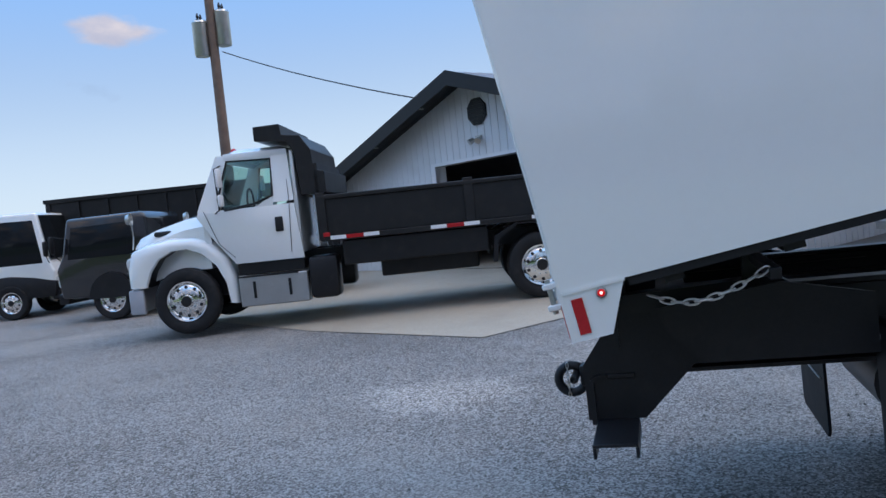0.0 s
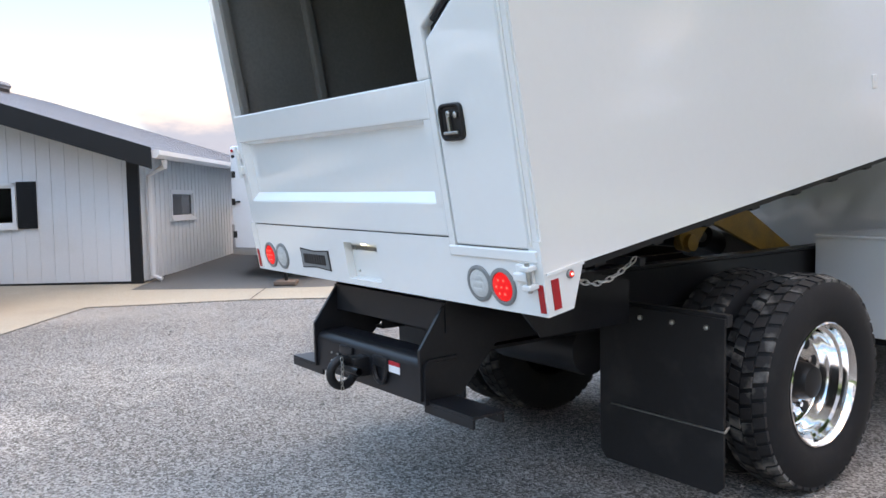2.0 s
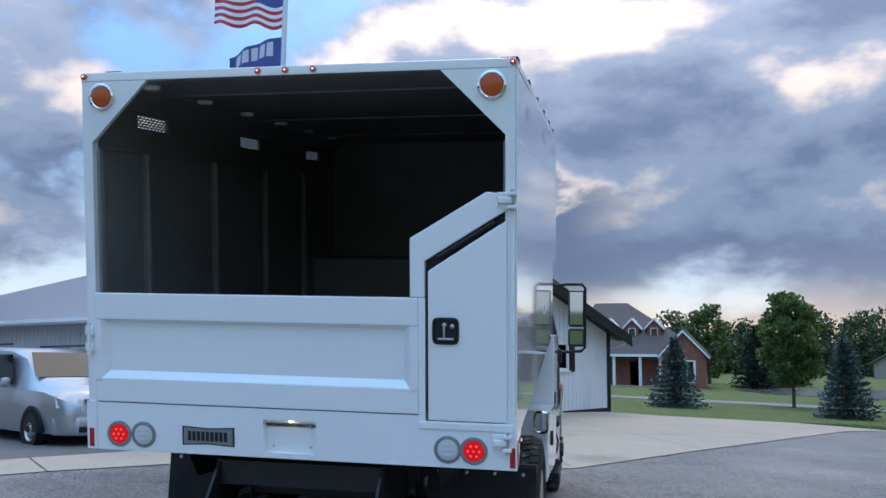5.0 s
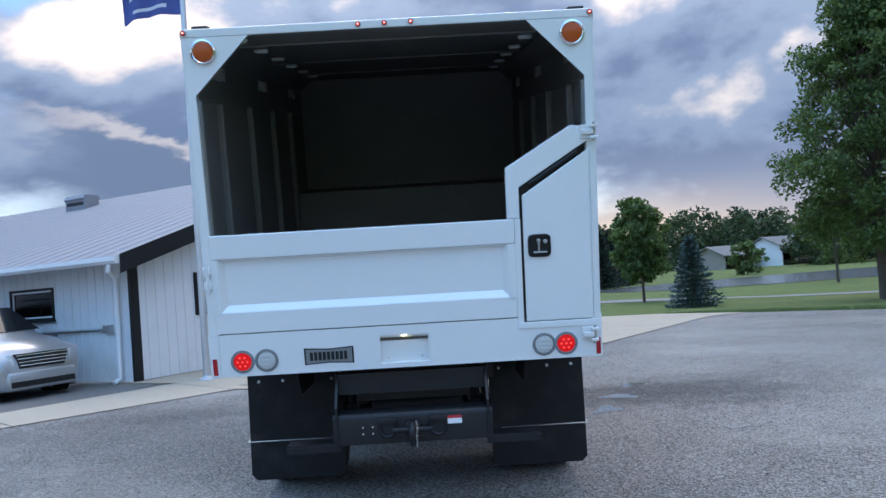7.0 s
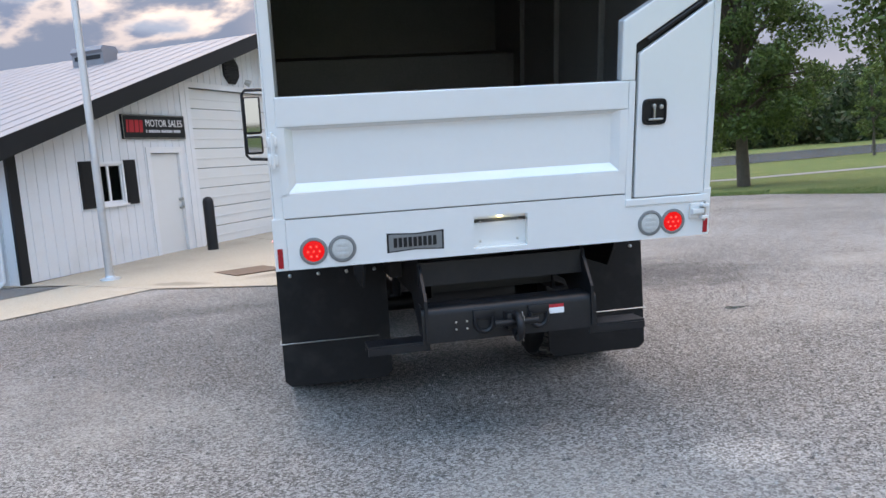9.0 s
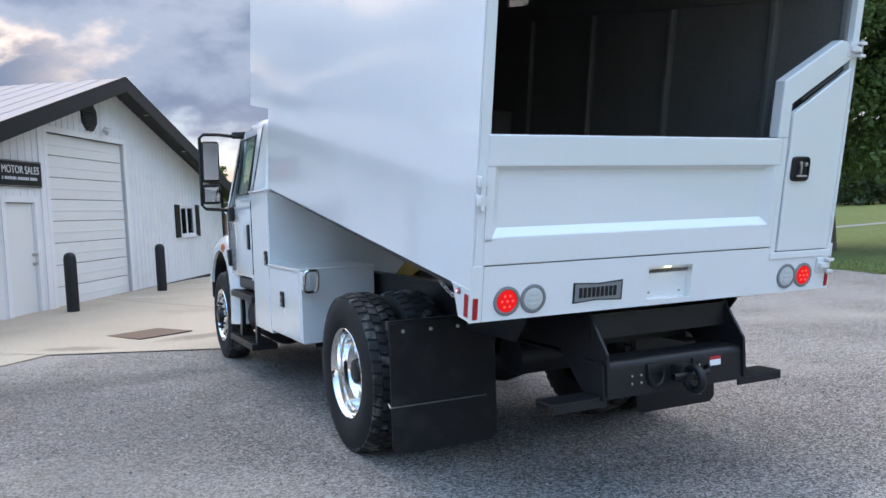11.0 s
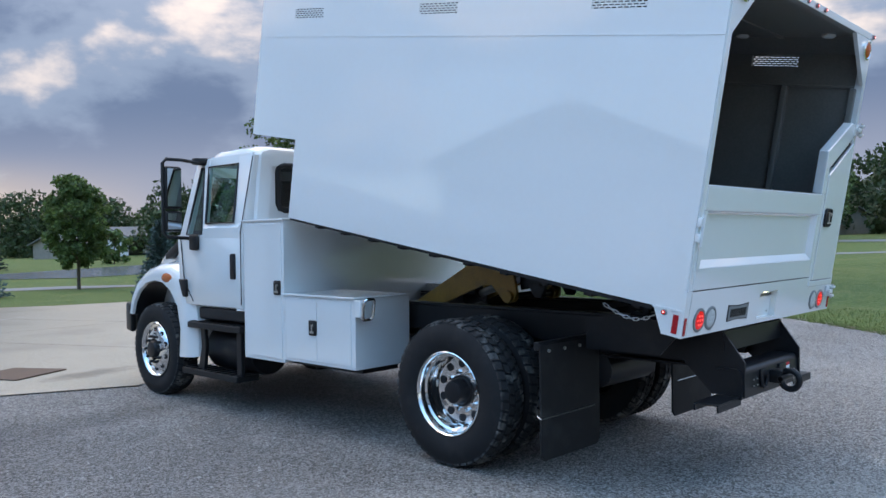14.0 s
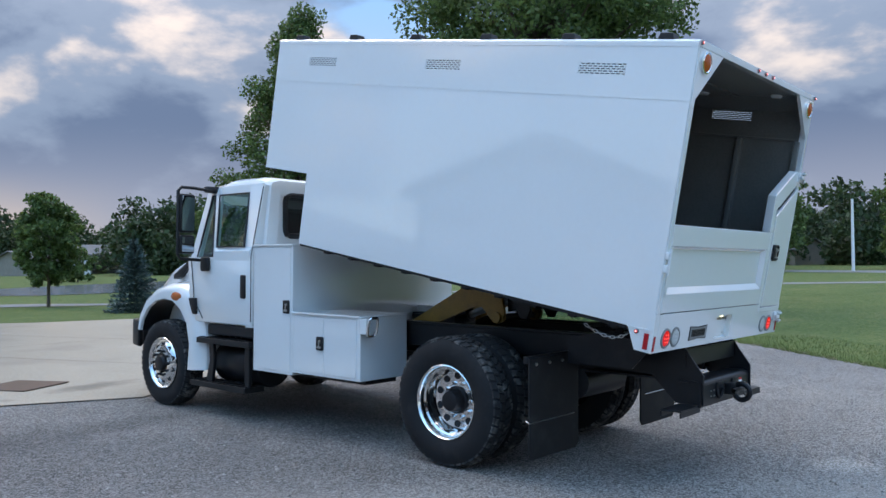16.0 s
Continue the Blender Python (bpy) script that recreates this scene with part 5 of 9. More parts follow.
def cab(truck):
    # lower sides, pillars, roof and back, built round real window openings
    bm = B()
    box(bm, -1.1, 1.1, 4.6, 5.66, 1.0, 1.05)
    box(bm, -1.1, 1.1, 5.60, 5.68, 1.03, 1.74)
    shell = part("cab", bm, WHITE, truck, "white two-seat cab", weld=True)
    for s in (-1, 1):
        bm = B()
        prism(bm, [(4.55, 1.02), (5.60, 1.02), (5.72, 1.20), (5.76, 1.74), (4.55, 1.74)], "x", s * 1.17 - 0.03, s * 1.17 + 0.03, 0.014)
        d = part("cab_door", bm, WHITE, shell, "white cab door", smooth=True)

        def post(y0, y1, y2, y3, w=0.05):
            # a pillar from the belt (z 1.74) to the roof (z 2.5), leaning in
            bp = B()
            lo = [(s * 1.2, y0, 1.72), (s * 1.2, y1, 1.72), (s * (1.2 - w), y1, 1.72), (s * (1.2 - w), y0, 1.72)]
            hi = [(s * 1.045, y2, 2.5), (s * 1.045, y3, 2.5), (s * (1.045 - w), y3, 2.5), (s * (1.045 - w), y2, 2.5)]
            loft(bp, [lo, hi])
            part("pillar", bp, WHITE, shell)

        post(4.55, 4.71, 4.55, 4.80, 0.12)
        post(5.205, 5.275, 5.345, 5.43, 0.04)
        post(5.56, 5.70, 5.47, 5.58, 0.06)
        bm = B()
        loft(bm, [[(s * 1.05, y, 2.42), (s * 1.04, y, 2.52), (s * 0.9, y, 2.56), (s * 0.9, y, 2.44)] for y in (4.6, 5.55)])
        part("roof_rail", bm, WHITE, shell)
        bm = B()
        loft(bm, [[(s * 1.20, y, 1.70), (s * 1.203, y, 1.80), (s * 1.17, y, 1.85), (s * 1.12, y, 1.70)] for y in (4.6, 5.24)])
        part("belt_rail", bm, WHITE, shell)
        # rounded rear corner
        bm = B()
        loft(bm, [[(s * (1.2 - 0.16 * k), 4.66, 1.0 + 1.5 * k), (s * (1.185 - 0.16 * k), 4.58, 1.0 + 1.5 * k), (s * (1.14 - 0.16 * k), 4.525, 1.0 + 1.5 * k), (s * (1.0 - 0.14 * k), 4.51, 1.0 + 1.5 * k), (s * (0.98 - 0.14 * k), 4.6, 1.0 + 1.5 * k)] for k in (0, 0.5, 1.0)])
        part("rear_corner", bm, WHITE, shell, "white rounded cab corner", smooth=True)
    rings = []
    for y, z, w in ((4.525, 2.52, 0.97), (4.535, 2.56, 0.99), (4.60, 2.59, 1.015), (4.75, 2.605, 1.03), (5.2, 2.605, 1.03), (5.45, 2.56, 1.01), (5.6, 2.47, 0.98)):
        rings.append([(-w, y, z - 0.12), (-w, y, z - 0.08), (-w * 0.97, y, z - 0.03), (-w * 0.88, y, z), (w * 0.88, y, z), (w * 0.97, y, z - 0.03), (w, y, z - 0.08), (w, y, z - 0.12)])
    bm = B()
    loft(bm, rings)
    part("roof", bm, WHITE, shell, "white rounded cab roof", smooth=True)
    # back wall, stepped in round a wide window
    for x0, x1, z0, z1, y in ((-1.02, -0.78, 1.0, 2.5, 4.545), (0.78, 1.02, 1.0, 2.5, 4.545), (-0.78, 0.78, 1.0, 1.96, 4.545), (-0.78, 0.78, 2.42, 2.5, 4.545)):
        bm = B()
        box(bm, x0, x1, y, y + 0.04, z0, z1)
        part("back_panel", bm, WHITE, shell)
    bm = B()
    bm.faces.new([bm.verts.new(p) for p in ((-0.78, 4.55, 1.96), (0.78, 4.55, 1.96), (0.78, 4.55, 2.42), (-0.78, 4.55, 2.42))])
    part("rear_window", bm, GLASS_DARK, shell, "dark rear cab window")
    bm = B()
    tube(bm, [(-0.72, 4.54, 1.97), (0.72, 4.54, 1.97), (0.765, 4.54, 1.985), (0.785, 4.54, 2.03), (0.785, 4.54, 2.35), (0.765, 4.54, 2.395), (0.72, 4.54, 2.41), (-0.72, 4.54, 2.41), (-0.765, 4.54, 2.395), (-0.785, 4.54, 2.35), (-0.785, 4.54, 2.03), (-0.765, 4.54, 1.985)], 0.03, 8, closed=True)
    part("window_seal", bm, BLACK_TRIM, shell)
    for s in (-1, 1):
        bm = B()
        tube(bm, [(s * 1.203, 4.57, 1.06), (s * 1.203, 4.57, 1.75), (s * 1.05, 4.57, 2.49)], 0.005, 4)
        part("door_seam", bm, BLACK_TRIM, shell)
        bm = B()
        tube(bm, [(s * 1.203, 5.45, 1.06), (s * 1.203, 5.62, 1.26), (s * 1.203, 5.68, 1.7)], 0.005, 4)
        part("door_seam", bm, BLACK_TRIM, shell)
        bm = B()
        box(bm, s * 1.205 - 0.012, s * 1.205 + 0.018, 4.66, 4.75, 1.30, 1.55, 0.02)
        part("door_handle", bm, BLACK_TRIM, shell, "black recessed door handle", smooth=True)
        for name, q in (("side_window", [(s * 1.178, 4.71, 1.85), (s * 1.178, 5.205, 1.85), (s * 1.045, 5.345, 2.43), (s * 1.045, 4.80, 2.43)]), ("quarter_window", [(s * 1.18, 5.275, 1.74), (s * 1.18, 5.57, 1.74), (s * 1.045, 5.48, 2.43), (s * 1.045, 5.43, 2.43)])):
            bm = B()
            bm.faces.new([bm.verts.new(p) for p in q])
            g = part(name, bm, GLASS, shell, "green-tinted cab window")
            g.visible_shadow = False
            bm = B()
            tube(bm, [(p[0] + s * 0.012, p[1], p[2]) for p in q], 0.013, 6, closed=True)
            part("window_seal", bm, BLACK_TRIM, shell)
    bm = B()
    lo = [(-1.12, 5.66, 1.76), (-0.8, 5.86, 1.78), (0, 5.95, 1.79), (0.8, 5.86, 1.78), (1.12, 5.66, 1.76)]
    hi = [(-0.98, 5.5, 2.45), (-0.7, 5.57, 2.46), (0, 5.6, 2.47), (0.7, 5.57, 2.46), (0.98, 5.5, 2.45)]
    a, b = [bm.verts.new(p) for p in lo], [bm.verts.new(p) for p in hi]
    for k in range(4):
        bm.faces.new((a[k], a[k + 1], b[k + 1], b[k]))
    part("windscreen", bm, GLASS, shell, "curved tinted windscreen", smooth=True).visible_shadow = False
    for x0, x1, y0, y1, z0, z1 in ((-1.13, -1.115, 4.62, 5.6, 1.06, 1.78), (1.115, 1.13, 4.62, 5.6, 1.06, 1.78), (-0.95, 0.95, 4.66, 5.5, 2.44, 2.45), (-1.0, 1.0, 4.60, 4.61, 1.06, 1.96), (-1.1, 1.1, 4.62, 5.6, 1.055, 1.07)):
        bm = B()
        box(bm, x0, x1, y0, y1, z0, z1)
        part("cab_lining", bm, BLACK_TRIM, shell, "dark inner cab lining")
    for s in (-1, 1):
        bm = B()
        box(bm, s * 0.55 - 0.26, s * 0.55 + 0.26, 4.75, 5.2, 1.3, 1.5, 0.05)
        seat = part("seat", bm, BLACK_TRIM, shell, "black cab seat", smooth=True)
        bm = B()
        box(bm, s * 0.55 - 0.25, s * 0.55 + 0.25, 4.64, 4.78, 1.5, 2.25, 0.06)
        part("backrest", bm, BLACK_TRIM, seat, smooth=True)
    bm = B()
    box(bm, -1.08, 1.08, 5.3, 5.6, 1.4, 1.8, 0.05)
    dash = part("dashboard", bm, BLACK_TRIM, shell, "black dashboard", smooth=True)
    bm = B()
    tube(bm, [(-0.55 + 0.2 * math.cos(t), 5.2 + 0.08 * math.sin(t), 1.88 + 0.19 * math.sin(t)) for t in np.linspace(0, math.tau, 25)[:-1]], 0.017, 6, closed=True)
    part("steering_wheel", bm, BLACK_TRIM, dash)
    # hood and fenders
    bm = B()
    rings = []
    for y, w, z, b in ((5.66, 1.12, 1.76, 1.05), (5.9, 1.05, 1.80, 1.0), (6.2, 0.97, 1.77, 0.95), (6.5, 0.89, 1.71, 0.9), (6.8, 0.82, 1.63, 0.82), (7.05, 0.76, 1.52, 0.75), (7.18, 0.72, 1.38, 0.72), (7.22, 0.7, 1.2, 0.72)):
        rings.append([(-w, y, b), (-w, y, z - 0.30), (-w * 0.985, y, z - 0.16), (-w * 0.9, y, z - 0.06), (-w * 0.6, y, z), (w * 0.6, y, z), (w * 0.9, y, z - 0.06), (w * 0.985, y, z - 0.16), (w, y, z - 0.30), (w, y, b)])
    loft(bm, rings)
    hood = part("hood", bm, WHITE, truck, "white sloping hood", smooth=True)
    arch = [(5.77, 0.46), (5.74, 0.75), (5.80, 0.98), (5.93, 1.13), (6.1, 1.22), (6.26, 1.24), (6.45, 1.21), (6.62, 1.12), (6.74, 0.98), (6.79, 0.85)]
    outer = [(5.42, 0.48), (5.42, 0.82), (5.48, 1.12), (5.64, 1.34), (5.88, 1.43), (6.15, 1.44), (6.45, 1.38), (6.68, 1.25), (6.83, 1.07), (6.88, 0.88)]
    for s in (-1, 1):
        bm = B()
        wheel_fender(bm, s, arch, outer, 1.2, 0.70)
        fender = part("fender", bm, (WHITE, BLACK), hood, "white rounded front fender", smooth=True)
        bm = B()
        lathe(bm, [(0.075, -0.02), (0.066, 0.022), (0.04, 0.036), (0, 0.04)], 18, Matrix.Translation((s * 1.185, 5.99, 1.285)) @ Matrix.Diagonal((s, 1.65, 0.75, 1)))
        part("turn_lamp", bm, mat("orange_lens", (0.5, 0.12, 0.03), 0.25, vary=0.1), hood, "orange turn lamp", smooth=True)
        bm = B()
        prism(bm, [(5.92, 1.69), (6.02, 1.71), (6.36, 1.53), (6.36, 1.47), (6.2, 1.5)], "x", s * 0.97 - 0.05, s * 0.97 + 0.06, 0.015)
        part("hood_scoop", bm, BLACK_TRIM, hood, "black side air scoop", smooth=True)
        bm = B()
        for k in range(3):
            box(bm, s * 1.06 - 0.03, s * 1.06 + 0.035, 5.80, 5.89, 1.56 + 0.025 * k, 1.575 + 0.025 * k)
        part("hood_badge", bm, GREY_RUBBER, hood)
        bm = B()
        prism(bm, [(5.56, 1.28), (5.70, 1.28), (5.68, 1.22), (5.62, 1.10), (5.56, 1.10)], "x", s * 1.2 - 0.03, s * 1.2 + 0.02, 0.01)
        part("fender_flap", bm, BLACK_TRIM, hood, "black rubber fender gusset", smooth=True)
        bm = B()
        arc = [(6.25 + 0.62 * math.cos(t), 0.56 + 0.62 * math.sin(t)) for t in np.linspace(-0.1, math.pi + 0.1, 17)]
        prism(bm, arc, "x", s * 0.72 - 0.01, s * 0.72 + 0.01)
        part("wheel_well", bm, DARK, hood)
        bm = B()
        box(bm, s * 0.72 - 0.14, s * 0.72 + 0.14, 7.0, 7.25, 1.02, 1.22, 0.05)
        part("headlamp", bm, CLEAR, hood, "clear headlamp", smooth=True)
    bm = B()
    box(bm, -0.52, 0.52, 7.17, 7.26, 0.85, 1.4, 0.04)
    part("grille", bm, BLACK_TRIM, hood, "black front grille")
    bm = B()
    prism(bm, [(-1.19, 6.86), (-1.1, 7.16), (-0.5, 7.34), (0.5, 7.34), (1.1, 7.16), (1.19, 6.86), (1.12, 6.86), (1.0, 7.08), (-1.0, 7.08), (-1.12, 6.86)], "z", 0.64, 0.97, 0.03)
    part("front_bumper", bm, BLACK_TRIM, truck, "black front bumper", smooth=True)
    # steps and tanks
    for s in (-1, 1):
        for y0, y1, z in (((4.56, 5.52, 0.84), (4.62, 5.64, 0.36)) if s < 0 else ((4.86, 5.52, 0.945), (4.98, 5.86, 0.38))):
            bm = B()
            x0, x1 = sorted((s * 0.98, s * 1.235))
            box(bm, x0, x1, y0, y1, z - 0.05, z + 0.01, 0.006)
            st = part("step", bm, BLACK_TRIM, truck, "black ribbed cab step")
            for k in range(9):
                bm = B()
                yy = y0 + 0.04 + (y1 - y0 - 0.08) * k / 8
                box(bm, x0 + 0.015, x1 - 0.015, yy - 0.018, yy + 0.018, z + 0.01, z + 0.02, 0.003)
                part("tread_rib", bm, BLACK_TRIM, st)
        for pts in ([(5.28, 0.80), (5.36, 0.80), (5.34, 0.6), (5.42, 0.34), (5.3, 0.34), (5.26, 0.6)], [(4.62, 0.80), (4.7, 0.80), (4.7, 0.34), (4.62, 0.34)])[: 2 if s < 0 else 0]:
            bm = B()
            prism(bm, pts, "x", s * 1.16 - 0.02, s * 1.16 + 0.02, 0.006)
            part("step_hanger", bm, BLACK, truck)
        bm = B()
        box(bm, s * 1.0 - 0.16, s * 1.0 + 0.16, 4.56, 5.42, 0.88 if s < 0 else 0.95, 1.0, 0.02)
        part("step_frame", bm, BLACK, truck)
        # the right tank is larger, polished and strapped
        r, h, x, y, z = (0.275, 0.58, 0.93, 5.16, 0.655) if s > 0 else (0.24, 0.42, 0.86, 5.0, 0.58)
        bm = B()
        lathe(bm, [(0, -h), (r - 0.02, -h + 0.02), (r, -h + 0.05), (r, h - 0.05), (r - 0.02, h - 0.02), (0, h)], 32, Matrix.Translation((s * x, y, z)) @ pose(0, 0, 0, 0, 0, 90))
        tank = part("fuel_tank", bm, CHROME if s > 0 else BLACK, truck, "polished round fuel tank under the cab" if s > 0 else "black round tank under the cab", smooth=True)
        for ys in (4.9, 5.42) if s > 0 else ():
            bm = B()
            lathe(bm, [(r, -0.025), (r + 0.009, -0.025), (r + 0.009, 0.025), (r, 0.025)], 32, Matrix.Translation((s * x, ys, z)) @ pose(0, 0, 0, 0, 0, 90))
            part("tank_strap", bm, BLACK_TRIM, tank, "black tank strap")
        if s > 0:
            bm = B()
            box(bm, 0.75, 1.1, 5.0, 5.75, 0.3, 0.36, 0.01)
            part("step_hanger", bm, BLACK, truck)
        # mirror
        bm = B()
        tube(bm, [(s * 0.98, 5.42, 2.46), (s * 1.3, 5.48, 2.50), (s * 1.46, 5.48, 2.50), (s * 1.5, 5.48, 2.46), (s * 1.5, 5.48, 1.76), (s * 1.46, 5.48, 1.72), (s * 1.21, 5.44, 1.70)], 0.018, 8)
        arm = part("mirror_arm", bm, BLACK_TRIM, truck, "black looped mirror arm", smooth=True)
        bm = B()
        prism(bm, [(s * 0.95, 5.36), (s * 1.16, 5.45), (s * 1.16, 5.52), (s * 0.95, 5.56)], "z", 2.46, 2.53, 0.015)
        part("arm_root", bm, BLACK_TRIM, arm, smooth=True)
        bm = B()
        box(bm, s * 1.22 - 0.03, s * 1.22 + 0.02, 5.30, 5.45, 1.58, 1.74, 0.025)
        part("arm_foot", bm, BLACK_TRIM, arm, smooth=True)
        for z0, z1 in ((2.0, 2.43), (1.77, 1.98)):
            bm = B()
            box(bm, s * 1.40 - 0.095, s * 1.40 + 0.095, 5.44, 5.53, z0, z1, 0.03)
            head = part("mirror_head", bm, BLACK_TRIM, arm, "black mirror head", smooth=True)
            bm = B()
            prism(bm, [(5.43, z1 - 0.025), (5.437, z0 + 0.025), (5.45, z0 + 0.025), (5.45, z1 - 0.025)], "x", s * 1.40 - 0.075, s * 1.40 + 0.075)
            part("mirror_glass", bm, MIRROR, head, "mirror glass")
    for x in (-0.5, -0.2, 0, 0.2, 0.5):
        bm = B()
        box(bm, x - 0.05, x + 0.05, 5.40, 5.48, 2.565, 2.61, 0.015)
        part("roof_lamp", bm, AMBER, shell, "amber cab roof lamp", smooth=True)


build_truck()


# ---- sheds ----
def frame_of(x, y, rx, ry, z):
    """Local x runs along the gable wall to the right as one faces it, y into the building."""
    k = math.hypot(rx, ry)
    rx, ry = rx / k, ry / k
    m = Matrix(((rx, -ry, 0, x), (ry, rx, 0, y), (0, 0, 1, z), (0, 0, 0, 1)))
    return m


def wall_sheet(bm, width, top, holes, y0, y1, m=None, ribs=0.0, rib_face=-1):
    """A wall in the local x-z plane; top(x) gives its height; holes are (x0, x1, z0, z1)."""
    edges = []
    if ribs:
        x = ribs / 2
        while x < width - 0.03:
            edges += [round(x - 0.014, 4), round(x + 0.014, 4)]
            x += ribs
    cuts = sorted({0.0, width, width / 2} | {v for h in holes for v in h[:2]} | set(edges))
    for a, b in zip(cuts, cuts[1:]):
        if b - a < 1e-3:
            continue
        mid = (a + b) / 2
        rib = bool(edges) and any(edges[k] - 1e-4 <= mid <= edges[k + 1] + 1e-4 for k in range(0, len(edges), 2))
        inside = sorted((h[2], h[3]) for h in holes if h[0] - 1e-4 <= mid <= h[1] + 1e-4)
        lows = [(0.0, 0.0)] + [(h[1], h[1]) for h in inside]
        tops = [(h[0], h[0]) for h in inside] + [(top(a), top(b))]
        for (p, q), (r, s) in zip(lows, tops):
            if max(r - p, s - q) > 1e-3:
                prism(bm, [(a, p), (b, q), (b, s), (a, r)], "y", y0 - (0.013 if rib else 0), y1, m=m)


def window_unit(parent, x0, x1, z0, z1, m, shutters=True, panes=2, dark_frame=False):
    fr = TRIM_BLACK if dark_frame else TRIM_WHITE
    bm = B()
    for a, b, c, d in ((x0, x1, z0, z0 + 0.05), (x0, x1, z1 - 0.05, z1), (x0, x0 + 0.05, z0, z1), (x1 - 0.05, x1, z0, z1)):
        box(bm, a, b, -0.03, 0.06, c, d, m=m)
    w = part("window", bm, fr, parent, "black framed window" if dark_frame else "white framed sliding window")
    bm = B()
    box(bm, x0 - 0.03, x1 + 0.03, -0.06, 0.02, z0 - 0.03, z0 + 0.012, m=m)
    part("sill", bm, fr, w)
    step = (x1 - x0 - 0.1) / panes
    for k in range(panes):
        bm = B()
        a, b = x0 + 0.05 + k * step, x0 + 0.05 + (k + 1) * step
        box(bm, a + 0.02, b - 0.02, 0.02, 0.028, z0 + 0.06, z1 - 0.06, m=m)
        part("pane", bm, GLASS_PANE, w, "dark reflecting glass")
        bm = B()
        for p, q, r, s in ((a, b, z0 + 0.05, z0 + 0.08), (a, b, z1 - 0.08, z1 - 0.05), (a, a + 0.025, z0 + 0.05, z1 - 0.05), (b - 0.025, b, z0 + 0.05, z1 - 0.05)):
            box(bm, p, q, 0.0, 0.035, r, s, m=m)
        part("sash", bm, TRIM_WHITE, w)
    bm = B()
    box(bm, x0, x1, 0.09, 0.1, z0, z1, m=m)
    part("blind", bm, CURTAIN, w)
    if shutters:
        for a in (x0 - 0.34, x1 + 0.02):
            bm = B()
            box(bm, a, a + 0.32, -0.035, 0.0, z0 - 0.02, z1 + 0.02, 0.006, m)
            sh = part("shutter", bm, TRIM_BLACK, parent, "black louvred shutter")
            for k in range(int((z1 - z0) / 0.06)):
                bm = B()
                box(bm, a + 0.04, a + 0.28, -0.045, -0.036, z0 + 0.03 + k * 0.06, z0 + 0.06 + k * 0.06, m=m)
                part("louvre", bm, TRIM_BLACK, sh)


def octagon_vent(parent, x, z, r, m):
    bm = B()
    pts = [(x + r * math.cos((k + 0.5) * math.tau / 8), z + r * math.sin((k + 0.5) * math.tau / 8)) for k in range(8)]
    prism(bm, pts, "y", -0.05, 0.0, m=m)
    v = part("gable_vent", bm, TRIM_BLACK, parent, "black octagonal gable vent")
    bm = B()
    n = 7
    for k in range(n):
        zz = z - r * 0.75 + 1.5 * r * k / (n - 1)
        half = math.sqrt(max(0.0, (r * 0.84) ** 2 - (zz - z) ** 2))
        box(bm, x - half, x + half, -0.075, -0.05, zz - 0.012, zz + 0.012, m=m)
    part("vent_louvres", bm, TRIM_BLACK, v)


def garage_door(parent, x0, x1, z1, m, rows=8):
    for k in range(rows):
        bm = B()
        a, b = z1 * k / rows, z1 * (k + 1) / rows
        box(bm, x0 + 0.01, x1 - 0.01, 0.06, 0.1, a + 0.006, b - 0.006, 0.01, m)
        box(bm, x0 + 0.04, x1 - 0.04, 0.05, 0.062, a + (b - a) * 0.46, a + (b - a) * 0.54, 0.003, m)
        part("panel", bm, DOOR_WHITE, parent)
    bm = B()
    for a, b, c, d in ((x0 - 0.14, x0, 0, z1 + 0.12), (x1, x1 + 0.14, 0, z1 + 0.12), (x0, x1, z1, z1 + 0.12)):
        box(bm, a, b, -0.03, 0.08, c, d, m=m)
    part("door_frame", bm, TRIM_WHITE, parent, "white garage door frame")


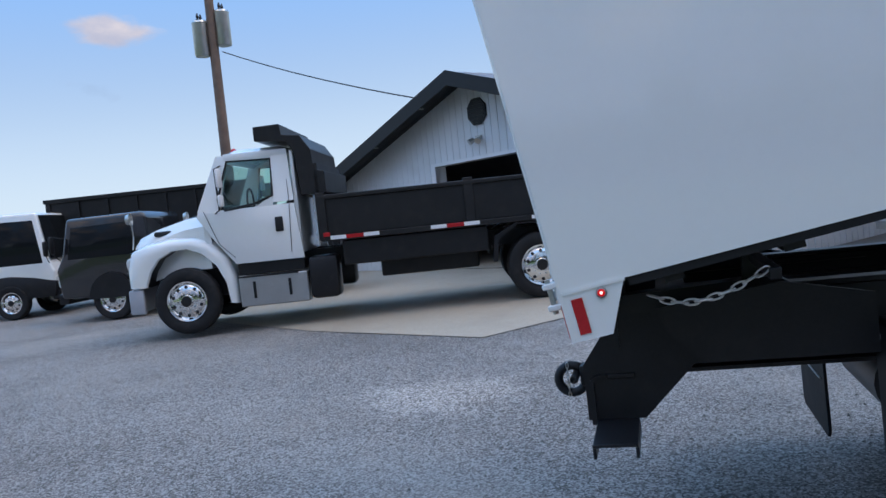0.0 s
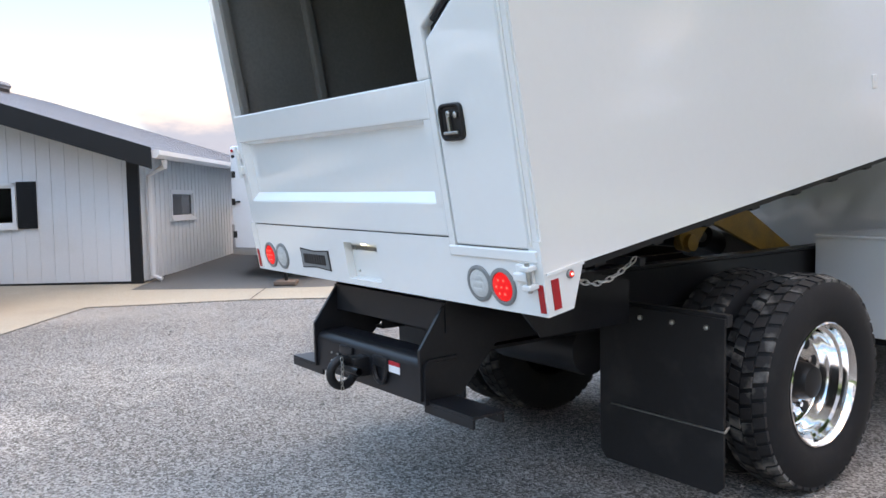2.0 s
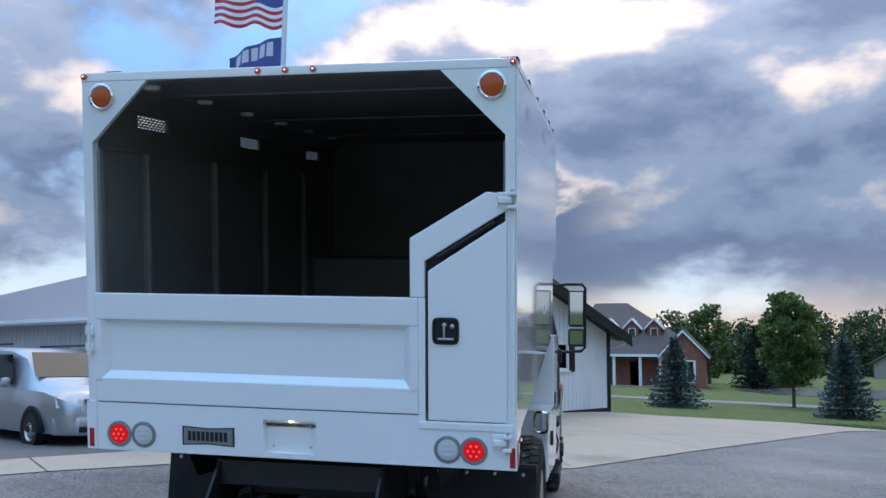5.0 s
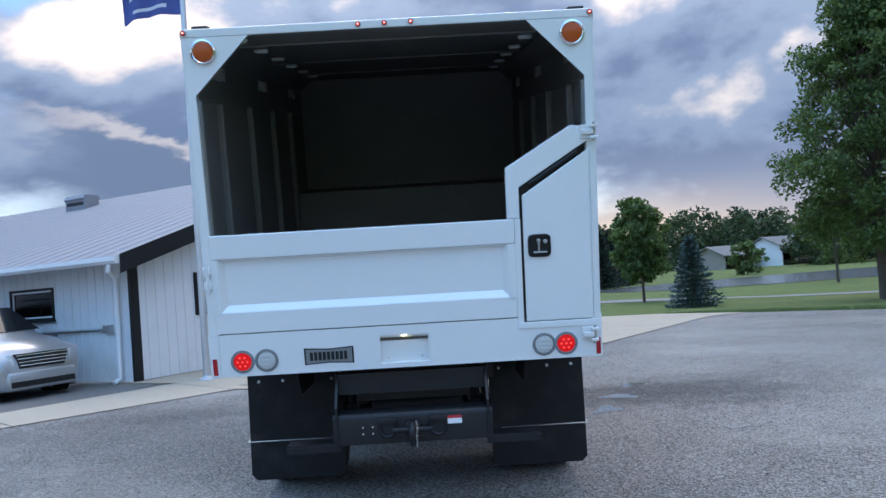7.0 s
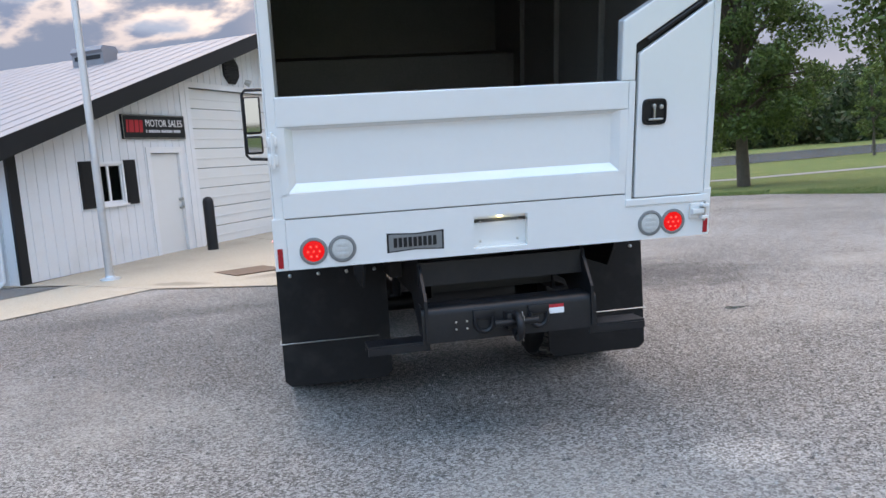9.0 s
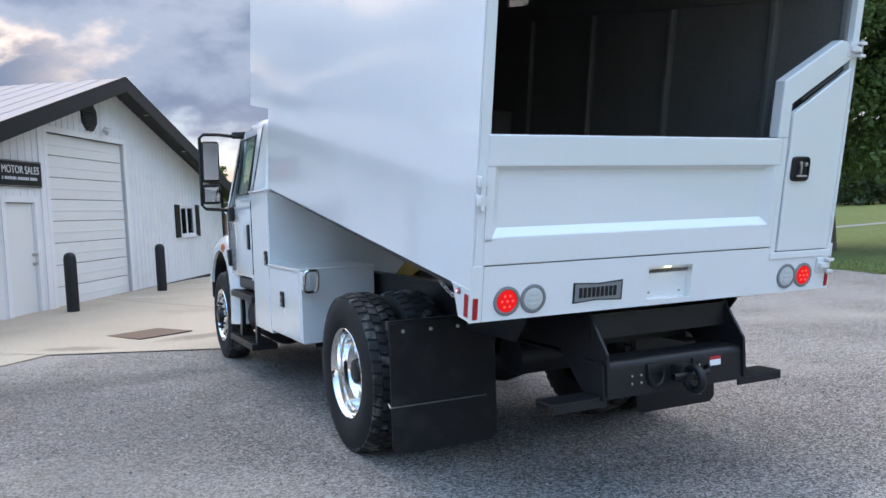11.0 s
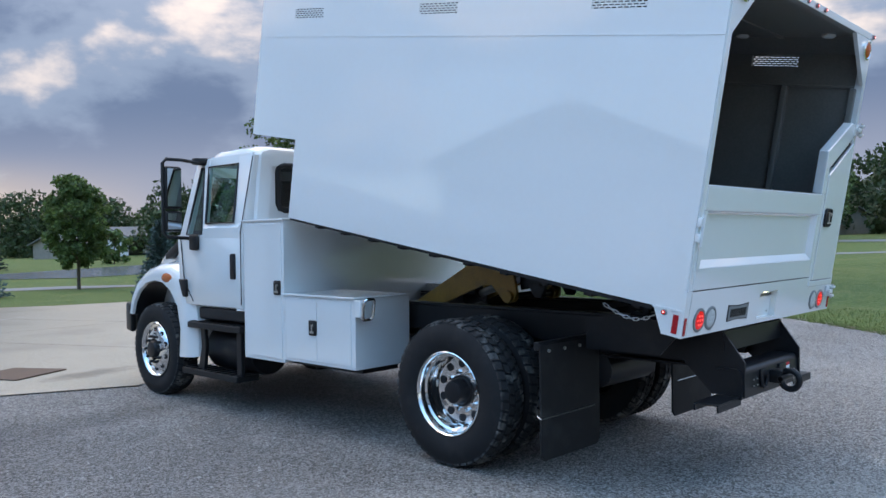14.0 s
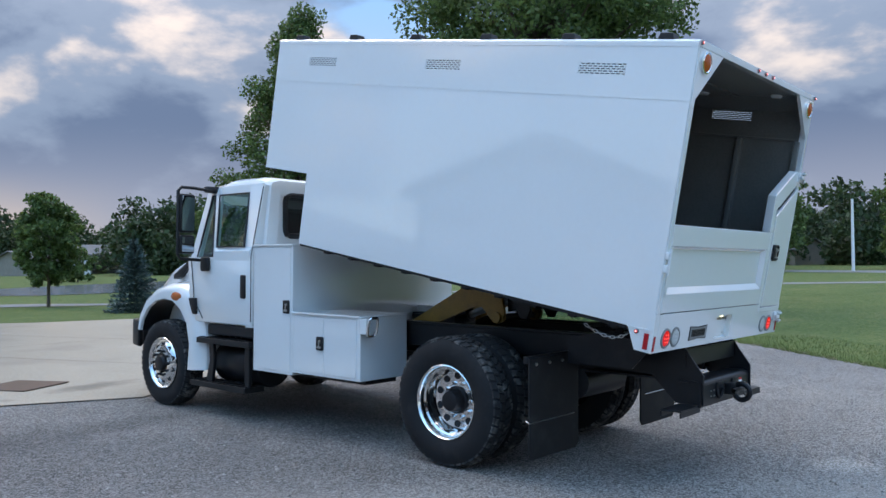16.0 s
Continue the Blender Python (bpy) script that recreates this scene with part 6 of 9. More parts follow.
def shed(name, label, m, width, length, eave, peak, holes, over=0.6, side_holes=(), ribs=0.23, front_over=0.7):
    """A long low shed: its gable faces local -y."""
    b = thing(name, label, "building", m)
    slope = (peak - eave) / (width / 2)

    def top(x):
        return eave + slope * min(x, width - x)

    bm = B()
    wall_sheet(bm, width, top, holes, 0.0, 0.12, ribs=ribs)
    part("gable_wall", bm, SIDING, b, "white ribbed metal gable wall", weld=True)
    right = Matrix.Translation((width, 0, 0)) @ pose(0, 0, 0, 0, 0, 90)
    left = Matrix.Translation((0, length, 0)) @ pose(0, 0, 0, 0, 0, -90)
    bm = B()
    wall_sheet(bm, length, lambda x: eave, side_holes[1:] if side_holes and side_holes[0] == "right" else (), 0.0, 0.12, right, ribs)
    part("side_wall", bm, SIDING, b, "white ribbed metal side wall", weld=True)
    bm = B()
    lh = [(length - h[1], length - h[0], h[2], h[3]) for h in side_holes[1:]] if side_holes and side_holes[0] == "left" else ()
    wall_sheet(bm, length, lambda x: eave, lh, 0.0, 0.12, left, ribs)
    part("side_wall", bm, SIDING, b, "white ribbed metal side wall", weld=True)
    bm = B()
    wall_sheet(bm, width, top, (), length - 0.12, length)
    part("back_wall", bm, SIDING, b, weld=True)
    bm = B()
    box(bm, 0.12, width - 0.12, 0.12, length - 0.12, -0.05, 0.02)
    part("shed_floor", bm, CONCRETE, b)
    # roof: two slabs with raised seams
    for s in (-1, 1):
        bm = B()
        cx = width / 2
        e = width / 2 + over
        z_e = peak - slope * e
        prism(bm, [(cx, peak + 0.10), (cx + s * e, z_e + 0.10), (cx + s * e, z_e + 0.02), (cx, peak + 0.02)], "y", -front_over, length + 0.3)
        roof = part("roof", bm, ROOF, b, "pale grey metal roof slope with raised seams")
        yy = -front_over + 0.05
        bm = B()
        prism(bm, [(cx, peak + 0.108), (cx + s * e, z_e + 0.108), (cx + s * e, z_e + 0.102), (cx, peak + 0.102)], "y", 0, 0.025)
        seam = part("roof_seam", bm, ROOF, roof)
        seam.matrix_basis = Matrix.Translation((0, yy, 0))
        while yy + 0.46 < length + 0.27:
            yy += 0.46
            ob = new("roof_seam", seam.data)
            ob.parent, ob.matrix_basis = roof, Matrix.Translation((0, yy, 0))
        # black bargeboard and soffit
        bm = B()
        prism(bm, [(cx, peak + 0.13), (cx + s * (e + 0.02), z_e + 0.13), (cx + s * (e + 0.02), z_e - 0.2), (cx, peak - 0.2)], "y", -front_over - 0.03, -front_over)
        part("bargeboard", bm, TRIM_BLACK, b, "black metal bargeboard")
        bm = B()
        prism(bm, [(cx, peak + 0.015), (cx + s * e, z_e + 0.015), (cx + s * e, z_e - 0.005), (cx, peak - 0.005)], "y", -front_over, 0.0)
        for k in range(3):
            yy = -front_over * (k + 0.7) / 3.4
            prism(bm, [(cx, peak - 0.006), (cx + s * e, z_e - 0.006), (cx + s * e, z_e - 0.014), (cx, peak - 0.014)], "y", yy, yy + 0.015)
        part("soffit", bm, TRIM_BLACK, b, "black soffit under the gable overhang")
        for k in range(3):
            f = 0.2 + 0.28 * k
            bm = B()
            lathe(bm, [(0.06, 0), (0.06, 0.012), (0, 0.014)], 14, Matrix.Translation((cx + s * e * f, -front_over * 0.5, peak - slope * e * f - 0.01)) @ pose(0, 0, 0, 0, 90, 0))
            part("soffit_lamp", bm, INTERIOR_LAMP, b, "small round soffit lamp")
        # gutter and fascia along the eave
        bm = B()
        xe = cx + s * e
        prism(bm, [(xe, z_e + 0.09), (xe + s * 0.13, z_e + 0.09), (xe + s * 0.13, z_e + 0.02), (xe + s * 0.08, z_e - 0.03), (xe, z_e - 0.03)], "y", -front_over + 0.02, length + 0.3)
        part("gutter", bm, TRIM_WHITE, b, "white eave gutter")
        bm = B()
        xw = 0.0 if s < 0 else width
        tube(bm, [(xe + s * 0.06, -0.28, z_e - 0.03), (xe + s * 0.06, -0.24, z_e - 0.14), (xw + s * 0.09, 0.28, z_e - 0.26), (xw + s * 0.09, 0.3, 0.12), (xw + s * 0.24, 0.28, 0.05)], 0.045, 8)
        part("downpipe", bm, TRIM_WHITE, b, "white downpipe", smooth=True)
        bm = B()
        box(bm, xw - 0.02 if s < 0 else xw - 0.16, xw + 0.16 if s < 0 else xw + 0.02, -0.03, -0.002, 0.0, top(0.14), 0.004)
        box(bm, xw + s * 0.021, xw + s * 0.03, -0.03, 0.03, 0.0, eave, 0.0)
        part("corner_trim", bm, TRIM_BLACK, b, "black corner trim")
    for x0, x1 in ((-0.02, 0.0), (width, width + 0.02)):
        bm = B()
        box(bm, x0, x1, 0.0, length, -0.3, 0.04)
        part("base_trim", bm, TRIM_BLACK, b, "dark base flashing")
    bm = B()
    box(bm, -0.03, width + 0.03, -0.02, 0.0, -0.2, 0.05)
    part("base_trim", bm, TRIM_BLACK, b, "dark base flashing")
    return b


def roof_vent(parent, x, y, z, w, slope_sign=1):
    bm = B()
    prism(bm, [(x - w, z - 0.1), (x + w, z - 0.1), (x + w, z + w), (x + w * 1.25, z + w * 1.25), (x + w * 0.9, z + w * 1.7), (x - w * 0.9, z + w * 1.7), (x - w * 1.25, z + w * 1.25), (x - w, z + w)], "y", y - w * 1.8, y + w * 1.8, 0.01)
    v = part("roof_vent", bm, ROOF, parent, "boxy metal roof vent")
    bm = B()
    box(bm, x - w * 1.02, x + w * 1.02, y - w * 1.5, y + w * 1.5, z + w * 0.45, z + w * 0.85)
    part("vent_slot", bm, DARK, v)


def build_sheds():
    # shed with the dark open doorway, behind the dump truck
    wa = 13.48
    ka = (0.5771, 0.8167)
    ma = frame_of(-10.347 - wa * ka[0], 1.772 - wa * ka[1], *ka, 0.2)
    holes = [(wa - 8.31, wa - 4.95, 0.0, 2.50), (wa - 2.755, wa - 1.973, 0.965, 1.686)]
    a = shed("truck_shed", "white ribbed metal shed with a dark open doorway", ma, wa, 11.3, 2.186, 4.342, holes, over=0.478, side_holes=("right", (1.566, 2.924, 1.012, 1.557)))
    window_unit(a, wa - 2.755, wa - 1.973, 0.965, 1.686, Matrix())
    window_unit(a, 1.566, 2.924, 1.012, 1.557, Matrix.Translation((wa, 0, 0)) @ pose(0, 0, 0, 0, 0, 90), shutters=False, panes=1)
    octagon_vent(a, wa - 6.618, 3.55, 0.32, Matrix())
    bm = B()
    for x0, x1, z0, z1 in ((wa - 8.446, wa - 8.31, 0, 2.574), (wa - 4.95, wa - 4.839, 0, 2.574), (wa - 8.31, wa - 4.95, 2.5, 2.574)):
        box(bm, x0, x1, -0.03, 0.3, z0, z1)
    part("door_frame", bm, TRIM_WHITE, a, "white frame of the open doorway")
    bm = B()
    for s in (-1, 1):
        lathe(bm, [(0.0, 0), (0.05, 0.01), (0.075, 0.14), (0.0, 0.13)], 12, Matrix.Translation((wa - 6.65 + s * 0.09, -0.08, 2.95)) @ pose(0, 0, 0, 0, 30, -90 + s * 25))
    box(bm, wa - 6.72, wa - 6.55, -0.06, 0.0, 2.92, 3.02)
    part("flood_lamp", bm, STEEL, a, "twin flood lamp on the gable", smooth=True)
    roof_vent(a, wa / 2 + 1.0, 1.2, 4.0, 0.2)
    roof_vent(a, wa / 2 + 1.0, 6.5, 4.0, 0.2)
    # shed with the sign, ahead of the truck
    wc = 15.05
    mc = frame_of(-5.5, 9.654, 0.4743, 0.8803, 0.119)
    door = (3.47, 4.42, 0.0, 2.08)
    gar = (4.98, 8.26, 0.0, 3.45)
    w1 = (1.86, 2.66, 1.15, 1.95)
    w2 = (11.44, 12.54, 1.213, 2.063)
    c = shed("office_shed", "white ribbed metal shed with a tall garage door", mc, wc, 19.0, 2.378, 4.738, [door, gar, w1, w2], over=0.588, side_holes=("left", (2.15, 3.5, 1.25, 1.88)), front_over=0.5)
    window_unit(c, *w1, Matrix())
    window_unit(c, *w2, Matrix())
    left = Matrix.Translation((0, 19.0, 0)) @ pose(0, 0, 0, 0, 0, -90)
    window_unit(c, 19.0 - 3.5, 19.0 - 2.15, 1.25, 1.88, left, shutters=False, panes=1, dark_frame=True)
    octagon_vent(c, 6.719, 3.927, 0.33, Matrix())
    garage_door(c, gar[0], gar[1], gar[3], Matrix())
    bm = B()
    box(bm, door[0] + 0.03, door[1] - 0.03, 0.03, 0.08, 0.02, 2.07, 0.006)
    d = part("door", bm, DOOR_WHITE, c, "plain white steel door")
    for z, name in ((0.95, "door_knob"), (1.12, "door_lock")):
        bm = B()
        lathe(bm, [(0.03, 0), (0.028, 0.05), (0.036, 0.06), (0.03, 0.085), (0, 0.09)], 14, Matrix.Translation((door[1] - 0.1, 0.03, z)) @ pose(0, 0, 0, 0, 0, -90))
        part(name, bm, STEEL, d, smooth=True)
    bm = B()
    for x0, x1, z0, z1 in ((door[0] - 0.1, door[0] + 0.02, 0, 2.2), (door[1] - 0.02, door[1] + 0.1, 0, 2.2), (door[0], door[1], 2.08, 2.2)):
        box(bm, x0, x1, -0.03, 0.1, z0, z1)
    part("door_frame", bm, TRIM_WHITE, c, "white door frame")
    bm = B()
    box(bm, 4.66, 4.83, -0.03, 0.0, 0.0, 3.9)
    part("corner_board", bm, TRIM_WHITE, c)
    bm = B()
    lathe(bm, [(0.0, 0), (0.06, 0.01), (0.085, 0.15), (0.0, 0.14)], 12, Matrix.Translation((7.15, -0.1, 3.7)) @ pose(0, 0, 0, 0, 30, -60))
    part("flood_lamp", bm, STEEL, c, "flood lamp under the gable", smooth=True)
    roof_vent(c, wc / 2 - 1.2, 3.4, 4.4, 0.25)
    roof_vent(c, wc / 2 - 1.2, 9.4, 4.4, 0.25)
    bm = B()
    tube(bm, [(-0.05, 0.55, 1.02), (-0.05, 4.4, 1.02)], 0.03, 8)
    box(bm, -0.1, 0.0, 0.5, 0.7, 0.95, 1.1, 0.01)
    part("conduit", bm, STEEL, c, "grey conduit with a junction box")
    # sign
    sign = thing("shop_sign", "black sign board with white and red lettering on the gable wall", "sign", mc @ Matrix.Translation((2.74, -0.05, 2.36)) @ Matrix.Diagonal((1.05, 1, 1.07, 1)))
    bm = B()
    box(bm, 0, 1.84, 0, 0.045, 0, 0.44, 0.006)
    part("board", bm, TRIM_BLACK, sign)
    bm = B()
    for x0, x1, z0, z1 in ((0.01, 1.83, 0.01, 0.02), (0.01, 1.83, 0.42, 0.43), (0.01, 0.02, 0.01, 0.43), (1.82, 1.83, 0.01, 0.43)):
        box(bm, x0, x1, -0.006, 0.0, z0, z1)
    part("border", bm, STEEL, sign)
    bm = B()
    for k, wd in enumerate((0.05, 0.13, 0.11, 0.09)):
        x0 = 0.09 + sum((0.05, 0.13, 0.11, 0.09)[:k]) + 0.025 * k
        prism(bm, [(x0, 0.12), (x0 + wd, 0.12), (x0 + wd + 0.02, 0.34), (x0 + 0.02, 0.34)], "y", -0.006, 0.0)
    part("emblem", bm, SIGN_RED, sign, "red slanted emblem bars")
    cu = bpy.data.curves.new("lettering", "FONT")
    cu.body, cu.size, cu.extrude = "MOTOR SALES", 0.185, 0.003
    cu.space_character = 1.0
    tmp = bpy.data.objects.new("lettering", cu)
    scene.collection.objects.link(tmp)
    bpy.context.view_layer.update()
    me = bpy.data.meshes.new_from_object(tmp.evaluated_get(bpy.context.evaluated_depsgraph_get()))
    bpy.data.objects.remove(tmp)
    width = max(v.co.x for v in me.vertices)
    for v in me.vertices:
        v.co = Vector((0.63 + v.co.x * 1.12 / width, -0.004 - v.co.z, 0.225 + v.co.y))
    me.materials.append(TRIM_WHITE)
    tx = new("lettering", me)
    tx.parent = sign
    bm = B()
    for k in range(14):
        box(bm, 0.64 + k * 0.075, 0.64 + k * 0.075 + (0.06 if k % 5 else 0.03), -0.005, 0.0, 0.115, 0.165)
    part("small_print", bm, FLAG_WHITE, sign)
    # two-storey shed at the back
    wb = 7.75
    mb = frame_of(-20.3, 8.6, 0.55, 0.835, 0.38)
    gar = (2.35, 5.1, 0.0, 3.6)
    w1, w2, w3 = (1.0, 1.75, 3.05, 3.45), (5.95, 6.75, 2.85, 3.45), (5.95, 6.75, 1.15, 1.8)
    b = shed("workshop", "tall white workshop with a pale garage door and black-edged roof", mb, wb, 16.0, 4.15, 5.75, [gar, w1, w2, w3], over=0.5)
    for w in (w1, w2, w3):
        window_unit(b, *w, Matrix())
    octagon_vent(b, wb / 2 + 0.1, 5.05, 0.33, Matrix())
    garage_door(b, gar[0], gar[1], gar[3], Matrix())
    bm = B()
    prism(bm, [(6.1, 0.95), (8.4, 1.5), (8.4, 1.58), (6.1, 1.03)], "y", -2.2, -0.05)
    box(bm, 6.1, 6.2, -2.2, -2.1, 0, 0.95)
    box(bm, 6.3, 6.4, -2.2, -2.1, 0, 1.0)
    part("lean_to", bm, TRIM_WHITE, b, "white sloping lean-to roof on posts")
    bm = B()
    tube(bm, [(wb + 0.5, -0.3, 0), (wb + 0.5, -0.3, 3.9)], 0.02, 8)
    tube(bm, [(wb + 0.25, -0.3, 3.75), (wb + 0.75, -0.3, 3.75)], 0.012, 6)
    tube(bm, [(wb + 0.3, -0.3, 3.4), (wb + 0.7, -0.3, 3.4)], 0.012, 6)
    part("aerial", bm, STEEL, b, "thin aerial mast")
    # low wing behind the van
    mw = frame_of(-17.5, 17.0, 0.884, -0.468, 0.3)
    wing = thing("low_wing", "low white shed wing with a grey metal roof", "building", mw)
    bm = B()
    wall_sheet(bm, 9.0, lambda x: 2.1, (), 0, 0.12, ribs=0.23)
    part("wing_wall", bm, SIDING, wing, weld=True)
    bm = B()
    prism(bm, [(-0.6, 2.0), (5.5, 4.0), (5.5, 4.08), (-0.6, 2.08)], "x", -0.3, 9.3)
    prism(bm, [(5.5, 4.0), (11.5, 2.0), (11.5, 2.08), (5.5, 4.08)], "x", -0.3, 9.3)
    roof = part("wing_roof", bm, ROOF, wing, "grey metal roof slope", weld=True)
    bm = B()
    prism(bm, [(-0.6, 2.082), (5.5, 4.082), (5.5, 4.095), (-0.6, 2.095)], "x", -0.25, -0.22)
    seam = part("roof_seam", bm, ROOF, roof)
    for k in range(1, 20):
        ob = new("roof_seam", seam.data)
        ob.parent, ob.matrix_basis = roof, Matrix.Translation((k * 0.47, 0, 0))
    # bollards, drain and flag pole
    first = None
    for x, y in ((-2.87, 13.04), (-0.96, 16.49)):
        bm = B()
        lathe(bm, [(0.11, 0), (0.11, 0.98), (0.09, 1.05), (0.05, 1.08), (0, 1.09)], 20, pose(0, 0, 0, 0, -90, 0))
        ob = part("bollard", bm, TRIM_BLACK, None, smooth=True)
        ob.matrix_basis = Matrix.Translation((x, y, height(x, y) + 0.026))
        tagged(ob, "black round-topped steel bollard by the garage door", "bollard", "bollards at the garage door")
    bm = B()
    lathe(bm, [(0.11, 0), (0.11, 0.98), (0.09, 1.05), (0.05, 1.08), (0, 1.09)], 20, pose(0, 0, 0, 0, -90, 0))
    ob = part("bollard", bm, TRIM_BLACK, None, smooth=True)
    ob.matrix_basis = mb @ Matrix.Translation((5.4, -0.6, -0.06))
    tagged(ob, "black steel bollard beside the workshop door", "bollard")
    bm = B()
    box(bm, -0.42, 0.42, -0.42, 0.42, 0, 0.012, 0.004)
    ob = part("drain_cover", bm, mat("rusty_iron", (0.13, 0.085, 0.06), 0.7, 0.3, vary=0.3, fine=60, bump=0.002), None)
    ob.matrix_basis = Matrix.Translation((-1.92, 8.9, height(-1.92, 8.9) + 0.026)) @ pose(0, 0, 0, 0, 0.5, 28)
    tagged(ob, "square rusty iron drain cover set in the concrete", "drain cover")
    bm = B()
    lathe(bm, [(0.33, 0), (0.33, 0.008), (0, 0.012)], 28, pose(0, 0, 0, 0, -90, 0))
    ob = part("manhole_cover", bm, DARK, None)
    ob.matrix_basis = Matrix.Translation((-9.6, 6.2, height(-9.6, 6.2) + 0.018))
    tagged(ob, "round dark manhole cover in the asphalt", "manhole cover")
    pole = thing("flag_pole", "tall white flag pole with a blue flag", "flag pole", Matrix.Translation((-4.1, 9.29, height(-4.1, 9.29) + 0.02)))
    bm = B()
    tube(bm, [(0, 0, 0), (0, 0, 8.6)], [0.065, 0.045], 16)
    lathe(bm, [(0.16, 0), (0.15, 0.03), (0.08, 0.05), (0.07, 0.08)], 20, pose(0, 0, 0, 0, -90, 0))
    part("pole", bm, POLE_PAINT, pole, "satin grey-white pole", smooth=True)
    bm = B()
    nx, nz = 26, 12
    vs = [[bm.verts.new((-0.05 - 1.08 * i / nx, 0.06 * math.sin(i * 0.55 + j * 0.12) * (i / nx) ** 0.6 + 0.12 * i / nx, 6.49 + 0.85 * j / nz - 0.30 * (i / nx) ** 2 + 0.22 * (i / nx) * (1 - j / nz))) for j in range(nz + 1)] for i in range(nx + 1)]
    for i in range(nx):
        for j in range(nz):
            f = bm.faces.new((vs[i][j], vs[i + 1][j], vs[i + 1][j + 1], vs[i][j + 1]))
            bar = (4 <= i <= 22 and 7 <= j <= 10 and i % 4 != 3) or (6 <= i <= 20 and 2 <= j <= 2)
            f.material_index = 1 if bar else 0
    part("flag", bm, (FLAG_BLUE, FLAG_WHITE), pole, "blue flag with pale bars, blowing", smooth=True)
    bm = B()
    nz = 13
    vs = [[bm.verts.new((-0.05 - 1.5 * i / nx, 0.09 * math.sin(i * 0.5 + j * 0.1 + 1.0) * (i / nx) ** 0.6 + 0.16 * i / nx, 7.52 + 0.92 * j / nz + 0.24 * i / nx - 0.05 * math.sin(i * 0.45))) for j in range(nz + 1)] for i in range(nx + 1)]
    for i in range(nx):
        for j in range(nz):
            f = bm.faces.new((vs[i][j], vs[i + 1][j], vs[i + 1][j + 1], vs[i][j + 1]))
            f.material_index = 2 if (i < 10 and j > 5) else (0 if j % 2 == 0 else 1)
    part("flag", bm, (SIGN_RED, TRIM_WHITE, FLAG_BLUE), pole, "red and white striped flag, blowing", smooth=True)


build_sheds()


# ---- other vehicles ----
def road_wheel(parent, x, y, z, side, r=0.5, w=0.27, rim=0.29, material=None, label="black tyre on a bright rim"):
    bm = B()
    m = disc_x(x, y, z, side)
    tyre(bm, m, r, w, rim)
    t = part("wheel", bm, RUBBER, parent, label, smooth=True)
    bm = B()
    k = rim / 0.292
    lathe(bm, [(p * k, a * w / 0.275) for p, a in ((0.292, -0.10), (0.292, 0.115), (0.302, 0.125), (0.28, 0.12), (0.25, 0.08), (0.225, 0.095), (0.17, 0.11), (0.1, 0.115), (0.09, 0.15), (0, 0.155))], 36, m)
    part("rim", bm, material or CHROME, t, "polished rim", smooth=True)
    g = w / 0.275
    h = 0.026 * k
    ring_parts("hand_hole", t, m, 0.212 * k, 0.102 * g, 10, [(h, -0.02), (h, 0.002), (h * 0.75, 0.003), (0, -0.003)], 10, DARK, 0.5)
    ring_parts("wheel_nut", t, m, 0.135 * k, 0.11 * g, 10, [(0.014, 0), (0.014, 0.015), (0.011, 0.025), (0, 0.025)], 6, STEEL)
    bm = B()
    lathe(bm, [(0.085 * k, 0.10 * g), (0.08 * k, 0.165 * g), (0, 0.17 * g)], 20, m)
    part("hub", bm, BLACK_TRIM, t, smooth=True)


def cab_glass(parent, quads, name="side_window", label="tinted window", material=None):
    for q in quads:
        bm = B()
        bm.faces.new([bm.verts.new(p) for p in q])
        g = part(name, bm, material or GLASS, parent, label)
        g.visible_shadow = False


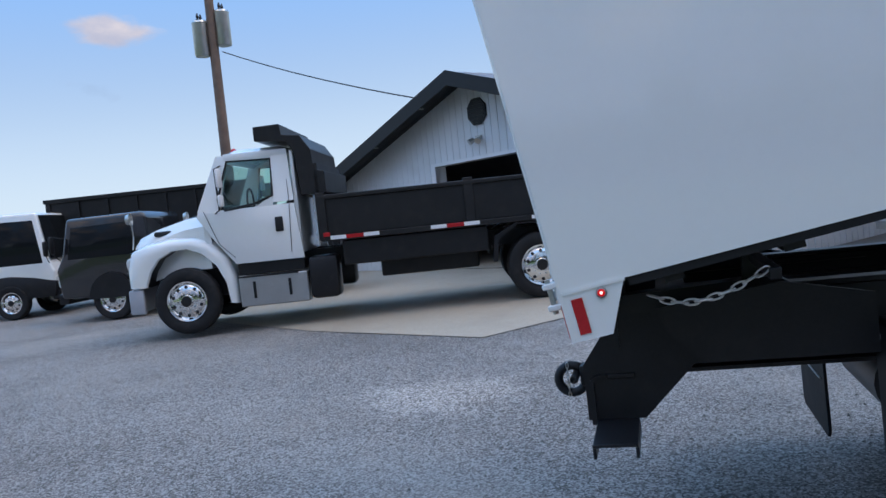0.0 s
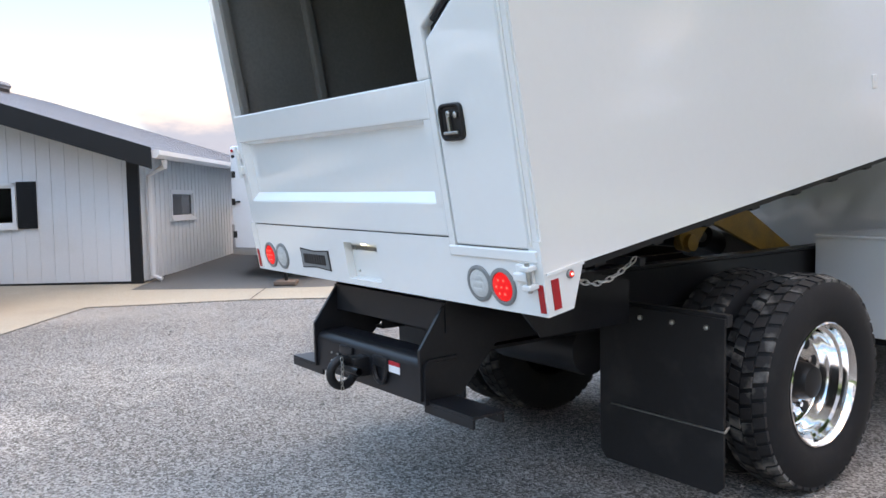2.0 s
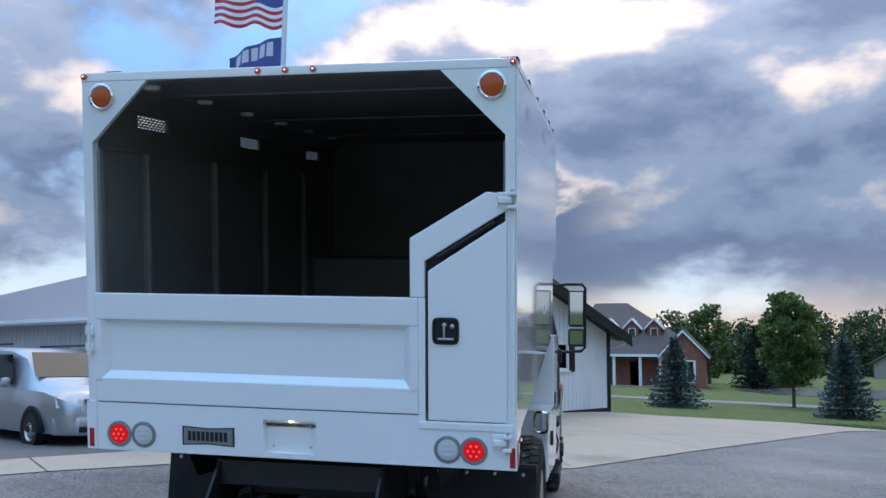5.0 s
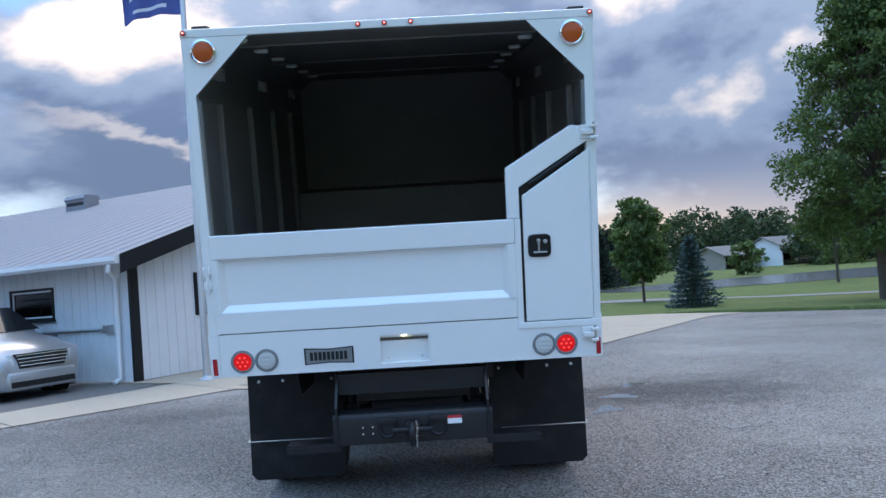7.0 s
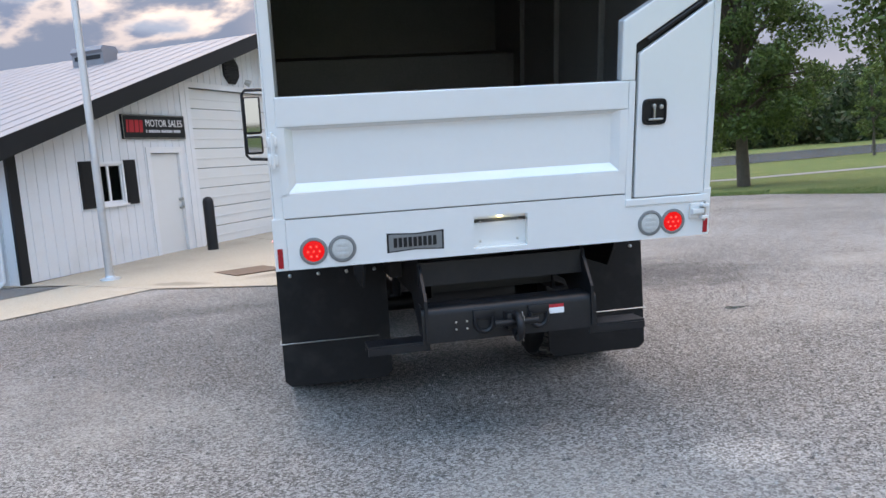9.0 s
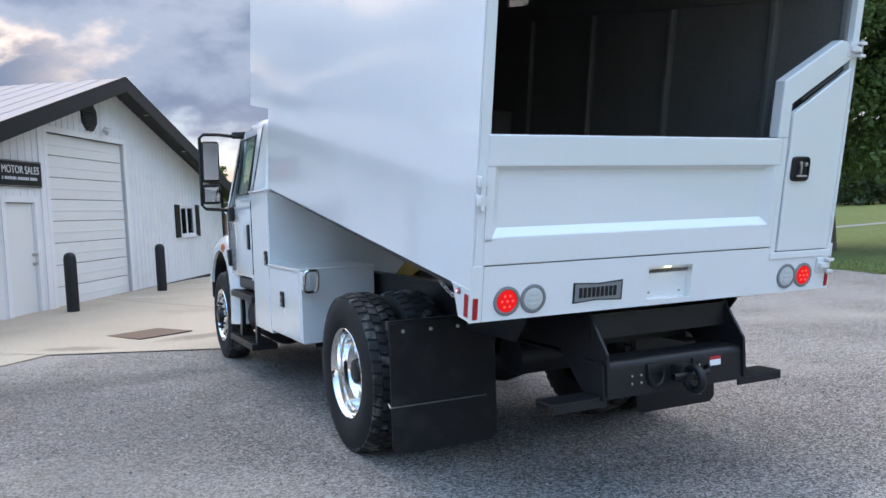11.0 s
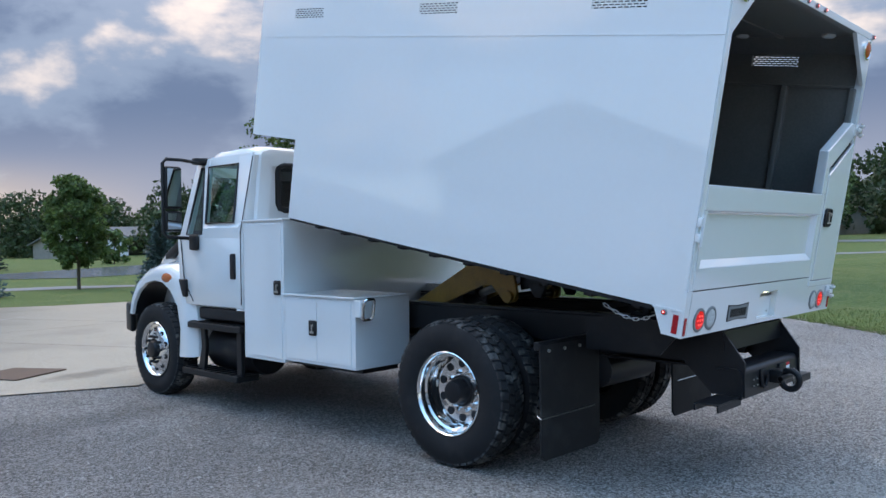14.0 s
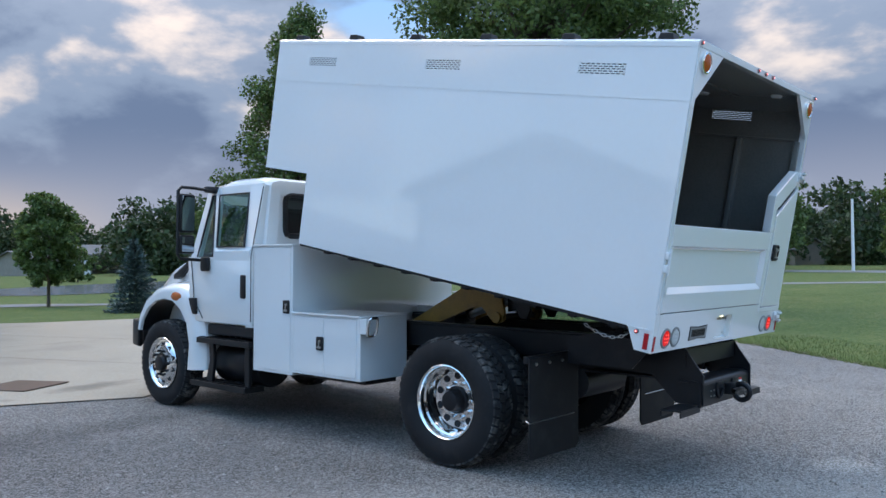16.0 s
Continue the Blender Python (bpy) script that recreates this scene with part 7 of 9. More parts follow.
def dump_truck():
    t = thing("dump_truck", "white-cab dump truck with a low black dump bed", "truck", pose(-9.42, -1.87, 0.145, 0, 0, 195.07) @ pose(0, 0, 0, 0, -1.0, 0))
    for s in (-1, 1):
        road_wheel(t, s * 1.08, 0, 0.51, s)
        road_wheel(t, s * 0.78, 0, 0.51, s, material=BLACK)
        road_wheel(t, s * 1.06, 5.3, 0.505, s)
    # bed
    bm = B()
    box(bm, -1.2, 1.2, -1.0, 3.2, 1.2, 1.26)
    bed = part("dump_bed", bm, DUMP_BLACK, t, "black steel dump bed")
    for s in (-1, 1):
        bm = B()
        prism(bm, [(-1.0, 1.26), (3.2, 1.26), (3.2, 1.80), (-1.0, 1.80)], "x", s * 1.2 - 0.03, s * 1.2 + 0.03, 0.01)
        wall = part("bed_side", bm, DUMP_BLACK, bed)
        for y in (-1.02, 0.9, 3.08):
            bm = B()
            box(bm, s * 1.235 - 0.03, s * 1.235 + 0.03, y, y + 0.14, 1.2, 1.90, 0.008)
            part("stake", bm, DUMP_BLACK, wall)
        for z0, z1 in ((1.8, 1.86), (1.18, 1.26)):
            bm = B()
            box(bm, s * 1.22 - 0.048, s * 1.22 + 0.048, -0.99, 3.19, z0, z1, 0.01)
            part("rail", bm, DUMP_BLACK, wall)
    for y0, y1, z1, nm in ((-1.06, -1.0, 2.0, "tail_gate"), (3.15, 3.22, 2.35, "head_board")):
        bm = B()
        box(bm, -1.2, 1.2, y0, y1, 1.2, z1, 0.01)
        part(nm, bm, DUMP_BLACK, bed)
    bm = B()
    prism(bm, [(3.05, 1.9), (3.05, 2.22), (3.2, 2.26), (3.22, 2.56), (3.36, 2.78), (3.62, 2.81), (3.64, 2.97), (4.03, 2.96), (4.03, 2.75), (3.55, 2.7), (3.46, 2.5), (3.42, 1.9)], "x", -1.2, 1.2, 0.012)
    part("cab_shield", bm, DUMP_BLACK, t, "black stepped cab shield")
    bm = B()
    box(bm, -1.24, -1.18, -0.9, -0.8, 1.0, 2.05, 0.01)
    box(bm, -1.2, 1.2, -1.12, -1.06, 1.3, 1.4, 0.01)
    box(bm, -1.22, -1.12, -1.15, -1.02, 1.85, 2.05, 0.01)
    part("gate_gear", bm, BLACK, t)
    for y in (2.69, 1.21, -0.27):
        for y0, y1, mt in ((-0.36, -0.13, TRIM_WHITE), (-0.13, 0.13, RED), (0.13, 0.36, TRIM_WHITE)):
            bm = B()
            box(bm, -1.279, -1.272, y + y0, y + y1, 1.2, 1.255)
            part("reflector_tape", bm, mt, bed, "red and white reflector tape")
    for y, z, mt in ((-1.0, 1.9, RED), (-0.95, 1.32, RED), (3.1, 1.28, RED), (-0.98, 1.55, mat("orange_lens", (0.55, 0.13, 0.03), 0.25))):
        bm = B()
        box(bm, -1.29, -1.27, y - 0.05, y + 0.05, z - 0.03, z + 0.03, 0.008)
        part("marker_lamp", bm, mt, bed)
    # chassis
    bm = B()
    box(bm, -0.8, 0.8, 0.9, 2.4, 0.55, 0.8, 0.03)
    under = part("gearbox", bm, BLACK, t, "black chassis gear")
    for s in (-1, 1):
        for nm, b in (("frame_rail", (s * 0.42 - 0.04, s * 0.42 + 0.04, -1.0, 6.0, 0.82, 1.06, 0)), ("side_box", (s * 0.9 - 0.3, s * 0.9 + 0.3, 0.75, 2.9, 0.80, 1.17, 0.02)), ("tank", (s * 0.98 - 0.22, s * 0.98 + 0.2, 3.0, 3.44, 0.35, 0.98, 0.07)), ("mud_flap", (s * 0.98 - 0.28, s * 0.98 + 0.28, -0.83, -0.81, 0.25, 1.1, 0)), ("cab_sill", (s * 1.0 - 0.12, s * 1.0 + 0.12, 3.5, 4.5, 0.81, 0.97, 0.01))):
            bm = B()
            box(bm, *b)
            part(nm, bm, BLACK, t, smooth=nm == "tank")
        bm = B()
        prism(bm, [(-0.62, 0.62), (-0.6, 0.95), (-0.3, 1.14), (0.3, 1.14), (0.6, 0.95), (0.64, 0.62), (0.7, 0.62), (0.66, 1.0), (0.34, 1.17), (-0.34, 1.17), (-0.66, 1.0), (-0.68, 0.62)], "x", s * 1.0 - 0.22, s * 1.0 + 0.2)
        part("wheel_guard", bm, BLACK, t)
    bm = B()
    lathe(bm, [(0.07, -1), (0.2, 0), (0.07, 1)], 16, pose(0, 0, 0.51))
    part("rear_axle", bm, BLACK, t)
    # cab
    bm = B()
    rings = [[(-w, y, z - 0.08), (-w * 0.9, y, z), (w * 0.9, y, z), (w, y, z - 0.08)] for y, z, w in ((3.55, 2.6, 1.02), (3.7, 2.67, 1.05), (4.4, 2.67, 1.05), (4.62, 2.58, 1.02))]
    loft(bm, rings)
    box(bm, -1.1, 1.1, 3.5, 3.56, 1.05, 2.58, 0.02)
    shell = part("cab", bm, WHITE, t, "white truck cab", smooth=True)
    bm = B()
    box(bm, -1.1, 1.1, 4.85, 4.95, 1.05, 1.84)
    part("cowl", bm, WHITE, shell)
    for s in (-1, 1):
        bm = B()
        prism(bm, [(3.48, 0.98), (4.5, 0.98), (4.75, 1.3), (5.02, 1.72), (4.98, 1.80), (3.55, 1.80)], "x", s * 1.14 - 0.03, s * 1.14 + 0.03, 0.01)
        loft(bm, [[(s * 1.17, 3.55, 1.84), (s * 1.17, 3.86, 1.84), (s * 1.08, 3.86, 1.84), (s * 1.08, 3.55, 1.84)], [(s * 1.06, 3.6, 2.6), (s * 1.06, 3.84, 2.6), (s * 0.98, 3.84, 2.6), (s * 0.98, 3.6, 2.6)]])
        loft(bm, [[(s * 1.17, 4.66, 1.79), (s * 1.17, 5.0, 1.79), (s * 1.1, 5.0, 1.79), (s * 1.1, 4.66, 1.79)], [(s * 1.06, 4.5, 2.6), (s * 1.06, 4.66, 2.6), (s * 0.98, 4.66, 2.6), (s * 0.98, 4.5, 2.6)]])
        box(bm, s * 1.02 - 0.05, s * 1.02 + 0.05, 3.6, 4.55, 2.5, 2.62, 0.01)
        prism(bm, [(3.86, 1.79), (4.15, 1.79), (3.86, 1.93)], "x", s * 1.15 - 0.02, s * 1.15 + 0.02)
        part("cab_side", bm, WHITE, shell, "white cab door and pillars", smooth=True)
    for s in (-1, 1):
        cab_glass(shell, [[(s * 1.15, 3.87, 1.93), (s * 1.16, 4.15, 1.84), (s * 1.16, 4.58, 1.80), (s * 1.15, 4.66, 1.95), (s * 1.045, 4.50, 2.50), (s * 1.045, 3.86, 2.48)]])
        bm = B()
        tube(bm, [(s * 1.16, 3.86, 1.94), (s * 1.17, 4.15, 1.84), (s * 1.17, 4.58, 1.79), (s * 1.16, 4.67, 1.95), (s * 1.055, 4.51, 2.51), (s * 1.055, 3.85, 2.49)], 0.02, 6, closed=True)
        tube(bm, [(s * 1.175, 3.66, 1.08), (s * 1.175, 3.62, 1.85), (s * 1.06, 3.64, 2.5)], 0.005, 4)
        tube(bm, [(s * 1.175, 4.5, 1.08), (s * 1.175, 4.72, 1.3), (s * 1.175, 4.9, 1.8)], 0.005, 4)
        part("window_seal", bm, BLACK_TRIM, shell)
        bm = B()
        box(bm, s * 1.175 - 0.02, s * 1.175 + 0.015, 3.74, 3.86, 1.4, 1.62, 0.04)
        part("door_handle", bm, BLACK_TRIM, shell, "black door handle", smooth=True)
        bm = B()
        tube(bm, [(s * 1.1, 4.6, 2.45), (s * 1.35, 4.62, 2.4), (s * 1.38, 4.6, 1.8), (s * 1.12, 4.75, 1.75)], 0.014, 6)
        arm = part("mirror", bm, BLACK_TRIM, t, "black mirror arm with bright heads")
        bm = B()
        box(bm, s * 1.36 - 0.09, s * 1.36 + 0.09, 4.54, 4.6, 2.12, 2.4, 0.03)
        box(bm, s * 1.36 - 0.08, s * 1.36 + 0.08, 4.54, 4.6, 1.84, 2.02, 0.03)
        part("mirror_head", bm, TRIM_WHITE, arm, smooth=True)
        bm = B()
        prism(bm, [(3.47, 0.78), (4.5, 0.80), (4.5, 0.33), (3.47, 0.33)], "x", s * 1.05 - 0.12, s * 1.05 + 0.12, 0.02)
        st = part("side_step", bm, GREY_STEP, t, "bright tread-plate side steps")
        for y0, y1, z0, z1 in ((3.6, 4.5, 0.765, 0.79), (3.72, 3.76, 0.45, 0.7), (4.25, 4.29, 0.45, 0.7)):
            bm = B()
            box(bm, s * 1.165 - 0.02, s * 1.165 + 0.012, y0, y1, z0, z1)
            part("step_slot", bm, BLACK, st)
    cab_glass(shell, [[(-1.1, 4.98, 1.80), (1.1, 4.98, 1.80), (0.98, 4.67, 2.5), (-0.98, 4.67, 2.5)]], "windscreen", "tinted windscreen")
    bm = B()
    for s in (-1, 1):
        box(bm, s * 0.5 - 0.25, s * 0.5 + 0.25, 3.62, 3.75, 1.4, 2.2, 0.05)
    tube(bm, [(-0.5 + 0.2 * math.cos(a), 4.35, 1.9 + 0.2 * math.sin(a)) for a in np.linspace(0, math.tau, 21)[:-1]], 0.016, 6, closed=True)
    box(bm, -1.05, 1.05, 4.5, 4.85, 1.5, 1.85, 0.04)
    part("cab_inside", bm, BLACK_TRIM, shell, "dark seats and steering wheel")
    # hood and fenders
    bm = B()
    rings = []
    for y, w, z, b in ((4.9, 1.06, 1.80, 0.95), (5.3, 0.95, 1.76, 0.95), (5.8, 0.84, 1.64, 0.85), (6.06, 0.8, 1.54, 0.75), (6.17, 0.76, 1.42, 0.72), (6.2, 0.74, 1.2, 0.72)):
        rings.append([(-w, y, b), (-w, y, z - 0.2), (-w * 0.85, y, z - 0.04), (-w * 0.5, y, z), (w * 0.5, y, z), (w * 0.85, y, z - 0.04), (w, y, z - 0.2), (w, y, b)])
    loft(bm, rings)
    hood = part("hood", bm, WHITE, t, "white sloping hood", smooth=True)
    for s in (-1, 1):
        bm = B()
        arch = [(4.66, 0.42), (4.70, 0.72), (4.82, 0.98), (5.02, 1.18), (5.24, 1.27), (5.46, 1.26), (5.66, 1.16), (5.80, 0.98), (5.87, 0.80), (5.88, 0.76)]
        outer = [(4.54, 0.40), (4.55, 0.8), (4.64, 1.12), (4.84, 1.34), (5.12, 1.43), (5.5, 1.44), (5.85, 1.39), (6.10, 1.30), (6.17, 1.05), (6.17, 0.77)]
        wheel_fender(bm, s, arch, outer, 1.14, 0.66, 0.05)
        part("fender", bm, (WHITE, BLACK), hood, "white rounded fender", smooth=True)
        bm = B()
        prism(bm, [(5.3 + 0.6 * math.cos(a), 0.56 + 0.62 * math.sin(a)) for a in np.linspace(-0.1, math.pi + 0.1, 17)], "x", s * 0.68 - 0.01, s * 0.68 + 0.01)
        part("wheel_well", bm, DARK, hood)
        bm = B()
        box(bm, s * 0.92 - 0.14, s * 0.92 + 0.17, 5.96, 6.21, 1.03, 1.23, 0.07)
        part("headlamp", bm, CLEAR, hood, "clear wrap-round headlamp", smooth=True)
        bm = B()
        box(bm, s * 0.82 - 0.04, s * 0.82 + 0.1, 5.35, 5.8, 1.5, 1.58, 0.03)
        part("hood_vent", bm, BLACK_TRIM, hood)
        bm = B()
        tube(bm, [(s * 0.95, 6.1, 1.35), (s * 1.25, 5.95, 1.55), (s * 1.28, 5.95, 1.75)], 0.01, 6)
        lathe(bm, [(0.09, 0), (0.07, 0.06), (0, 0.08)], 16, pose(s * 1.28, 5.95, 1.8, 0, 0, 90))
        part("hood_mirror", bm, STEEL, hood, "round bright hood mirror", smooth=True)
    bm = B()
    prism(bm, [(-1.15, 5.95), (-1.08, 6.2), (-0.5, 6.32), (0.5, 6.32), (1.08, 6.2), (1.15, 5.95), (1.05, 5.95), (0.98, 6.1), (-0.98, 6.1), (-1.05, 5.95)], "z", 0.37, 0.74, 0.03)
    part("bumper", bm, mat("grey_bumper_paint", (0.36, 0.37, 0.40), 0.45, vary=0.08), t, "grey steel bumper", smooth=True)
    bm = B()
    box(bm, -0.5, 0.5, 6.15, 6.24, 0.8, 1.3, 0.03)
    part("grille", bm, STEEL, hood)
    bm = B()
    lathe(bm, [(0.05, 0), (0.04, 0.06), (0, 0.08)], 12, pose(-0.6, 4.5, 2.66, 0, -90, 0))
    part("roof_lamp", bm, SIGN_RED, shell, "red roof lamp")


def cabover(name, label, m, paint, bed_h=2.55, cab_h=2.15):
    t = thing(name, label, "truck", m)
    bm = B()
    side = [(-0.85, 0.5), (1.05, 0.5), (1.12, 1.1), (0.98, 1.35), (0.8, cab_h - 0.02), (-0.75, cab_h), (-0.85, cab_h - 0.1)]
    prism(bm, side, "x", -1.02, 1.02, 0.06, segments=3)
    shell = part("cab", bm, paint, t, "forward-control cab", smooth=True)
    if paint is WHITE:
        bm = B()
        prism(bm, [(-0.84, 0.49), (1.06, 0.49), (1.14, 0.85), (0.6, 0.98), (0.0, 1.06), (-0.84, 1.0)], "x", -1.035, 1.035, 0.02)
        part("lower_skirt", bm, BLACK, shell, "black lower cab skirt", smooth=True)
    for s in (-1, 1):
        bm = B()
        prism(bm, [(-0.55, 1.3), (0.86, 1.3), (0.72, cab_h - 0.2), (-0.5, cab_h - 0.17)], "x", s * 1.0 - 0.03, s * 1.0 + 0.026, 0.02)
        part("side_window", bm, DARK_PANE, shell, "dark side window", smooth=True)
        bm = B()
        prism(bm, [(0.46 * math.cos(a), 0.46 + 0.52 * math.sin(a)) for a in np.linspace(0, math.pi, 13)], "x", s * 1.0 - 0.1, s * 1.0 + 0.03)
        part("wheel_arch", bm, BLACK, shell)
        road_wheel(t, s * 0.95, 0.0, 0.42, s, 0.42, 0.24, 0.25)
        road_wheel(t, s * 0.95, -3.4, 0.42, s, 0.42, 0.24, 0.25)
        bm = B()
        tube(bm, [(s * 1.0, 0.9, 1.75), (s * 1.22, 1.05, 1.8), (s * 1.22, 1.05, 1.45), (s * 1.0, 1.0, 1.3)], 0.012, 6)
        box(bm, s * 1.22 - 0.09, s * 1.22 + 0.09, 1.02, 1.08, 1.45, 1.8, 0.03)
        part("mirror", bm, BLACK_TRIM, t, smooth=True)
        bm = B()
        box(bm, s * 0.8 - 0.15, s * 0.8 + 0.15, 1.02, 1.14, 0.75, 0.95, 0.04)
        part("headlamp", bm, CLEAR, shell)
    bm = B()
    prism(bm, [(1.0, 1.42), (1.03, 1.4), (0.85, cab_h - 0.1), (0.82, cab_h - 0.08)], "x", -0.92, 0.92)
    part("windscreen", bm, DARK_PANE, shell, "dark windscreen")
    bm = B()
    for s in (-1, 1):
        box(bm, s * 0.4 - 0.04, s * 0.4 + 0.04, -4.6, 0.5, 0.55, 0.75)
    box(bm, -0.95, 0.95, 0.95, 1.16, 0.4, 0.62, 0.03)
    part("chassis", bm, BLACK, t)
    bm = B()
    for s in (-1, 1):
        box(bm, s * 1.1 - 0.04, s * 1.1 + 0.04, -4.7, -1.05, 0.95, bed_h, 0.01)
        for k in range(6):
            box(bm, s * 1.14 - 0.04, s * 1.14 + 0.04, -4.6 + k * 0.7, -4.5 + k * 0.7, 0.95, bed_h - 0.02)
    box(bm, -1.1, 1.1, -1.1, -1.02, 0.95, bed_h, 0.01)
    box(bm, -1.1, 1.1, -4.74, -4.66, 0.95, bed_h, 0.01)
    box(bm, -1.1, 1.1, -4.7, -1.05, 0.9, 0.98)
    part("bed", bm, DUMP_BLACK, t, "black steel bed with upright stakes")


def van():
    th = 241.4
    t = thing("minivan", "silver minivan parked before the office shed", "car", pose(-9.85, 10.15, height(-9.3, 9.9) + 0.012, 0, 0, th) @ Matrix.Scale(0.945, 4))
    bm = B()
    sec = []
    # half-sections from tail to nose: y, belt width, roof z, roof width, sill z, belt z
    for y, wb, zr, wr, zs, zb in ((-1.02, 0.86, 1.0, 0.78, 0.42, 0.95), (-0.98, 0.93, 1.55, 0.68, 0.32, 1.02), (-0.75, 0.97, 1.72, 0.74, 0.26, 1.04), (0.5, 0.99, 1.76, 0.78, 0.25, 1.03), (1.6, 0.99, 1.74, 0.77, 0.25, 1.0), (2.2, 0.99, 1.6, 0.74, 0.25, 0.99), (2.75, 0.98, 1.22, 0.8, 0.25, 1.0), (3.4, 0.95, 1.09, 0.78, 0.26, 0.97), (3.82, 0.88, 0.99, 0.72, 0.28, 0.88), (3.96, 0.78, 0.92, 0.62, 0.30, 0.82), (4.04, 0.66, 0.80, 0.5, 0.34, 0.7)):
        sec.append([(-wb * 0.94, y, zs), (-wb, y, (zs + zb) / 2), (-wb * 0.985, y, zb), (-wr, y, zr - 0.06), (-wr * 0.8, y, zr), (wr * 0.8, y, zr), (wr, y, zr - 0.06), (wb * 0.985, y, zb), (wb, y, (zs + zb) / 2), (wb * 0.94, y, zs)])
    loft(bm, sec)
    body = part("body", bm, SILVER, t, "silver painted body", smooth=True)
    for s in (-1, 1):
        for y0, y1, y2, y3 in ((-0.78, 0.28, -0.66, 0.26), (0.34, 1.22, 0.32, 1.2), (1.28, 2.3, 1.26, 1.85)):
            bm = B()
            bm.faces.new([bm.verts.new(p) for p in ((s * 1.0, y0, 1.08), (s * 1.0, y1, 1.08), (s * 0.86, y3, 1.62), (s * 0.86, y2, 1.62))])
            part("side_window", bm, DARK_PANE, body, "dark side window")
        for y in (0.0, 3.07):
            bm = B()
            prism(bm, [(y + 0.38 * math.cos(a), 0.33 + 0.4 * math.sin(a)) for a in np.linspace(-0.1, math.pi + 0.1, 15)], "x", s * 0.94 - 0.08, s * 0.94 + 0.052)
            part("wheel_arch", bm, BLACK, body)
            road_wheel(t, s * 0.89, y, 0.33, s, 0.33, 0.22, 0.21, STEEL, "car tyre on an alloy rim")
        bm = B()
        box(bm, s * 1.08 - 0.1, s * 1.08 + 0.08, 2.05, 2.18, 1.02, 1.2, 0.05)
        part("door_mirror", bm, SILVER, t, smooth=True)
        bm = B()
        tube(bm, [(s * 0.72, -0.6, 1.8), (s * 0.74, 1.5, 1.82)], 0.02, 6)
        part("roof_rail", bm, BLACK_TRIM, body)
        bm = B()
        loft(bm, [[(s * 0.54, 4.02, 0.85), (s * 0.53, 4.06, 0.67), (s * 0.53, 3.9, 0.67), (s * 0.54, 3.85, 0.85)], [(s * 0.88, 3.72, 0.93), (s * 0.9, 3.82, 0.72), (s * 0.78, 3.7, 0.72), (s * 0.78, 3.6, 0.93)]])
        part("headlamp", bm, CLEAR, body, "clear headlamp", smooth=True)
    bm = B()
    bm.faces.new([bm.verts.new(p) for p in ((-0.84, 2.80, 1.225), (0.84, 2.80, 1.225), (0.66, 2.16, 1.67), (-0.66, 2.16, 1.67))])
    part("windscreen", bm, DARK_PANE, body, "dark windscreen")
    bm = B()
    prism(bm, [(-0.50, 0.86), (0.50, 0.86), (0.42, 0.61), (-0.42, 0.61)], "y", 3.9, 4.06)
    g = part("grille", bm, BLACK_TRIM, body, "dark grille with bright bars")
    bm = B()
    for k in range(4):
        box(bm, -0.485 + 0.018 * k, 0.485 - 0.018 * k, 4.055, 4.078, 0.822 - k * 0.058, 0.84 - k * 0.058, 0.004)
    part("grille_bars", bm, CHROME, g)
    bm = B()
    prism(bm, [(-0.92, 3.7), (-0.62, 4.08), (0.62, 4.08), (0.92, 3.7), (0.8, 3.6), (-0.8, 3.6)], "z", 0.24, 0.56, 0.05)
    part("bumper", bm, SILVER, body, smooth=True)
    bm = B()
    box(bm, -0.6, 0.6, 3.98, 4.088, 0.30, 0.40, 0.01)
    part("air_dam", bm, BLACK_TRIM, body)


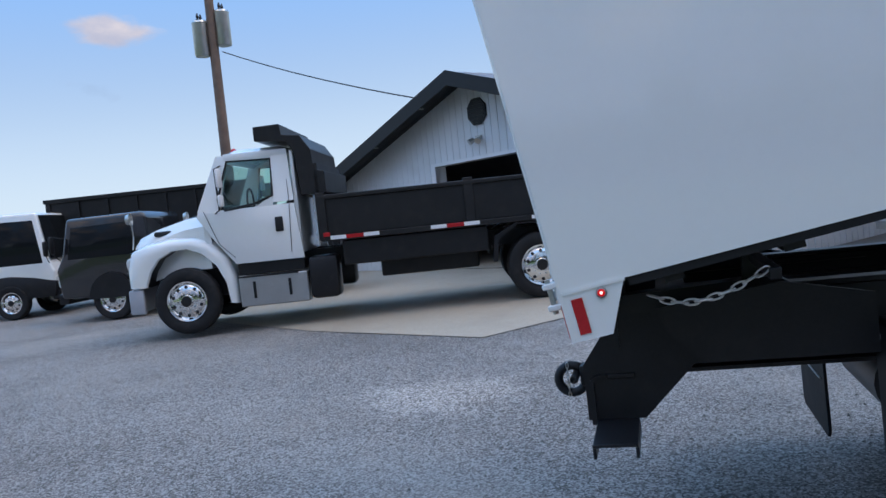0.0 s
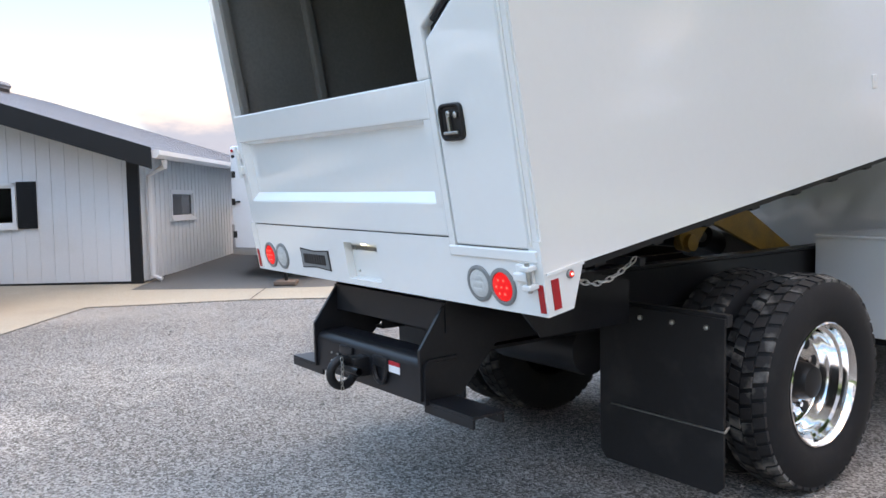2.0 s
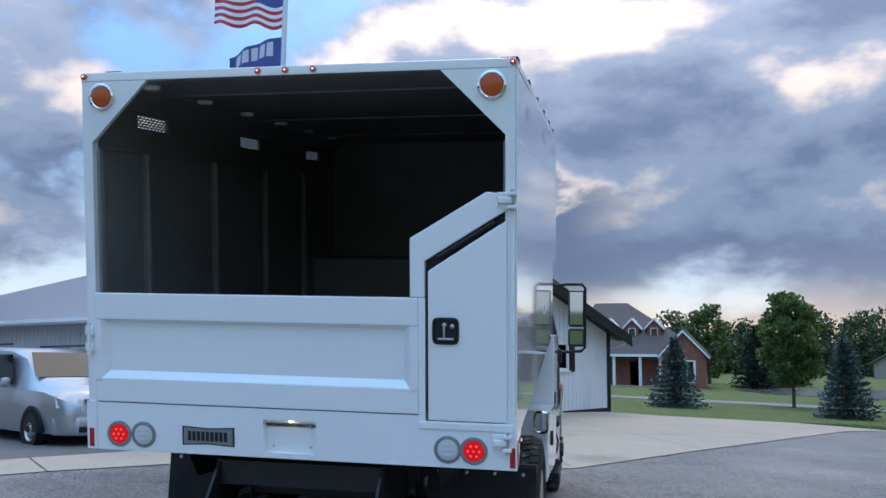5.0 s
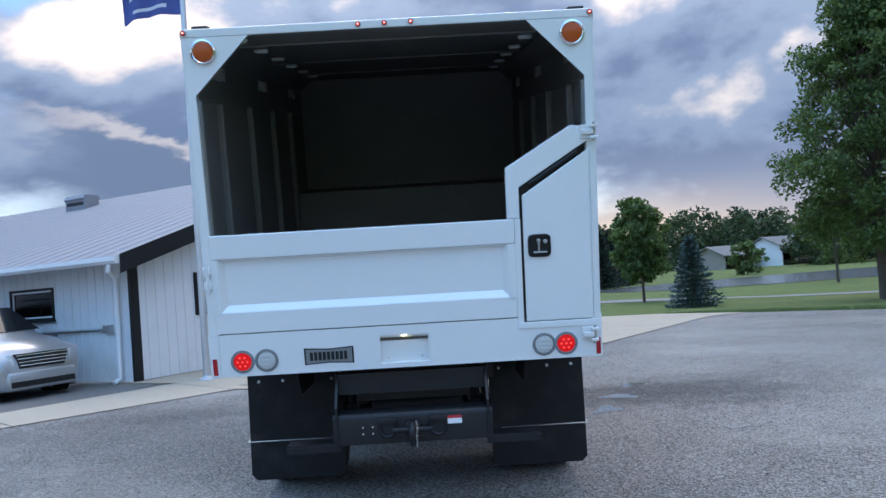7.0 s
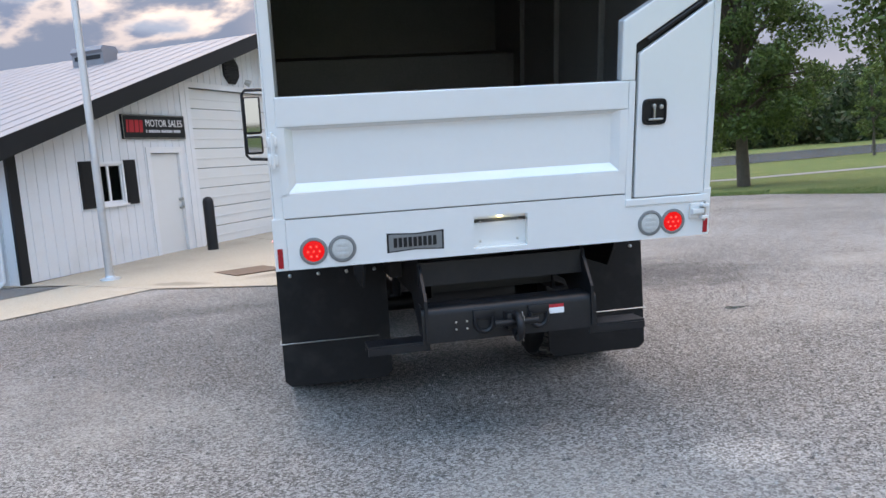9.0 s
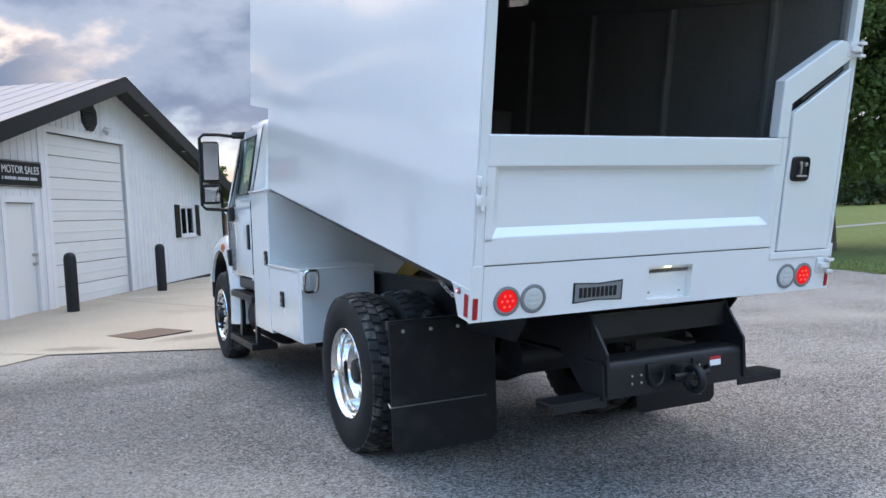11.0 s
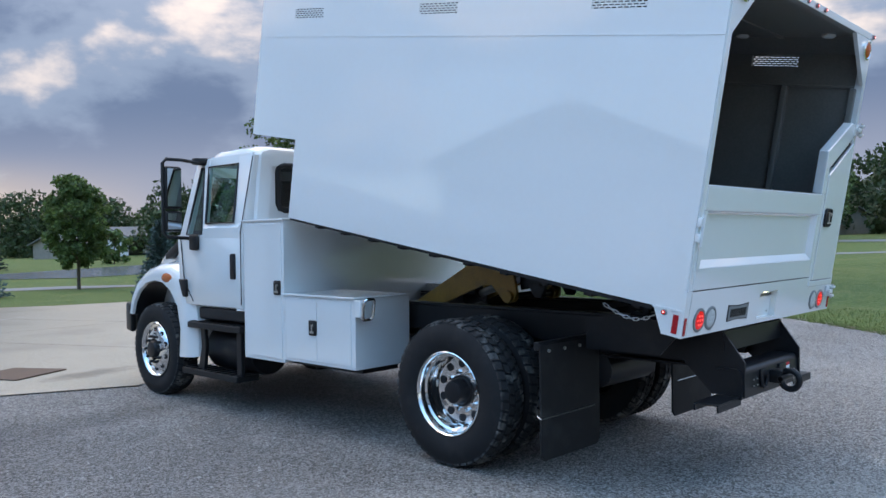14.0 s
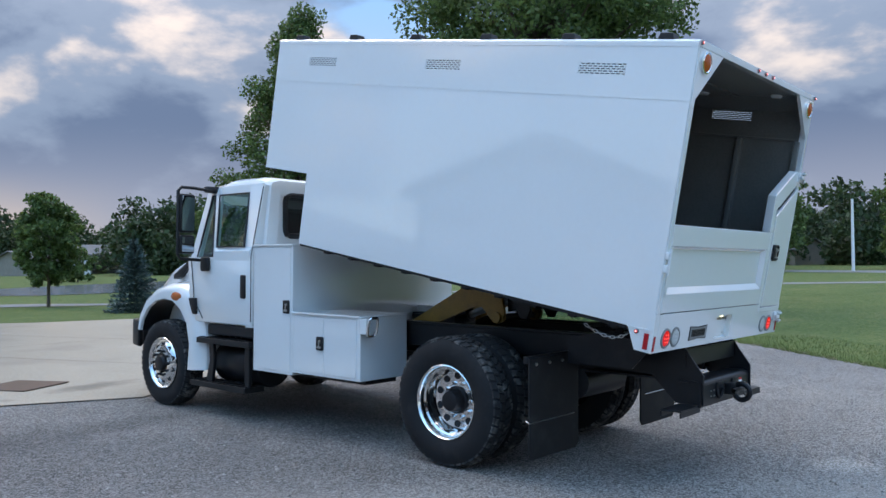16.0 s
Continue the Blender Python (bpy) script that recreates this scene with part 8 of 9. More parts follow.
def trailer():
    # v-nosed cargo trailer; local y runs back from the nose
    bx, by = -0.833, 0.553
    m = Matrix(((by, bx, 0, -8.99), (-bx, by, 0, 3.79), (0, 0, 1, height(-9.0, 3.8) + 0.018), (0, 0, 0, 1))) @ Matrix.Diagonal((0.84, 1.13, 0.937, 1))
    t = thing("cargo_trailer", "white v-nosed cargo trailer with a bright stone guard", "trailer", m)
    plan = [(0.0, 0.0), (1.35, 0.85), (1.35, 5.2), (-1.35, 5.2), (-1.35, 0.85)]
    bm = B()
    prism(bm, plan, "z", 0.50, 2.3, 0.01)
    part("box", bm, TRIM_WHITE, t, "white box walls")
    bm = B()
    prism(bm, [(x * 1.01, y - 0.012 if y < 1 else y) for x, y in plan], "z", 2.27, 2.43, 0.05)
    part("roof_cap", bm, TRIM_WHITE, t, "white rounded roof edge", smooth=True)
    for s in (-1, 1):
        bm = B()
        a, b = Vector((0.0, -0.02)), Vector((s * 1.35, 0.83))
        d = (b - a).normalized()
        n = Vector((d.y, -d.x)) if s > 0 else Vector((-d.y, d.x))
        prism(bm, [tuple(a), tuple(b), tuple(b + n * 0.012), tuple(a + n * 0.012)], "z", 0.47, 0.98)
        part("stone_guard", bm, GREY_STEP, t, "brushed metal stone guard")
        bm = B()
        prism(bm, [tuple(a), tuple(a + d * 0.13), tuple(a + d * 0.13 + n * 0.03), tuple(a + n * 0.03)], "z", 0.5, 2.27, 0.01)
        part("nose_trim", bm, CHROME, t, "bright nose trim")
        bm = B()
        prism(bm, [tuple(a - Vector((0, 0.02))), tuple(b - Vector((0, 0.02))), tuple(b + Vector((0, 0.06))), tuple(a + Vector((0, 0.06)))], "z", 0.43, 0.52, 0.005)
        part("base_rail", bm, STEEL, t)
        bm = B()
        box(bm, s * 1.2 - 0.12, s * 1.2 + 0.12, 2.4, 3.1, 0.0, 0.66, 0.2)
        part("trailer_wheel", bm, RUBBER, t, smooth=True)
        bm = B()
        lathe(bm, [(0.03, 0), (0.02, 0.015), (0, 0.018)], 10, Matrix.Translation((s * 1.3, 0.79, 2.34)) @ pose(0, 0, 0, 0, 0, -60))
        part("corner_lamp", bm, SIGN_RED, t)
    # nose door on one flank
    bm = B()
    a, b = Vector((0.0, -0.02)), Vector((-1.35, 0.83))
    d = (b - a).normalized()
    n = Vector((-d.y, d.x))
    p, q = a + d * 0.3, a + d * 1.5
    prism(bm, [tuple(p), tuple(q), tuple(q + n * 0.03), tuple(p + n * 0.03)], "z", 0.56, 2.2, 0.008)
    dr = part("nose_door", bm, TRIM_WHITE, t, "white flush door in the nose")
    for k, z in ((0.33, 0.8), (0.33, 1.9), (1.47, 0.8), (1.47, 1.9)):
        bm = B()
        c = a + d * k + n * 0.035
        box(bm, c.x - 0.04, c.x + 0.04, c.y - 0.02, c.y + 0.02, z - 0.06, z + 0.06, 0.006)
        part("hinge", bm, BLACK_TRIM, dr, "dark door hinge")
    for k in (0.5, 1.4):
        bm = B()
        c0, c1 = a + d * (k - 0.1) + n * 0.05, a + d * (k + 0.08) + n * 0.05
        tube(bm, [(c0.x, c0.y, 1.4), (c1.x, c1.y, 1.4)], 0.016, 6)
        box(bm, c1.x - 0.03, c1.x + 0.03, c1.y - 0.03, c1.y + 0.03, 1.34, 1.46, 0.01)
        part("lock_bar", bm, BLACK_TRIM, dr, "dark lock bar")
    bm = B()
    for k, z in ((0.34, 2.235), (0.92, 2.235), (1.5, 2.235)):
        c = a + d * k + n * 0.02
        lathe(bm, [(0.035, 0), (0.02, 0.03), (0, 0.035)], 10, Matrix.Translation((c.x, c.y, z)) @ pose(0, 0, 0, 0, 0, -90))
    part("clearance_lamps", bm, BLACK_TRIM, t)
    bm = B()
    for s in (-1, 1):
        tube(bm, [(s * 0.7, 0.5, 0.46), (0.0, -0.55, 0.46)], 0.045, 6)
    tube(bm, [(0, -0.45, 0.03), (0, -0.45, 0.85)], 0.035, 10)
    box(bm, -0.14, 0.14, -0.6, -0.3, 0.0, 0.05, 0.01)
    lathe(bm, [(0.06, 0), (0.07, 0.1), (0.05, 0.16)], 14, pose(0, -0.72, 0.44, 0, -90, 0))
    part("tongue", bm, BLACK, t, "dark drawbar with its jack")
    bm = B()
    box(bm, -0.2, 0.2, -0.62, -0.28, -0.005, 0.06, 0.01)
    part("jack_block", bm, POLE_WOOD, t, "wooden block under the jack")


dump_truck()
cabover("black_truck", "black forward-control truck with a tall black bed", pose(-11.4, -11.0, 0.11, 0, 0, 195), GLOSS_BLACK, 1.55)
cabover("white_truck", "white forward-control truck with a black bed", pose(-13.2, -15.3, 0.10, 0, 0, 15), WHITE, 2.3, 2.55)


def stake_trailer():
    t = thing("dump_trailer", "long tall black steel trailer body behind the trucks", "trailer", pose(-14.75, -15.3, height(-14.75, -15.3) + 0.012, 0, 0, 15.07))
    bm = B()
    box(bm, -1.15, 1.15, 0, 5.4, 0.95, 1.02)
    bed = part("bed_floor", bm, DUMP_BLACK, t, "black trailer bed")
    for s in (-1, 1):
        bm = B()
        box(bm, s * 1.15 - 0.03, s * 1.15 + 0.03, 0, 5.4, 0.95, 2.74, 0.01)
        wall = part("bed_side", bm, DUMP_BLACK, bed)
        for k in range(8):
            bm = B()
            box(bm, s * 1.2 - 0.03, s * 1.2 + 0.03, 0.05 + k * 0.75, 0.14 + k * 0.75, 0.95, 2.70)
            part("stake", bm, DUMP_BLACK, wall)
        bm = B()
        box(bm, s * 1.18 - 0.06, s * 1.18 + 0.06, -0.02, 5.42, 2.72, 2.82, 0.01)
        part("top_rail", bm, DUMP_BLACK, wall)
        for y in (2.4, 3.3):
            road_wheel(t, s * 0.98, y, 0.40, s, 0.40, 0.22, 0.24)
    for y in (0.0, 5.36):
        bm = B()
        box(bm, -1.12, 1.12, y, y + 0.05, 1.0, 2.74)
        part("end_wall", bm, DUMP_BLACK, bed)
    bm = B()
    box(bm, -0.5, 0.5, -0.9, 5.4, 0.75, 0.95)
    part("frame", bm, BLACK, t)
    bm = B()
    box(bm, -0.06, 0.06, -0.8, -0.7, 0.0, 0.8, 0.01)
    part("jack_leg", bm, BLACK, t)


van()
trailer()
stake_trailer()


# ---- trees, distance ----
RNG = np.random.default_rng(7)


def leaf_cloud(verts, faces, centres, radii, count, size, up=0.35):
    """Small bent leaf quads scattered in clumps."""
    for c, r in zip(centres, radii):
        k = max(4, int(count * r * r))
        p = RNG.normal(size=(k, 3))
        p /= np.linalg.norm(p, axis=1)[:, None] + 1e-9
        p *= (RNG.random(k) ** 0.45)[:, None] * r
        p[:, 2] *= 0.8
        n = RNG.normal(size=(k, 3))
        n[:, 2] += up
        n /= np.linalg.norm(n, axis=1)[:, None]
        a = np.cross(n, RNG.normal(size=(k, 3)))
        a /= np.linalg.norm(a, axis=1)[:, None] + 1e-9
        b = np.cross(n, a)
        s = size * (0.6 + 0.8 * RNG.random((k, 1)))
        o = c + p
        i = len(verts)
        verts += np.stack([o - a * s, o + b * s * 0.55, o + a * s, o - b * s * 0.55], 1).reshape(-1, 3).tolist()
        faces += (np.arange(4 * k).reshape(-1, 4) + i).tolist()


def mesh_part(name, verts, faces, material, parent, label=""):
    me = bpy.data.meshes.new(name)
    me.from_pydata(verts, [], faces)
    me.materials.append(material)
    ob = new(name, me)
    ob.parent = parent
    if label:
        ob["label"] = label
    return ob


def tree(x, y, tall, crown_low, radius, label, leaf=0.14, density=60, material=None, clumps=60, trunk=0.16, squash=0.5, name="tree", shape=None, airy=1.0):
    t = thing(name, label, "tree", Matrix.Translation((x, y, height(x, y) - 0.03)))
    bm = B()
    lean = RNG.normal(size=2) * 0.12
    tube(bm, [(0, 0, 0), (lean[0] * 0.3, lean[1] * 0.3, crown_low), (lean[0], lean[1], tall * 0.55), (lean[0] * 1.5, lean[1] * 1.5, tall * 0.9)], [trunk * 1.25, trunk, trunk * 0.6, trunk * 0.12], 10)
    centres, radii = [], []
    for k in range(clumps):
        f = (k + 0.5) / clumps
        z = crown_low + (tall - crown_low) * f
        g = math.sin(math.pi * min(1.0, (f * 0.86 + 0.12))) ** squash if shape is None else float(np.interp(f, np.linspace(0, 1, len(shape)), shape))
        a = k * 2.399 + RNG.random() * 0.7
        rr = radius * 0.78 * g * (0.2 + 0.8 * RNG.random() ** 0.6) * (0.86 + 0.28 * RNG.random())
        c = np.array((lean[0] + rr * math.cos(a), lean[1] + rr * math.sin(a), z + RNG.normal() * 0.03 * tall))
        centres.append(c)
        radii.append(radius * airy * (0.10 + 0.15 * RNG.random()))
        if k % 3 == 0:
            zt = crown_low * 0.9 + (z - crown_low) * 0.6
            mid = ((c[0] + lean[0]) * 0.5, (c[1] + lean[1]) * 0.5, (zt + c[2]) / 2 + 0.04 * tall)
            tube(bm, [(lean[0] * 0.7, lean[1] * 0.7, zt), mid, tuple(c)], [trunk * 0.34, trunk * 0.2, trunk * 0.06], 6)
    part("trunk", bm, BARK, t, "brown bark trunk and limbs", smooth=True)
    verts, faces = [], []
    leaf_cloud(verts, faces, centres, radii, density, leaf)
    mesh_part("crown", verts, faces, material or LEAF, t, "green leafy crown")
    return t


def spruce(x, y, tall, radius, label, material=None, count=5200, name="spruce_tree"):
    t = thing(name, label, "tree", Matrix.Translation((x, y, height(x, y) - 0.02)))
    bm = B()
    tube(bm, [(0, 0, 0), (0, 0, tall * 0.97)], [0.07 * tall / 2.6, 0.012], 8)
    part("trunk", bm, BARK, t, smooth=True)
    verts, faces = [], []
    levels = 15
    for lv in range(levels):
        f = lv / (levels - 1)
        z0 = tall * (0.05 + 0.9 * f)
        r0 = radius * (1 - f) ** 0.9 + 0.05
        arms = max(5, int(15 * (1 - f) + 5))
        for k in range(arms):
            a = math.tau * (k + 0.5 * (lv % 2)) / arms + RNG.random() * 0.3
            reach = r0 * (0.78 + 0.36 * RNG.random())
            n = max(5, int(count / levels / arms * (0.5 + reach / radius)))
            s = (np.arange(n) + RNG.random(n)) / n
            rr = reach * s
            zz = z0 + 0.05 * tall * (s ** 2) - 0.06 * tall * s * (1 - f) + RNG.normal(size=n) * 0.012 * tall
            da = RNG.normal(size=n) * 0.10 * (1.1 - 0.4 * s)
            p = np.stack((rr * np.cos(a + da), rr * np.sin(a + da), zz), 1)
            d = np.stack((np.cos(a + da * 3), np.sin(a + da * 3), 0.25 + RNG.normal(size=n) * 0.4), 1)
            d /= np.linalg.norm(d, axis=1)[:, None]
            w = np.cross(d, RNG.normal(size=(n, 3)))
            w /= np.linalg.norm(w, axis=1)[:, None] + 1e-9
            ln, wd = 0.06 * tall * (0.6 + 0.6 * RNG.random((n, 1))), 0.013 * tall
            j = len(verts)
            verts += np.stack([p, p + d * ln * 0.5 + w * wd, p + d * ln, p + d * ln * 0.5 - w * wd], 1).reshape(-1, 3).tolist()
            faces += (np.arange(4 * n).reshape(-1, 4) + j).tolist()
    mesh_part("foliage", verts, faces, material or NEEDLE, t, "drooping needled branches")
    return t


def far_woods():
    """Rows of round-headed trees along the fields; bearings run clockwise from straight ahead."""
    verts, faces = [], []
    for k in range(540):
        a = radians(-30 + 140 * (k + 0.6 * RNG.random()) / 540)
        r = 118 + 55 * RNG.random()
        if -0.1 < a < 0.42:
            r += 45
        x, y = r * math.sin(a), r * math.cos(a)
        tall = 6.2 + 6.2 * RNG.random() ** 1.5
        z0 = height(x, y)
        cs, rs = [], []
        for c in range(9):
            f = c / 8
            rr = tall * 0.30 * math.sin(math.pi * (0.15 + 0.75 * f))
            b = RNG.random() * math.tau
            cs.append(np.array((x + rr * math.cos(b), y + rr * math.sin(b), z0 + tall * (0.08 + 0.82 * f))))
            rs.append(tall * (0.16 + 0.10 * RNG.random()))
        leaf_cloud(verts, faces, cs, rs, 20, 0.42)
    ob = mesh_part("far_woods", verts, faces, LEAF_DARK, None)
    tagged(ob, "dark green far tree line behind the fields", "woods", kind="stuff")


def brick_house():
    h = thing("brick_house", "red brick house with a brown hipped roof and three dormers", "house", Matrix.Translation((4.0, 66.0, height(4.6, 66) - 0.05)) @ pose(0, 0, 0, 0, 0, -8))
    bm = B()
    wall_sheet(bm, 10.0, lambda x: 2.7, [(1.2, 2.2, 0.4, 2.1), (4.2, 5.2, 0.0, 2.1), (7.6, 8.9, 0.4, 2.1)], 0, 0.3, Matrix.Translation((-5, 0, 0)))
    for x0, x1, y0, y1 in ((-5, -4.7, 0.3, 9), (4.7, 5, 0.3, 9), (-5, 5, 8.7, 9)):
        box(bm, x0, x1, y0, y1, 0, 2.7)
    part("wall", bm, BRICK, h, "red brick wall")
    bm = B()
    loft(bm, [[(-6.4, -1.6, 2.65), (5.4, -1.6, 2.65), (5.4, 9.4, 2.65), (-6.4, 9.4, 2.65)], [(-4.2, 4.0, 7.2), (-1.4, 4.0, 7.2), (-1.4, 4.6, 7.2), (-4.2, 4.6, 7.2)]])
    part("roof", bm, SHINGLE, h, "brown shingle roof")
    bm = B()
    prism(bm, [(2.0, 2.7), (5.2, 2.7), (3.6, 4.5)], "y", -1.8, 3.0)
    part("gable", bm, BRICK, h)
    bm = B()
    for s in (-1, 1):
        prism(bm, [(3.6, 4.75), (3.6 + s * 2.0, 2.6), (3.6 + s * 2.0, 2.4), (3.6, 4.5)], "y", -2.0, 3.0)
    part("gable_roof", bm, SHINGLE, h)
    bm = B()
    for s in (-1, 1):
        prism(bm, [(3.6, 4.6), (3.6 + s * 2.0, 2.48), (3.6 + s * 2.0, 2.3), (3.6, 4.4)], "y", -2.06, -2.0)
    box(bm, -5.4, 2.0, -1.66, -1.6, 2.45, 2.66)
    part("white_fascia", bm, TRIM_WHITE, h)
    for k, x in enumerate((-2.4, -0.6, 1.2)):
        bm = B()
        box(bm, x - 0.55, x + 0.55, 0.4, 3.0, 3.6, 4.9)
        prism(bm, [(x - 0.55, 4.9), (x + 0.55, 4.9), (x, 5.5)], "y", 0.4, 3.0)
        d = part("dormer", bm, BRICK, h, "brick dormer")
        bm = B()
        for s in (-1, 1):
            prism(bm, [(x, 5.7), (x + s * 0.8, 4.85), (x + s * 0.8, 4.7), (x, 5.5)], "y", 0.2, 3.0)
        part("dormer_roof", bm, TRIM_WHITE, d)
        bm = B()
        box(bm, x - 0.3, x + 0.3, 0.36, 0.4, 3.75, 4.85)
        part("dormer_window", bm, TRIM_WHITE, d)
        bm = B()
        box(bm, x - 0.24, x + 0.24, 0.33, 0.36, 3.8, 4.8)
        part("pane", bm, GLASS_DARK, d)
    for x0, x1 in ((-3.8, -2.8), (2.7, 4.4)):
        bm = B()
        box(bm, x0 - 0.12, x1 + 0.12, -1.86 if x0 > 0 else -0.05, -1.8 if x0 > 0 else 0.0, 0.45, 2.2)
        w = part("window", bm, TRIM_WHITE, h, "white framed window")
        n = 2 if x0 < 0 else 3
        for k in range(n):
            bm = B()
            s = (x1 - x0) / n
            yy = -1.9 if x0 > 0 else -0.09
            box(bm, x0 + k * s + 0.05, x0 + (k + 1) * s - 0.05, yy, yy + 0.04, 0.55, 2.1)
            part("pane", bm, GLASS_DARK, w)
    bm = B()
    box(bm, 2.0, 5.2, -1.8, 0.0, 0, 2.7)
    part("bay", bm, BRICK, h, "brick front bay")
    for x in (-4.9, -1.9, 0.2, 1.8):
        bm = B()
        tube(bm, [(x, -1.4, 0), (x, -1.4, 2.6)], 0.13, 12)
        part("porch_post", bm, TRIM_WHITE, h, "white porch post", smooth=True)
    bm = B()
    box(bm, -5.2, 2.0, -1.7, 0.0, -0.1, 0.12)
    part("porch_floor", bm, CONCRETE, h)


def ranch(x, y, turn, w, paint, label, name="ranch_house", tall=2.5):
    h = thing(name, label, "house", Matrix.Translation((x, y, height(x, y) - 0.05)) @ pose(0, 0, 0, 0, 0, turn))
    bm = B()
    holes = [(w * f, w * f + 1.5, 0.9, 2.0) for f in (0.12, 0.42, 0.72)]
    wall_sheet(bm, w, lambda v: tall, holes, 0, 0.2, Matrix.Translation((-w / 2, 0, 0)))
    box(bm, -w / 2, -w / 2 + 0.2, 0.2, 8, 0, tall)
    box(bm, w / 2 - 0.2, w / 2, 0.2, 8, 0, tall)
    part("wall", bm, paint, h)
    for a, b, _, _ in holes:
        bm = B()
        box(bm, a - w / 2, b - w / 2, 0.05, 0.1, 0.9, 2.0)
        win = part("window", bm, GLASS_DARK, h, "dark window")
        bm = B()
        for p, q, r, s in ((a - 0.08, b + 0.08, 0.82, 0.9), (a - 0.08, b + 0.08, 2.0, 2.08), (a - 0.08, a, 0.82, 2.08), (b, b + 0.08, 0.82, 2.08), ((a + b) / 2 - 0.04, (a + b) / 2 + 0.04, 0.9, 2.0)):
            box(bm, p - w / 2, q - w / 2, -0.04, 0.05, r, s)
        part("window_frame", bm, TRIM_WHITE, win)
    bm = B()
    prism(bm, [(-0.8, tall - 0.1), (4, tall + 1.6), (8.6, tall - 0.1), (8.6, tall - 0.25), (4, tall + 1.42), (-0.8, tall - 0.25)], "x", -w / 2 - 0.5, w / 2 + 0.5)
    part("roof", bm, mat("grey_shingles", (0.16, 0.155, 0.15), 0.85, vary=0.25, scale=1.5, fine=10), h, "grey shingle roof")
    for x0 in (w / 2 - 0.2, -w / 2):
        bm = B()
        prism(bm, [(0.1, tall), (7.9, tall), (4, tall + 1.4)], "x", x0, x0 + 0.2)
        part("gable", bm, paint, h)


def utility_pole(x, y, tall, label, transformers=0, r=0.15):
    p = thing("utility_pole", label, "utility pole", Matrix.Translation((x, y, height(x, y) - 0.05)))
    bm = B()
    tube(bm, [(0, 0, 0), (0.0, 0.0, tall)], [r, r * 0.72], 14)
    part("post", bm, POLE_WOOD if transformers else TRIM_WHITE, p, "weathered wooden post" if transformers else "pale bare post", smooth=True)
    for k in range(transformers):
        a = (0.16, 0.26) if k == 0 else (-0.14, -0.30)
        bm = B()
        lathe(bm, [(0, -0.5), (0.2, -0.5), (0.22, -0.46), (0.22, 0.42), (0.23, 0.46), (0.2, 0.52), (0, 0.54)], 22, Matrix.Translation((-a[0], a[1], tall - 1.75 - 0.28 * k)) @ pose(0, 0, 0, 0, -90, 0))
        tr = part("transformer", bm, STEEL, p, "grey can transformer", smooth=True)
        bm = B()
        for s in (-0.08, 0.08):
            lathe(bm, [(0.03, 0), (0.05, 0.05), (0.025, 0.08), (0.045, 0.12), (0.02, 0.22), (0, 0.24)], 10, Matrix.Translation((-a[0] + s, a[1], tall - 1.24 - 0.28 * k)) @ pose(0, 0, 0, 0, -90, 0))
        part("bushings", bm, BLACK_TRIM, tr, smooth=True)
    return p


def wire(a, b, sag, r, label):
    a, b = Vector(a), Vector(b)
    bm = B()
    pts = [a.lerp(b, k / 24) + Vector((0, 0, -sag * 4 * (k / 24) * (1 - k / 24))) for k in range(25)]
    tube(bm, pts, r, 5)
    tagged(part("power_line", bm, BLACK_TRIM, None), label, "cable")


tree(17.04, 26.84, 12.9, 2.3, 4.3, "tall broad-leaved tree on the lawn by the pond", leaf=0.088, density=430, clumps=300, trunk=0.22, airy=0.8, shape=(0.75, 0.98, 1.0, 0.92, 0.72, 0.5, 0.32, 0.1))
tree(18.4, 14.6, 15.5, 3.0, 6.3, "tall broad-leaved tree on the lawn beside the yard", leaf=0.092, density=390, clumps=360, trunk=0.26, airy=0.85)
tree(10.1, 37.4, 5.1, 1.4, 1.9, "young round-headed tree with dense dark leaves", leaf=0.10, density=800, clumps=120, trunk=0.07, material=LEAF)
tree(24.3, 46.3, 5.8, 1.3, 1.6, "young round-headed tree at the pond's edge", leaf=0.10, density=600, clumps=60, trunk=0.08)
tree(38, 46.0, 6.0, 1.4, 1.9, "young tree at the pond's edge", leaf=0.12, density=450, clumps=50, trunk=0.09)
tree(32.3, 84.3, 3.4, 0.3, 2.4, "round leafy bush on the far bank of the pond", leaf=0.2, density=200, clumps=40, trunk=0.06, material=LEAF)
spruce(10.4, 29.6, 3.0, 1.05, "small blue spruce on the lawn")
spruce(4.45, 33.6, 3.0, 1.2, "small blue spruce beside the concrete apron")
spruce(13.5, 68.0, 5.2, 2.0, "tall dark conifer beside the brick house", NEEDLE_DARK)
spruce(16.0, 76.0, 5.6, 2.2, "tall dark conifer beside the brick house", NEEDLE_DARK)
spruce(18.4, 82.0, 5.8, 2.4, "tall dark conifer at the lawn's far edge", NEEDLE_DARK)
tree(11.5, 84.0, 7.6, 1.0, 3.2, "bushy green tree behind the brick house", leaf=0.2, density=170, clumps=80)
tree(-1.8, 62.0, 4.0, 0.4, 1.8, "leafy shrub by the brick house", leaf=0.16, density=120, clumps=30)
tree(82.0, 30.0, 12.5, 1.5, 5.0, "wind-blown tree beyond the road", leaf=0.24, density=110, clumps=110)
tree(92.0, 18.0, 11.0, 1.5, 5.0, "wind-blown tree beyond the road", leaf=0.24, density=110, clumps=110)
tree(98.0, 38.0, 13.0, 1.5, 5.5, "tall tree beyond the road", leaf=0.24, density=110, clumps=110)
tree(104.0, 6.0, 12.0, 1.5, 5.5, "tall tree beyond the road", leaf=0.24, density=110, clumps=110)
far_woods()
brick_house()
ranch(116, 44, 255, 12, TAN_BRICK, "low tan ranch house beyond the road")
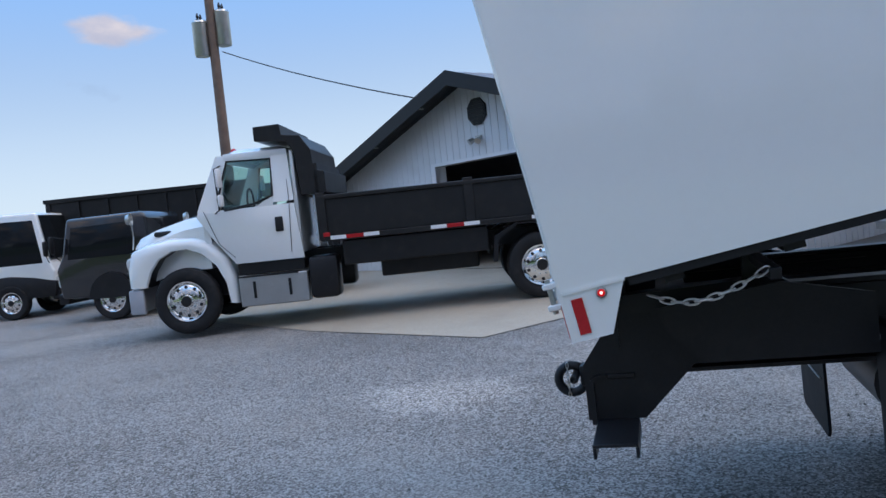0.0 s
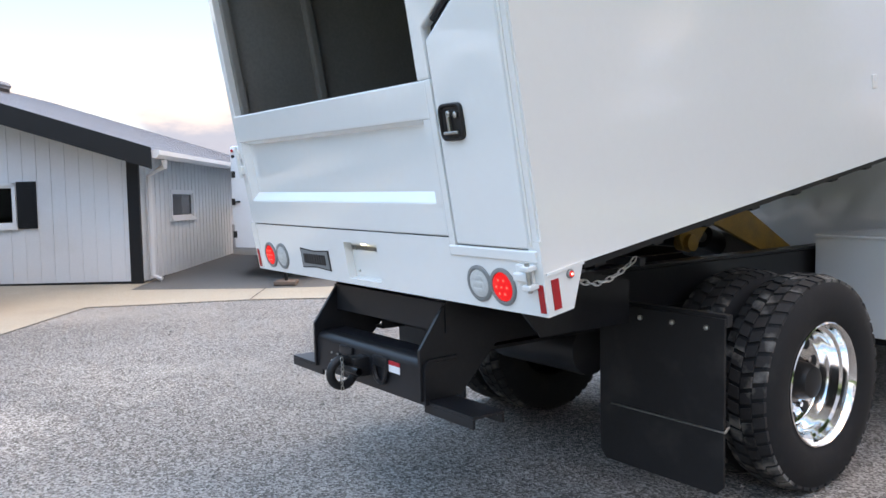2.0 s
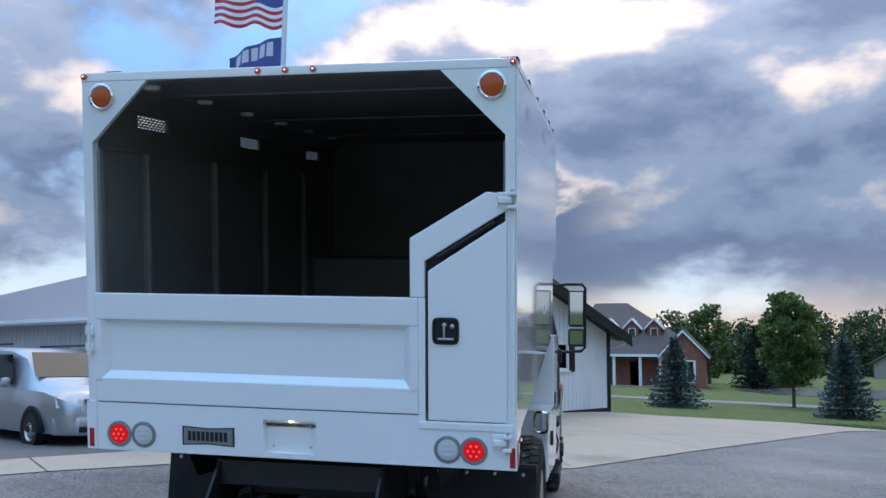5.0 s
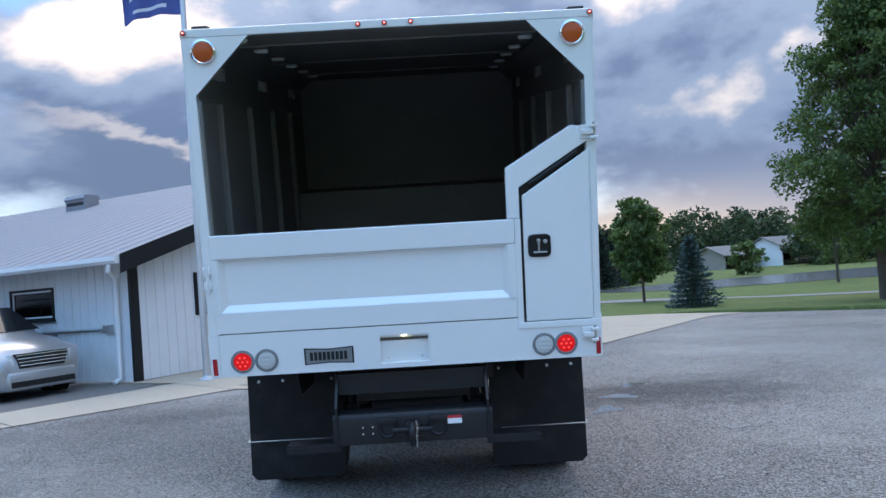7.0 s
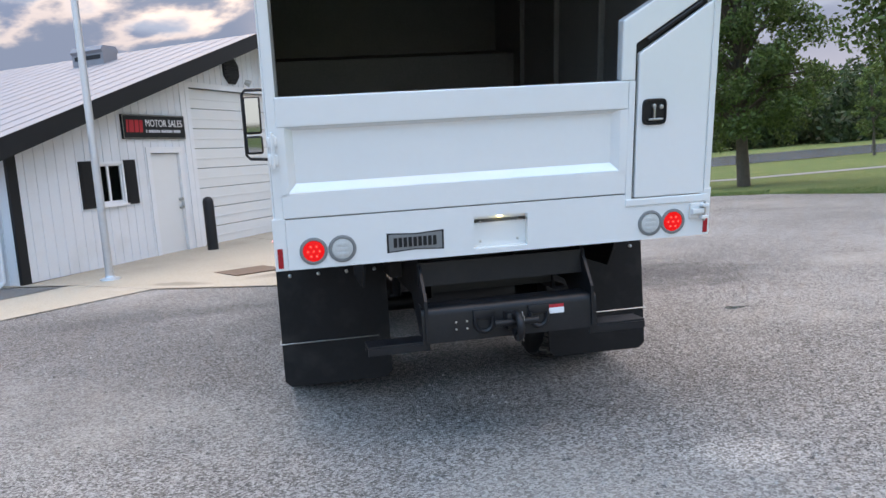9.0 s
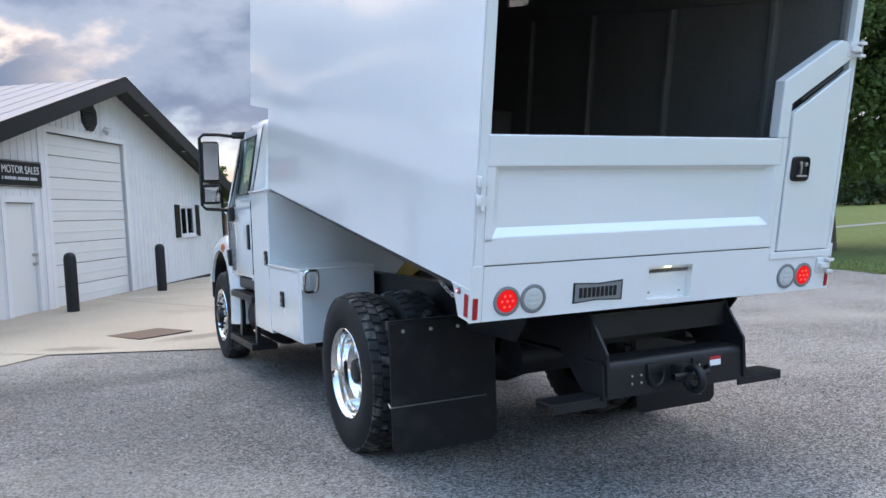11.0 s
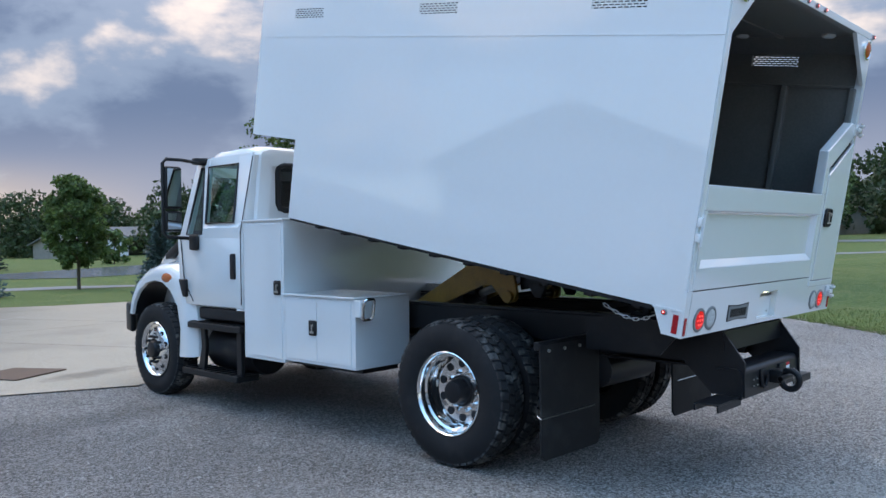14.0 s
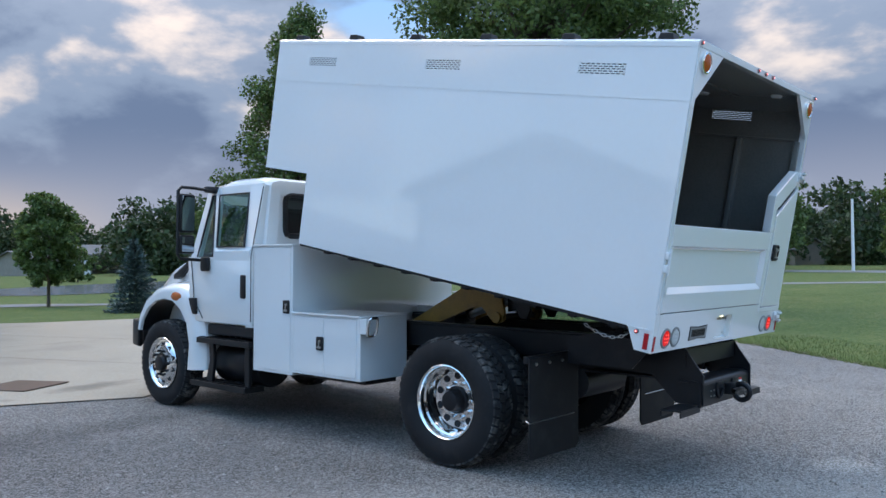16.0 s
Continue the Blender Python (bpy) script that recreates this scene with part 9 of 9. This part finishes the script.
ranch(124, 26, 255, 14, TAN_BRICK, "low ranch house with a grey roof beyond the road")
ranch(56, 138, 200, 10, TRIM_WHITE, "white house on the far bank of the pond", tall=3.4)
ranch(46.5, 140, 200, 8, TAN_BRICK, "low tan house on the far bank of the pond")
utility_pole(-17.6, -12.0, 9.2, "weathered wooden utility pole with two transformers", 2, 0.17)
utility_pole(83.5, 22.0, 7.4, "pale bare utility pole beside the road", 0, 0.17)
wire((-17.7, -11.8, 6.95), (-13.6, -4.9, 4.17), 0.10, 0.016, "thin black service cable from the pole to the shed")
wire((83.5, 22.0, 4.6), (118.0, -20.0, 5.0), 0.5, 0.02, "thin cable along the road")


def pebbles():
    """Loose stones on the gravel round the truck."""
    n = 15000
    r = 7.5 * RNG.random(n) ** 0.6
    a = RNG.random(n) * math.tau
    x, y = 0.3 + r * np.cos(a), -0.6 + r * np.sin(a)
    keep = (y < 6.2 - 0.45 * np.abs(x - 0.5)) & (x < 5.2 + 0.7 * (y + 2)) & (x + y * 0.3 > -5.5)
    x, y = x[keep], y[keep]
    n = len(x)
    z = np.array([height(p, q) for p, q in zip(x, y)]) + 0.012
    size = 0.006 + 0.012 * RNG.random(n) ** 2.2
    base = np.array(((1, 0, 0), (0, 1, 0), (-1, 0, 0), (0, -1, 0), (0.1, 0.1, 1)), float)
    faces = np.array(((0, 1, 4), (1, 2, 4), (2, 3, 4), (3, 0, 4)))
    turn = RNG.random(n) * math.tau
    c, s = np.cos(turn), np.sin(turn)
    v = base[None] * (0.7 + 0.6 * RNG.random((n, 5, 1))) * size[:, None, None]
    v = np.stack((v[..., 0] * c[:, None] - v[..., 1] * s[:, None], v[..., 0] * s[:, None] + v[..., 1] * c[:, None], v[..., 2] * 0.75 - 0.001), -1)
    v += np.stack((x, y, z), -1)[:, None]
    f = faces[None] + 5 * np.arange(n)[:, None, None]
    tagged(mesh_part("loose_stones", v.reshape(-1, 3).tolist(), f.reshape(-1, 3).tolist(), PEBBLE, None), "loose grey stones scattered over the gravel yard", "gravel", kind="stuff")


def lawn_edge():
    """Rough grass along the gravel's edge and over the near lawn."""
    pts = [Vector(p) for p in YARD[3:13]]
    verts, faces = [], []
    for a, b in zip(pts, pts[1:]):
        d = (b - a).normalized()
        out = Vector((d.y, -d.x))
        n = int((b - a).length * 700)
        for t, k, lean, w in zip(RNG.random(n), RNG.random(n) ** 2.2 * 2.6 - 0.05, RNG.normal(size=(n, 2)) * 0.025, RNG.random(n)):
            p = a + (b - a) * t + out * (k + 0.05 * math.sin(t * 40))
            z = height(p.x, p.y)
            h, q = 0.025 + 0.05 * w, 0.004 + 0.004 * w
            i = len(verts)
            verts += [(p.x - d.x * q, p.y - d.y * q, z), (p.x + d.x * q, p.y + d.y * q, z), (p.x + lean[0], p.y + lean[1], z + h)]
            faces.append((i, i + 1, i + 2))
    blade = mat("grass_blades", (0.085, 0.13, 0.028), 0.7, vary=0.3, scale=1.0, fine=8, island=0.4)
    tagged(mesh_part("grass", verts, faces, blade, None), "short rough grass along the gravel's edge", "grass", kind="stuff")


def puddles():
    wet = mat("puddle_water", (0.16, 0.16, 0.155), 0.06, vary=0.1)
    for cx, cy, rx, ry, turn in ((1.95, 4.2, 0.14, 0.22, -0.5), (2.25, 5.05, 0.22, 0.16, -0.3), (2.6, 5.95, 0.12, 0.20, -0.6), (2.93, 2.86, 0.10, 0.06, 0.0)):
        bm = B()
        ring = []
        for k in range(28):
            a = k * math.tau / 28
            f = 1 + 0.28 * math.sin(3 * a + cx * 7) + 0.16 * math.sin(7 * a + cy * 5)
            u, v = rx * f * math.cos(a), ry * f * math.sin(a)
            x, y = cx + u * math.cos(turn) - v * math.sin(turn), cy + u * math.sin(turn) + v * math.cos(turn)
            ring.append(bm.verts.new((x, y, height(x, y) + 0.0165)))
        f = bm.faces.new(ring)
        ob = part("puddle", bm, wet, None)
        tagged(ob, "small shallow puddle on the gravel", "puddle", "puddles beside the truck", kind="structure")


pebbles()
lawn_edge()
puddles()
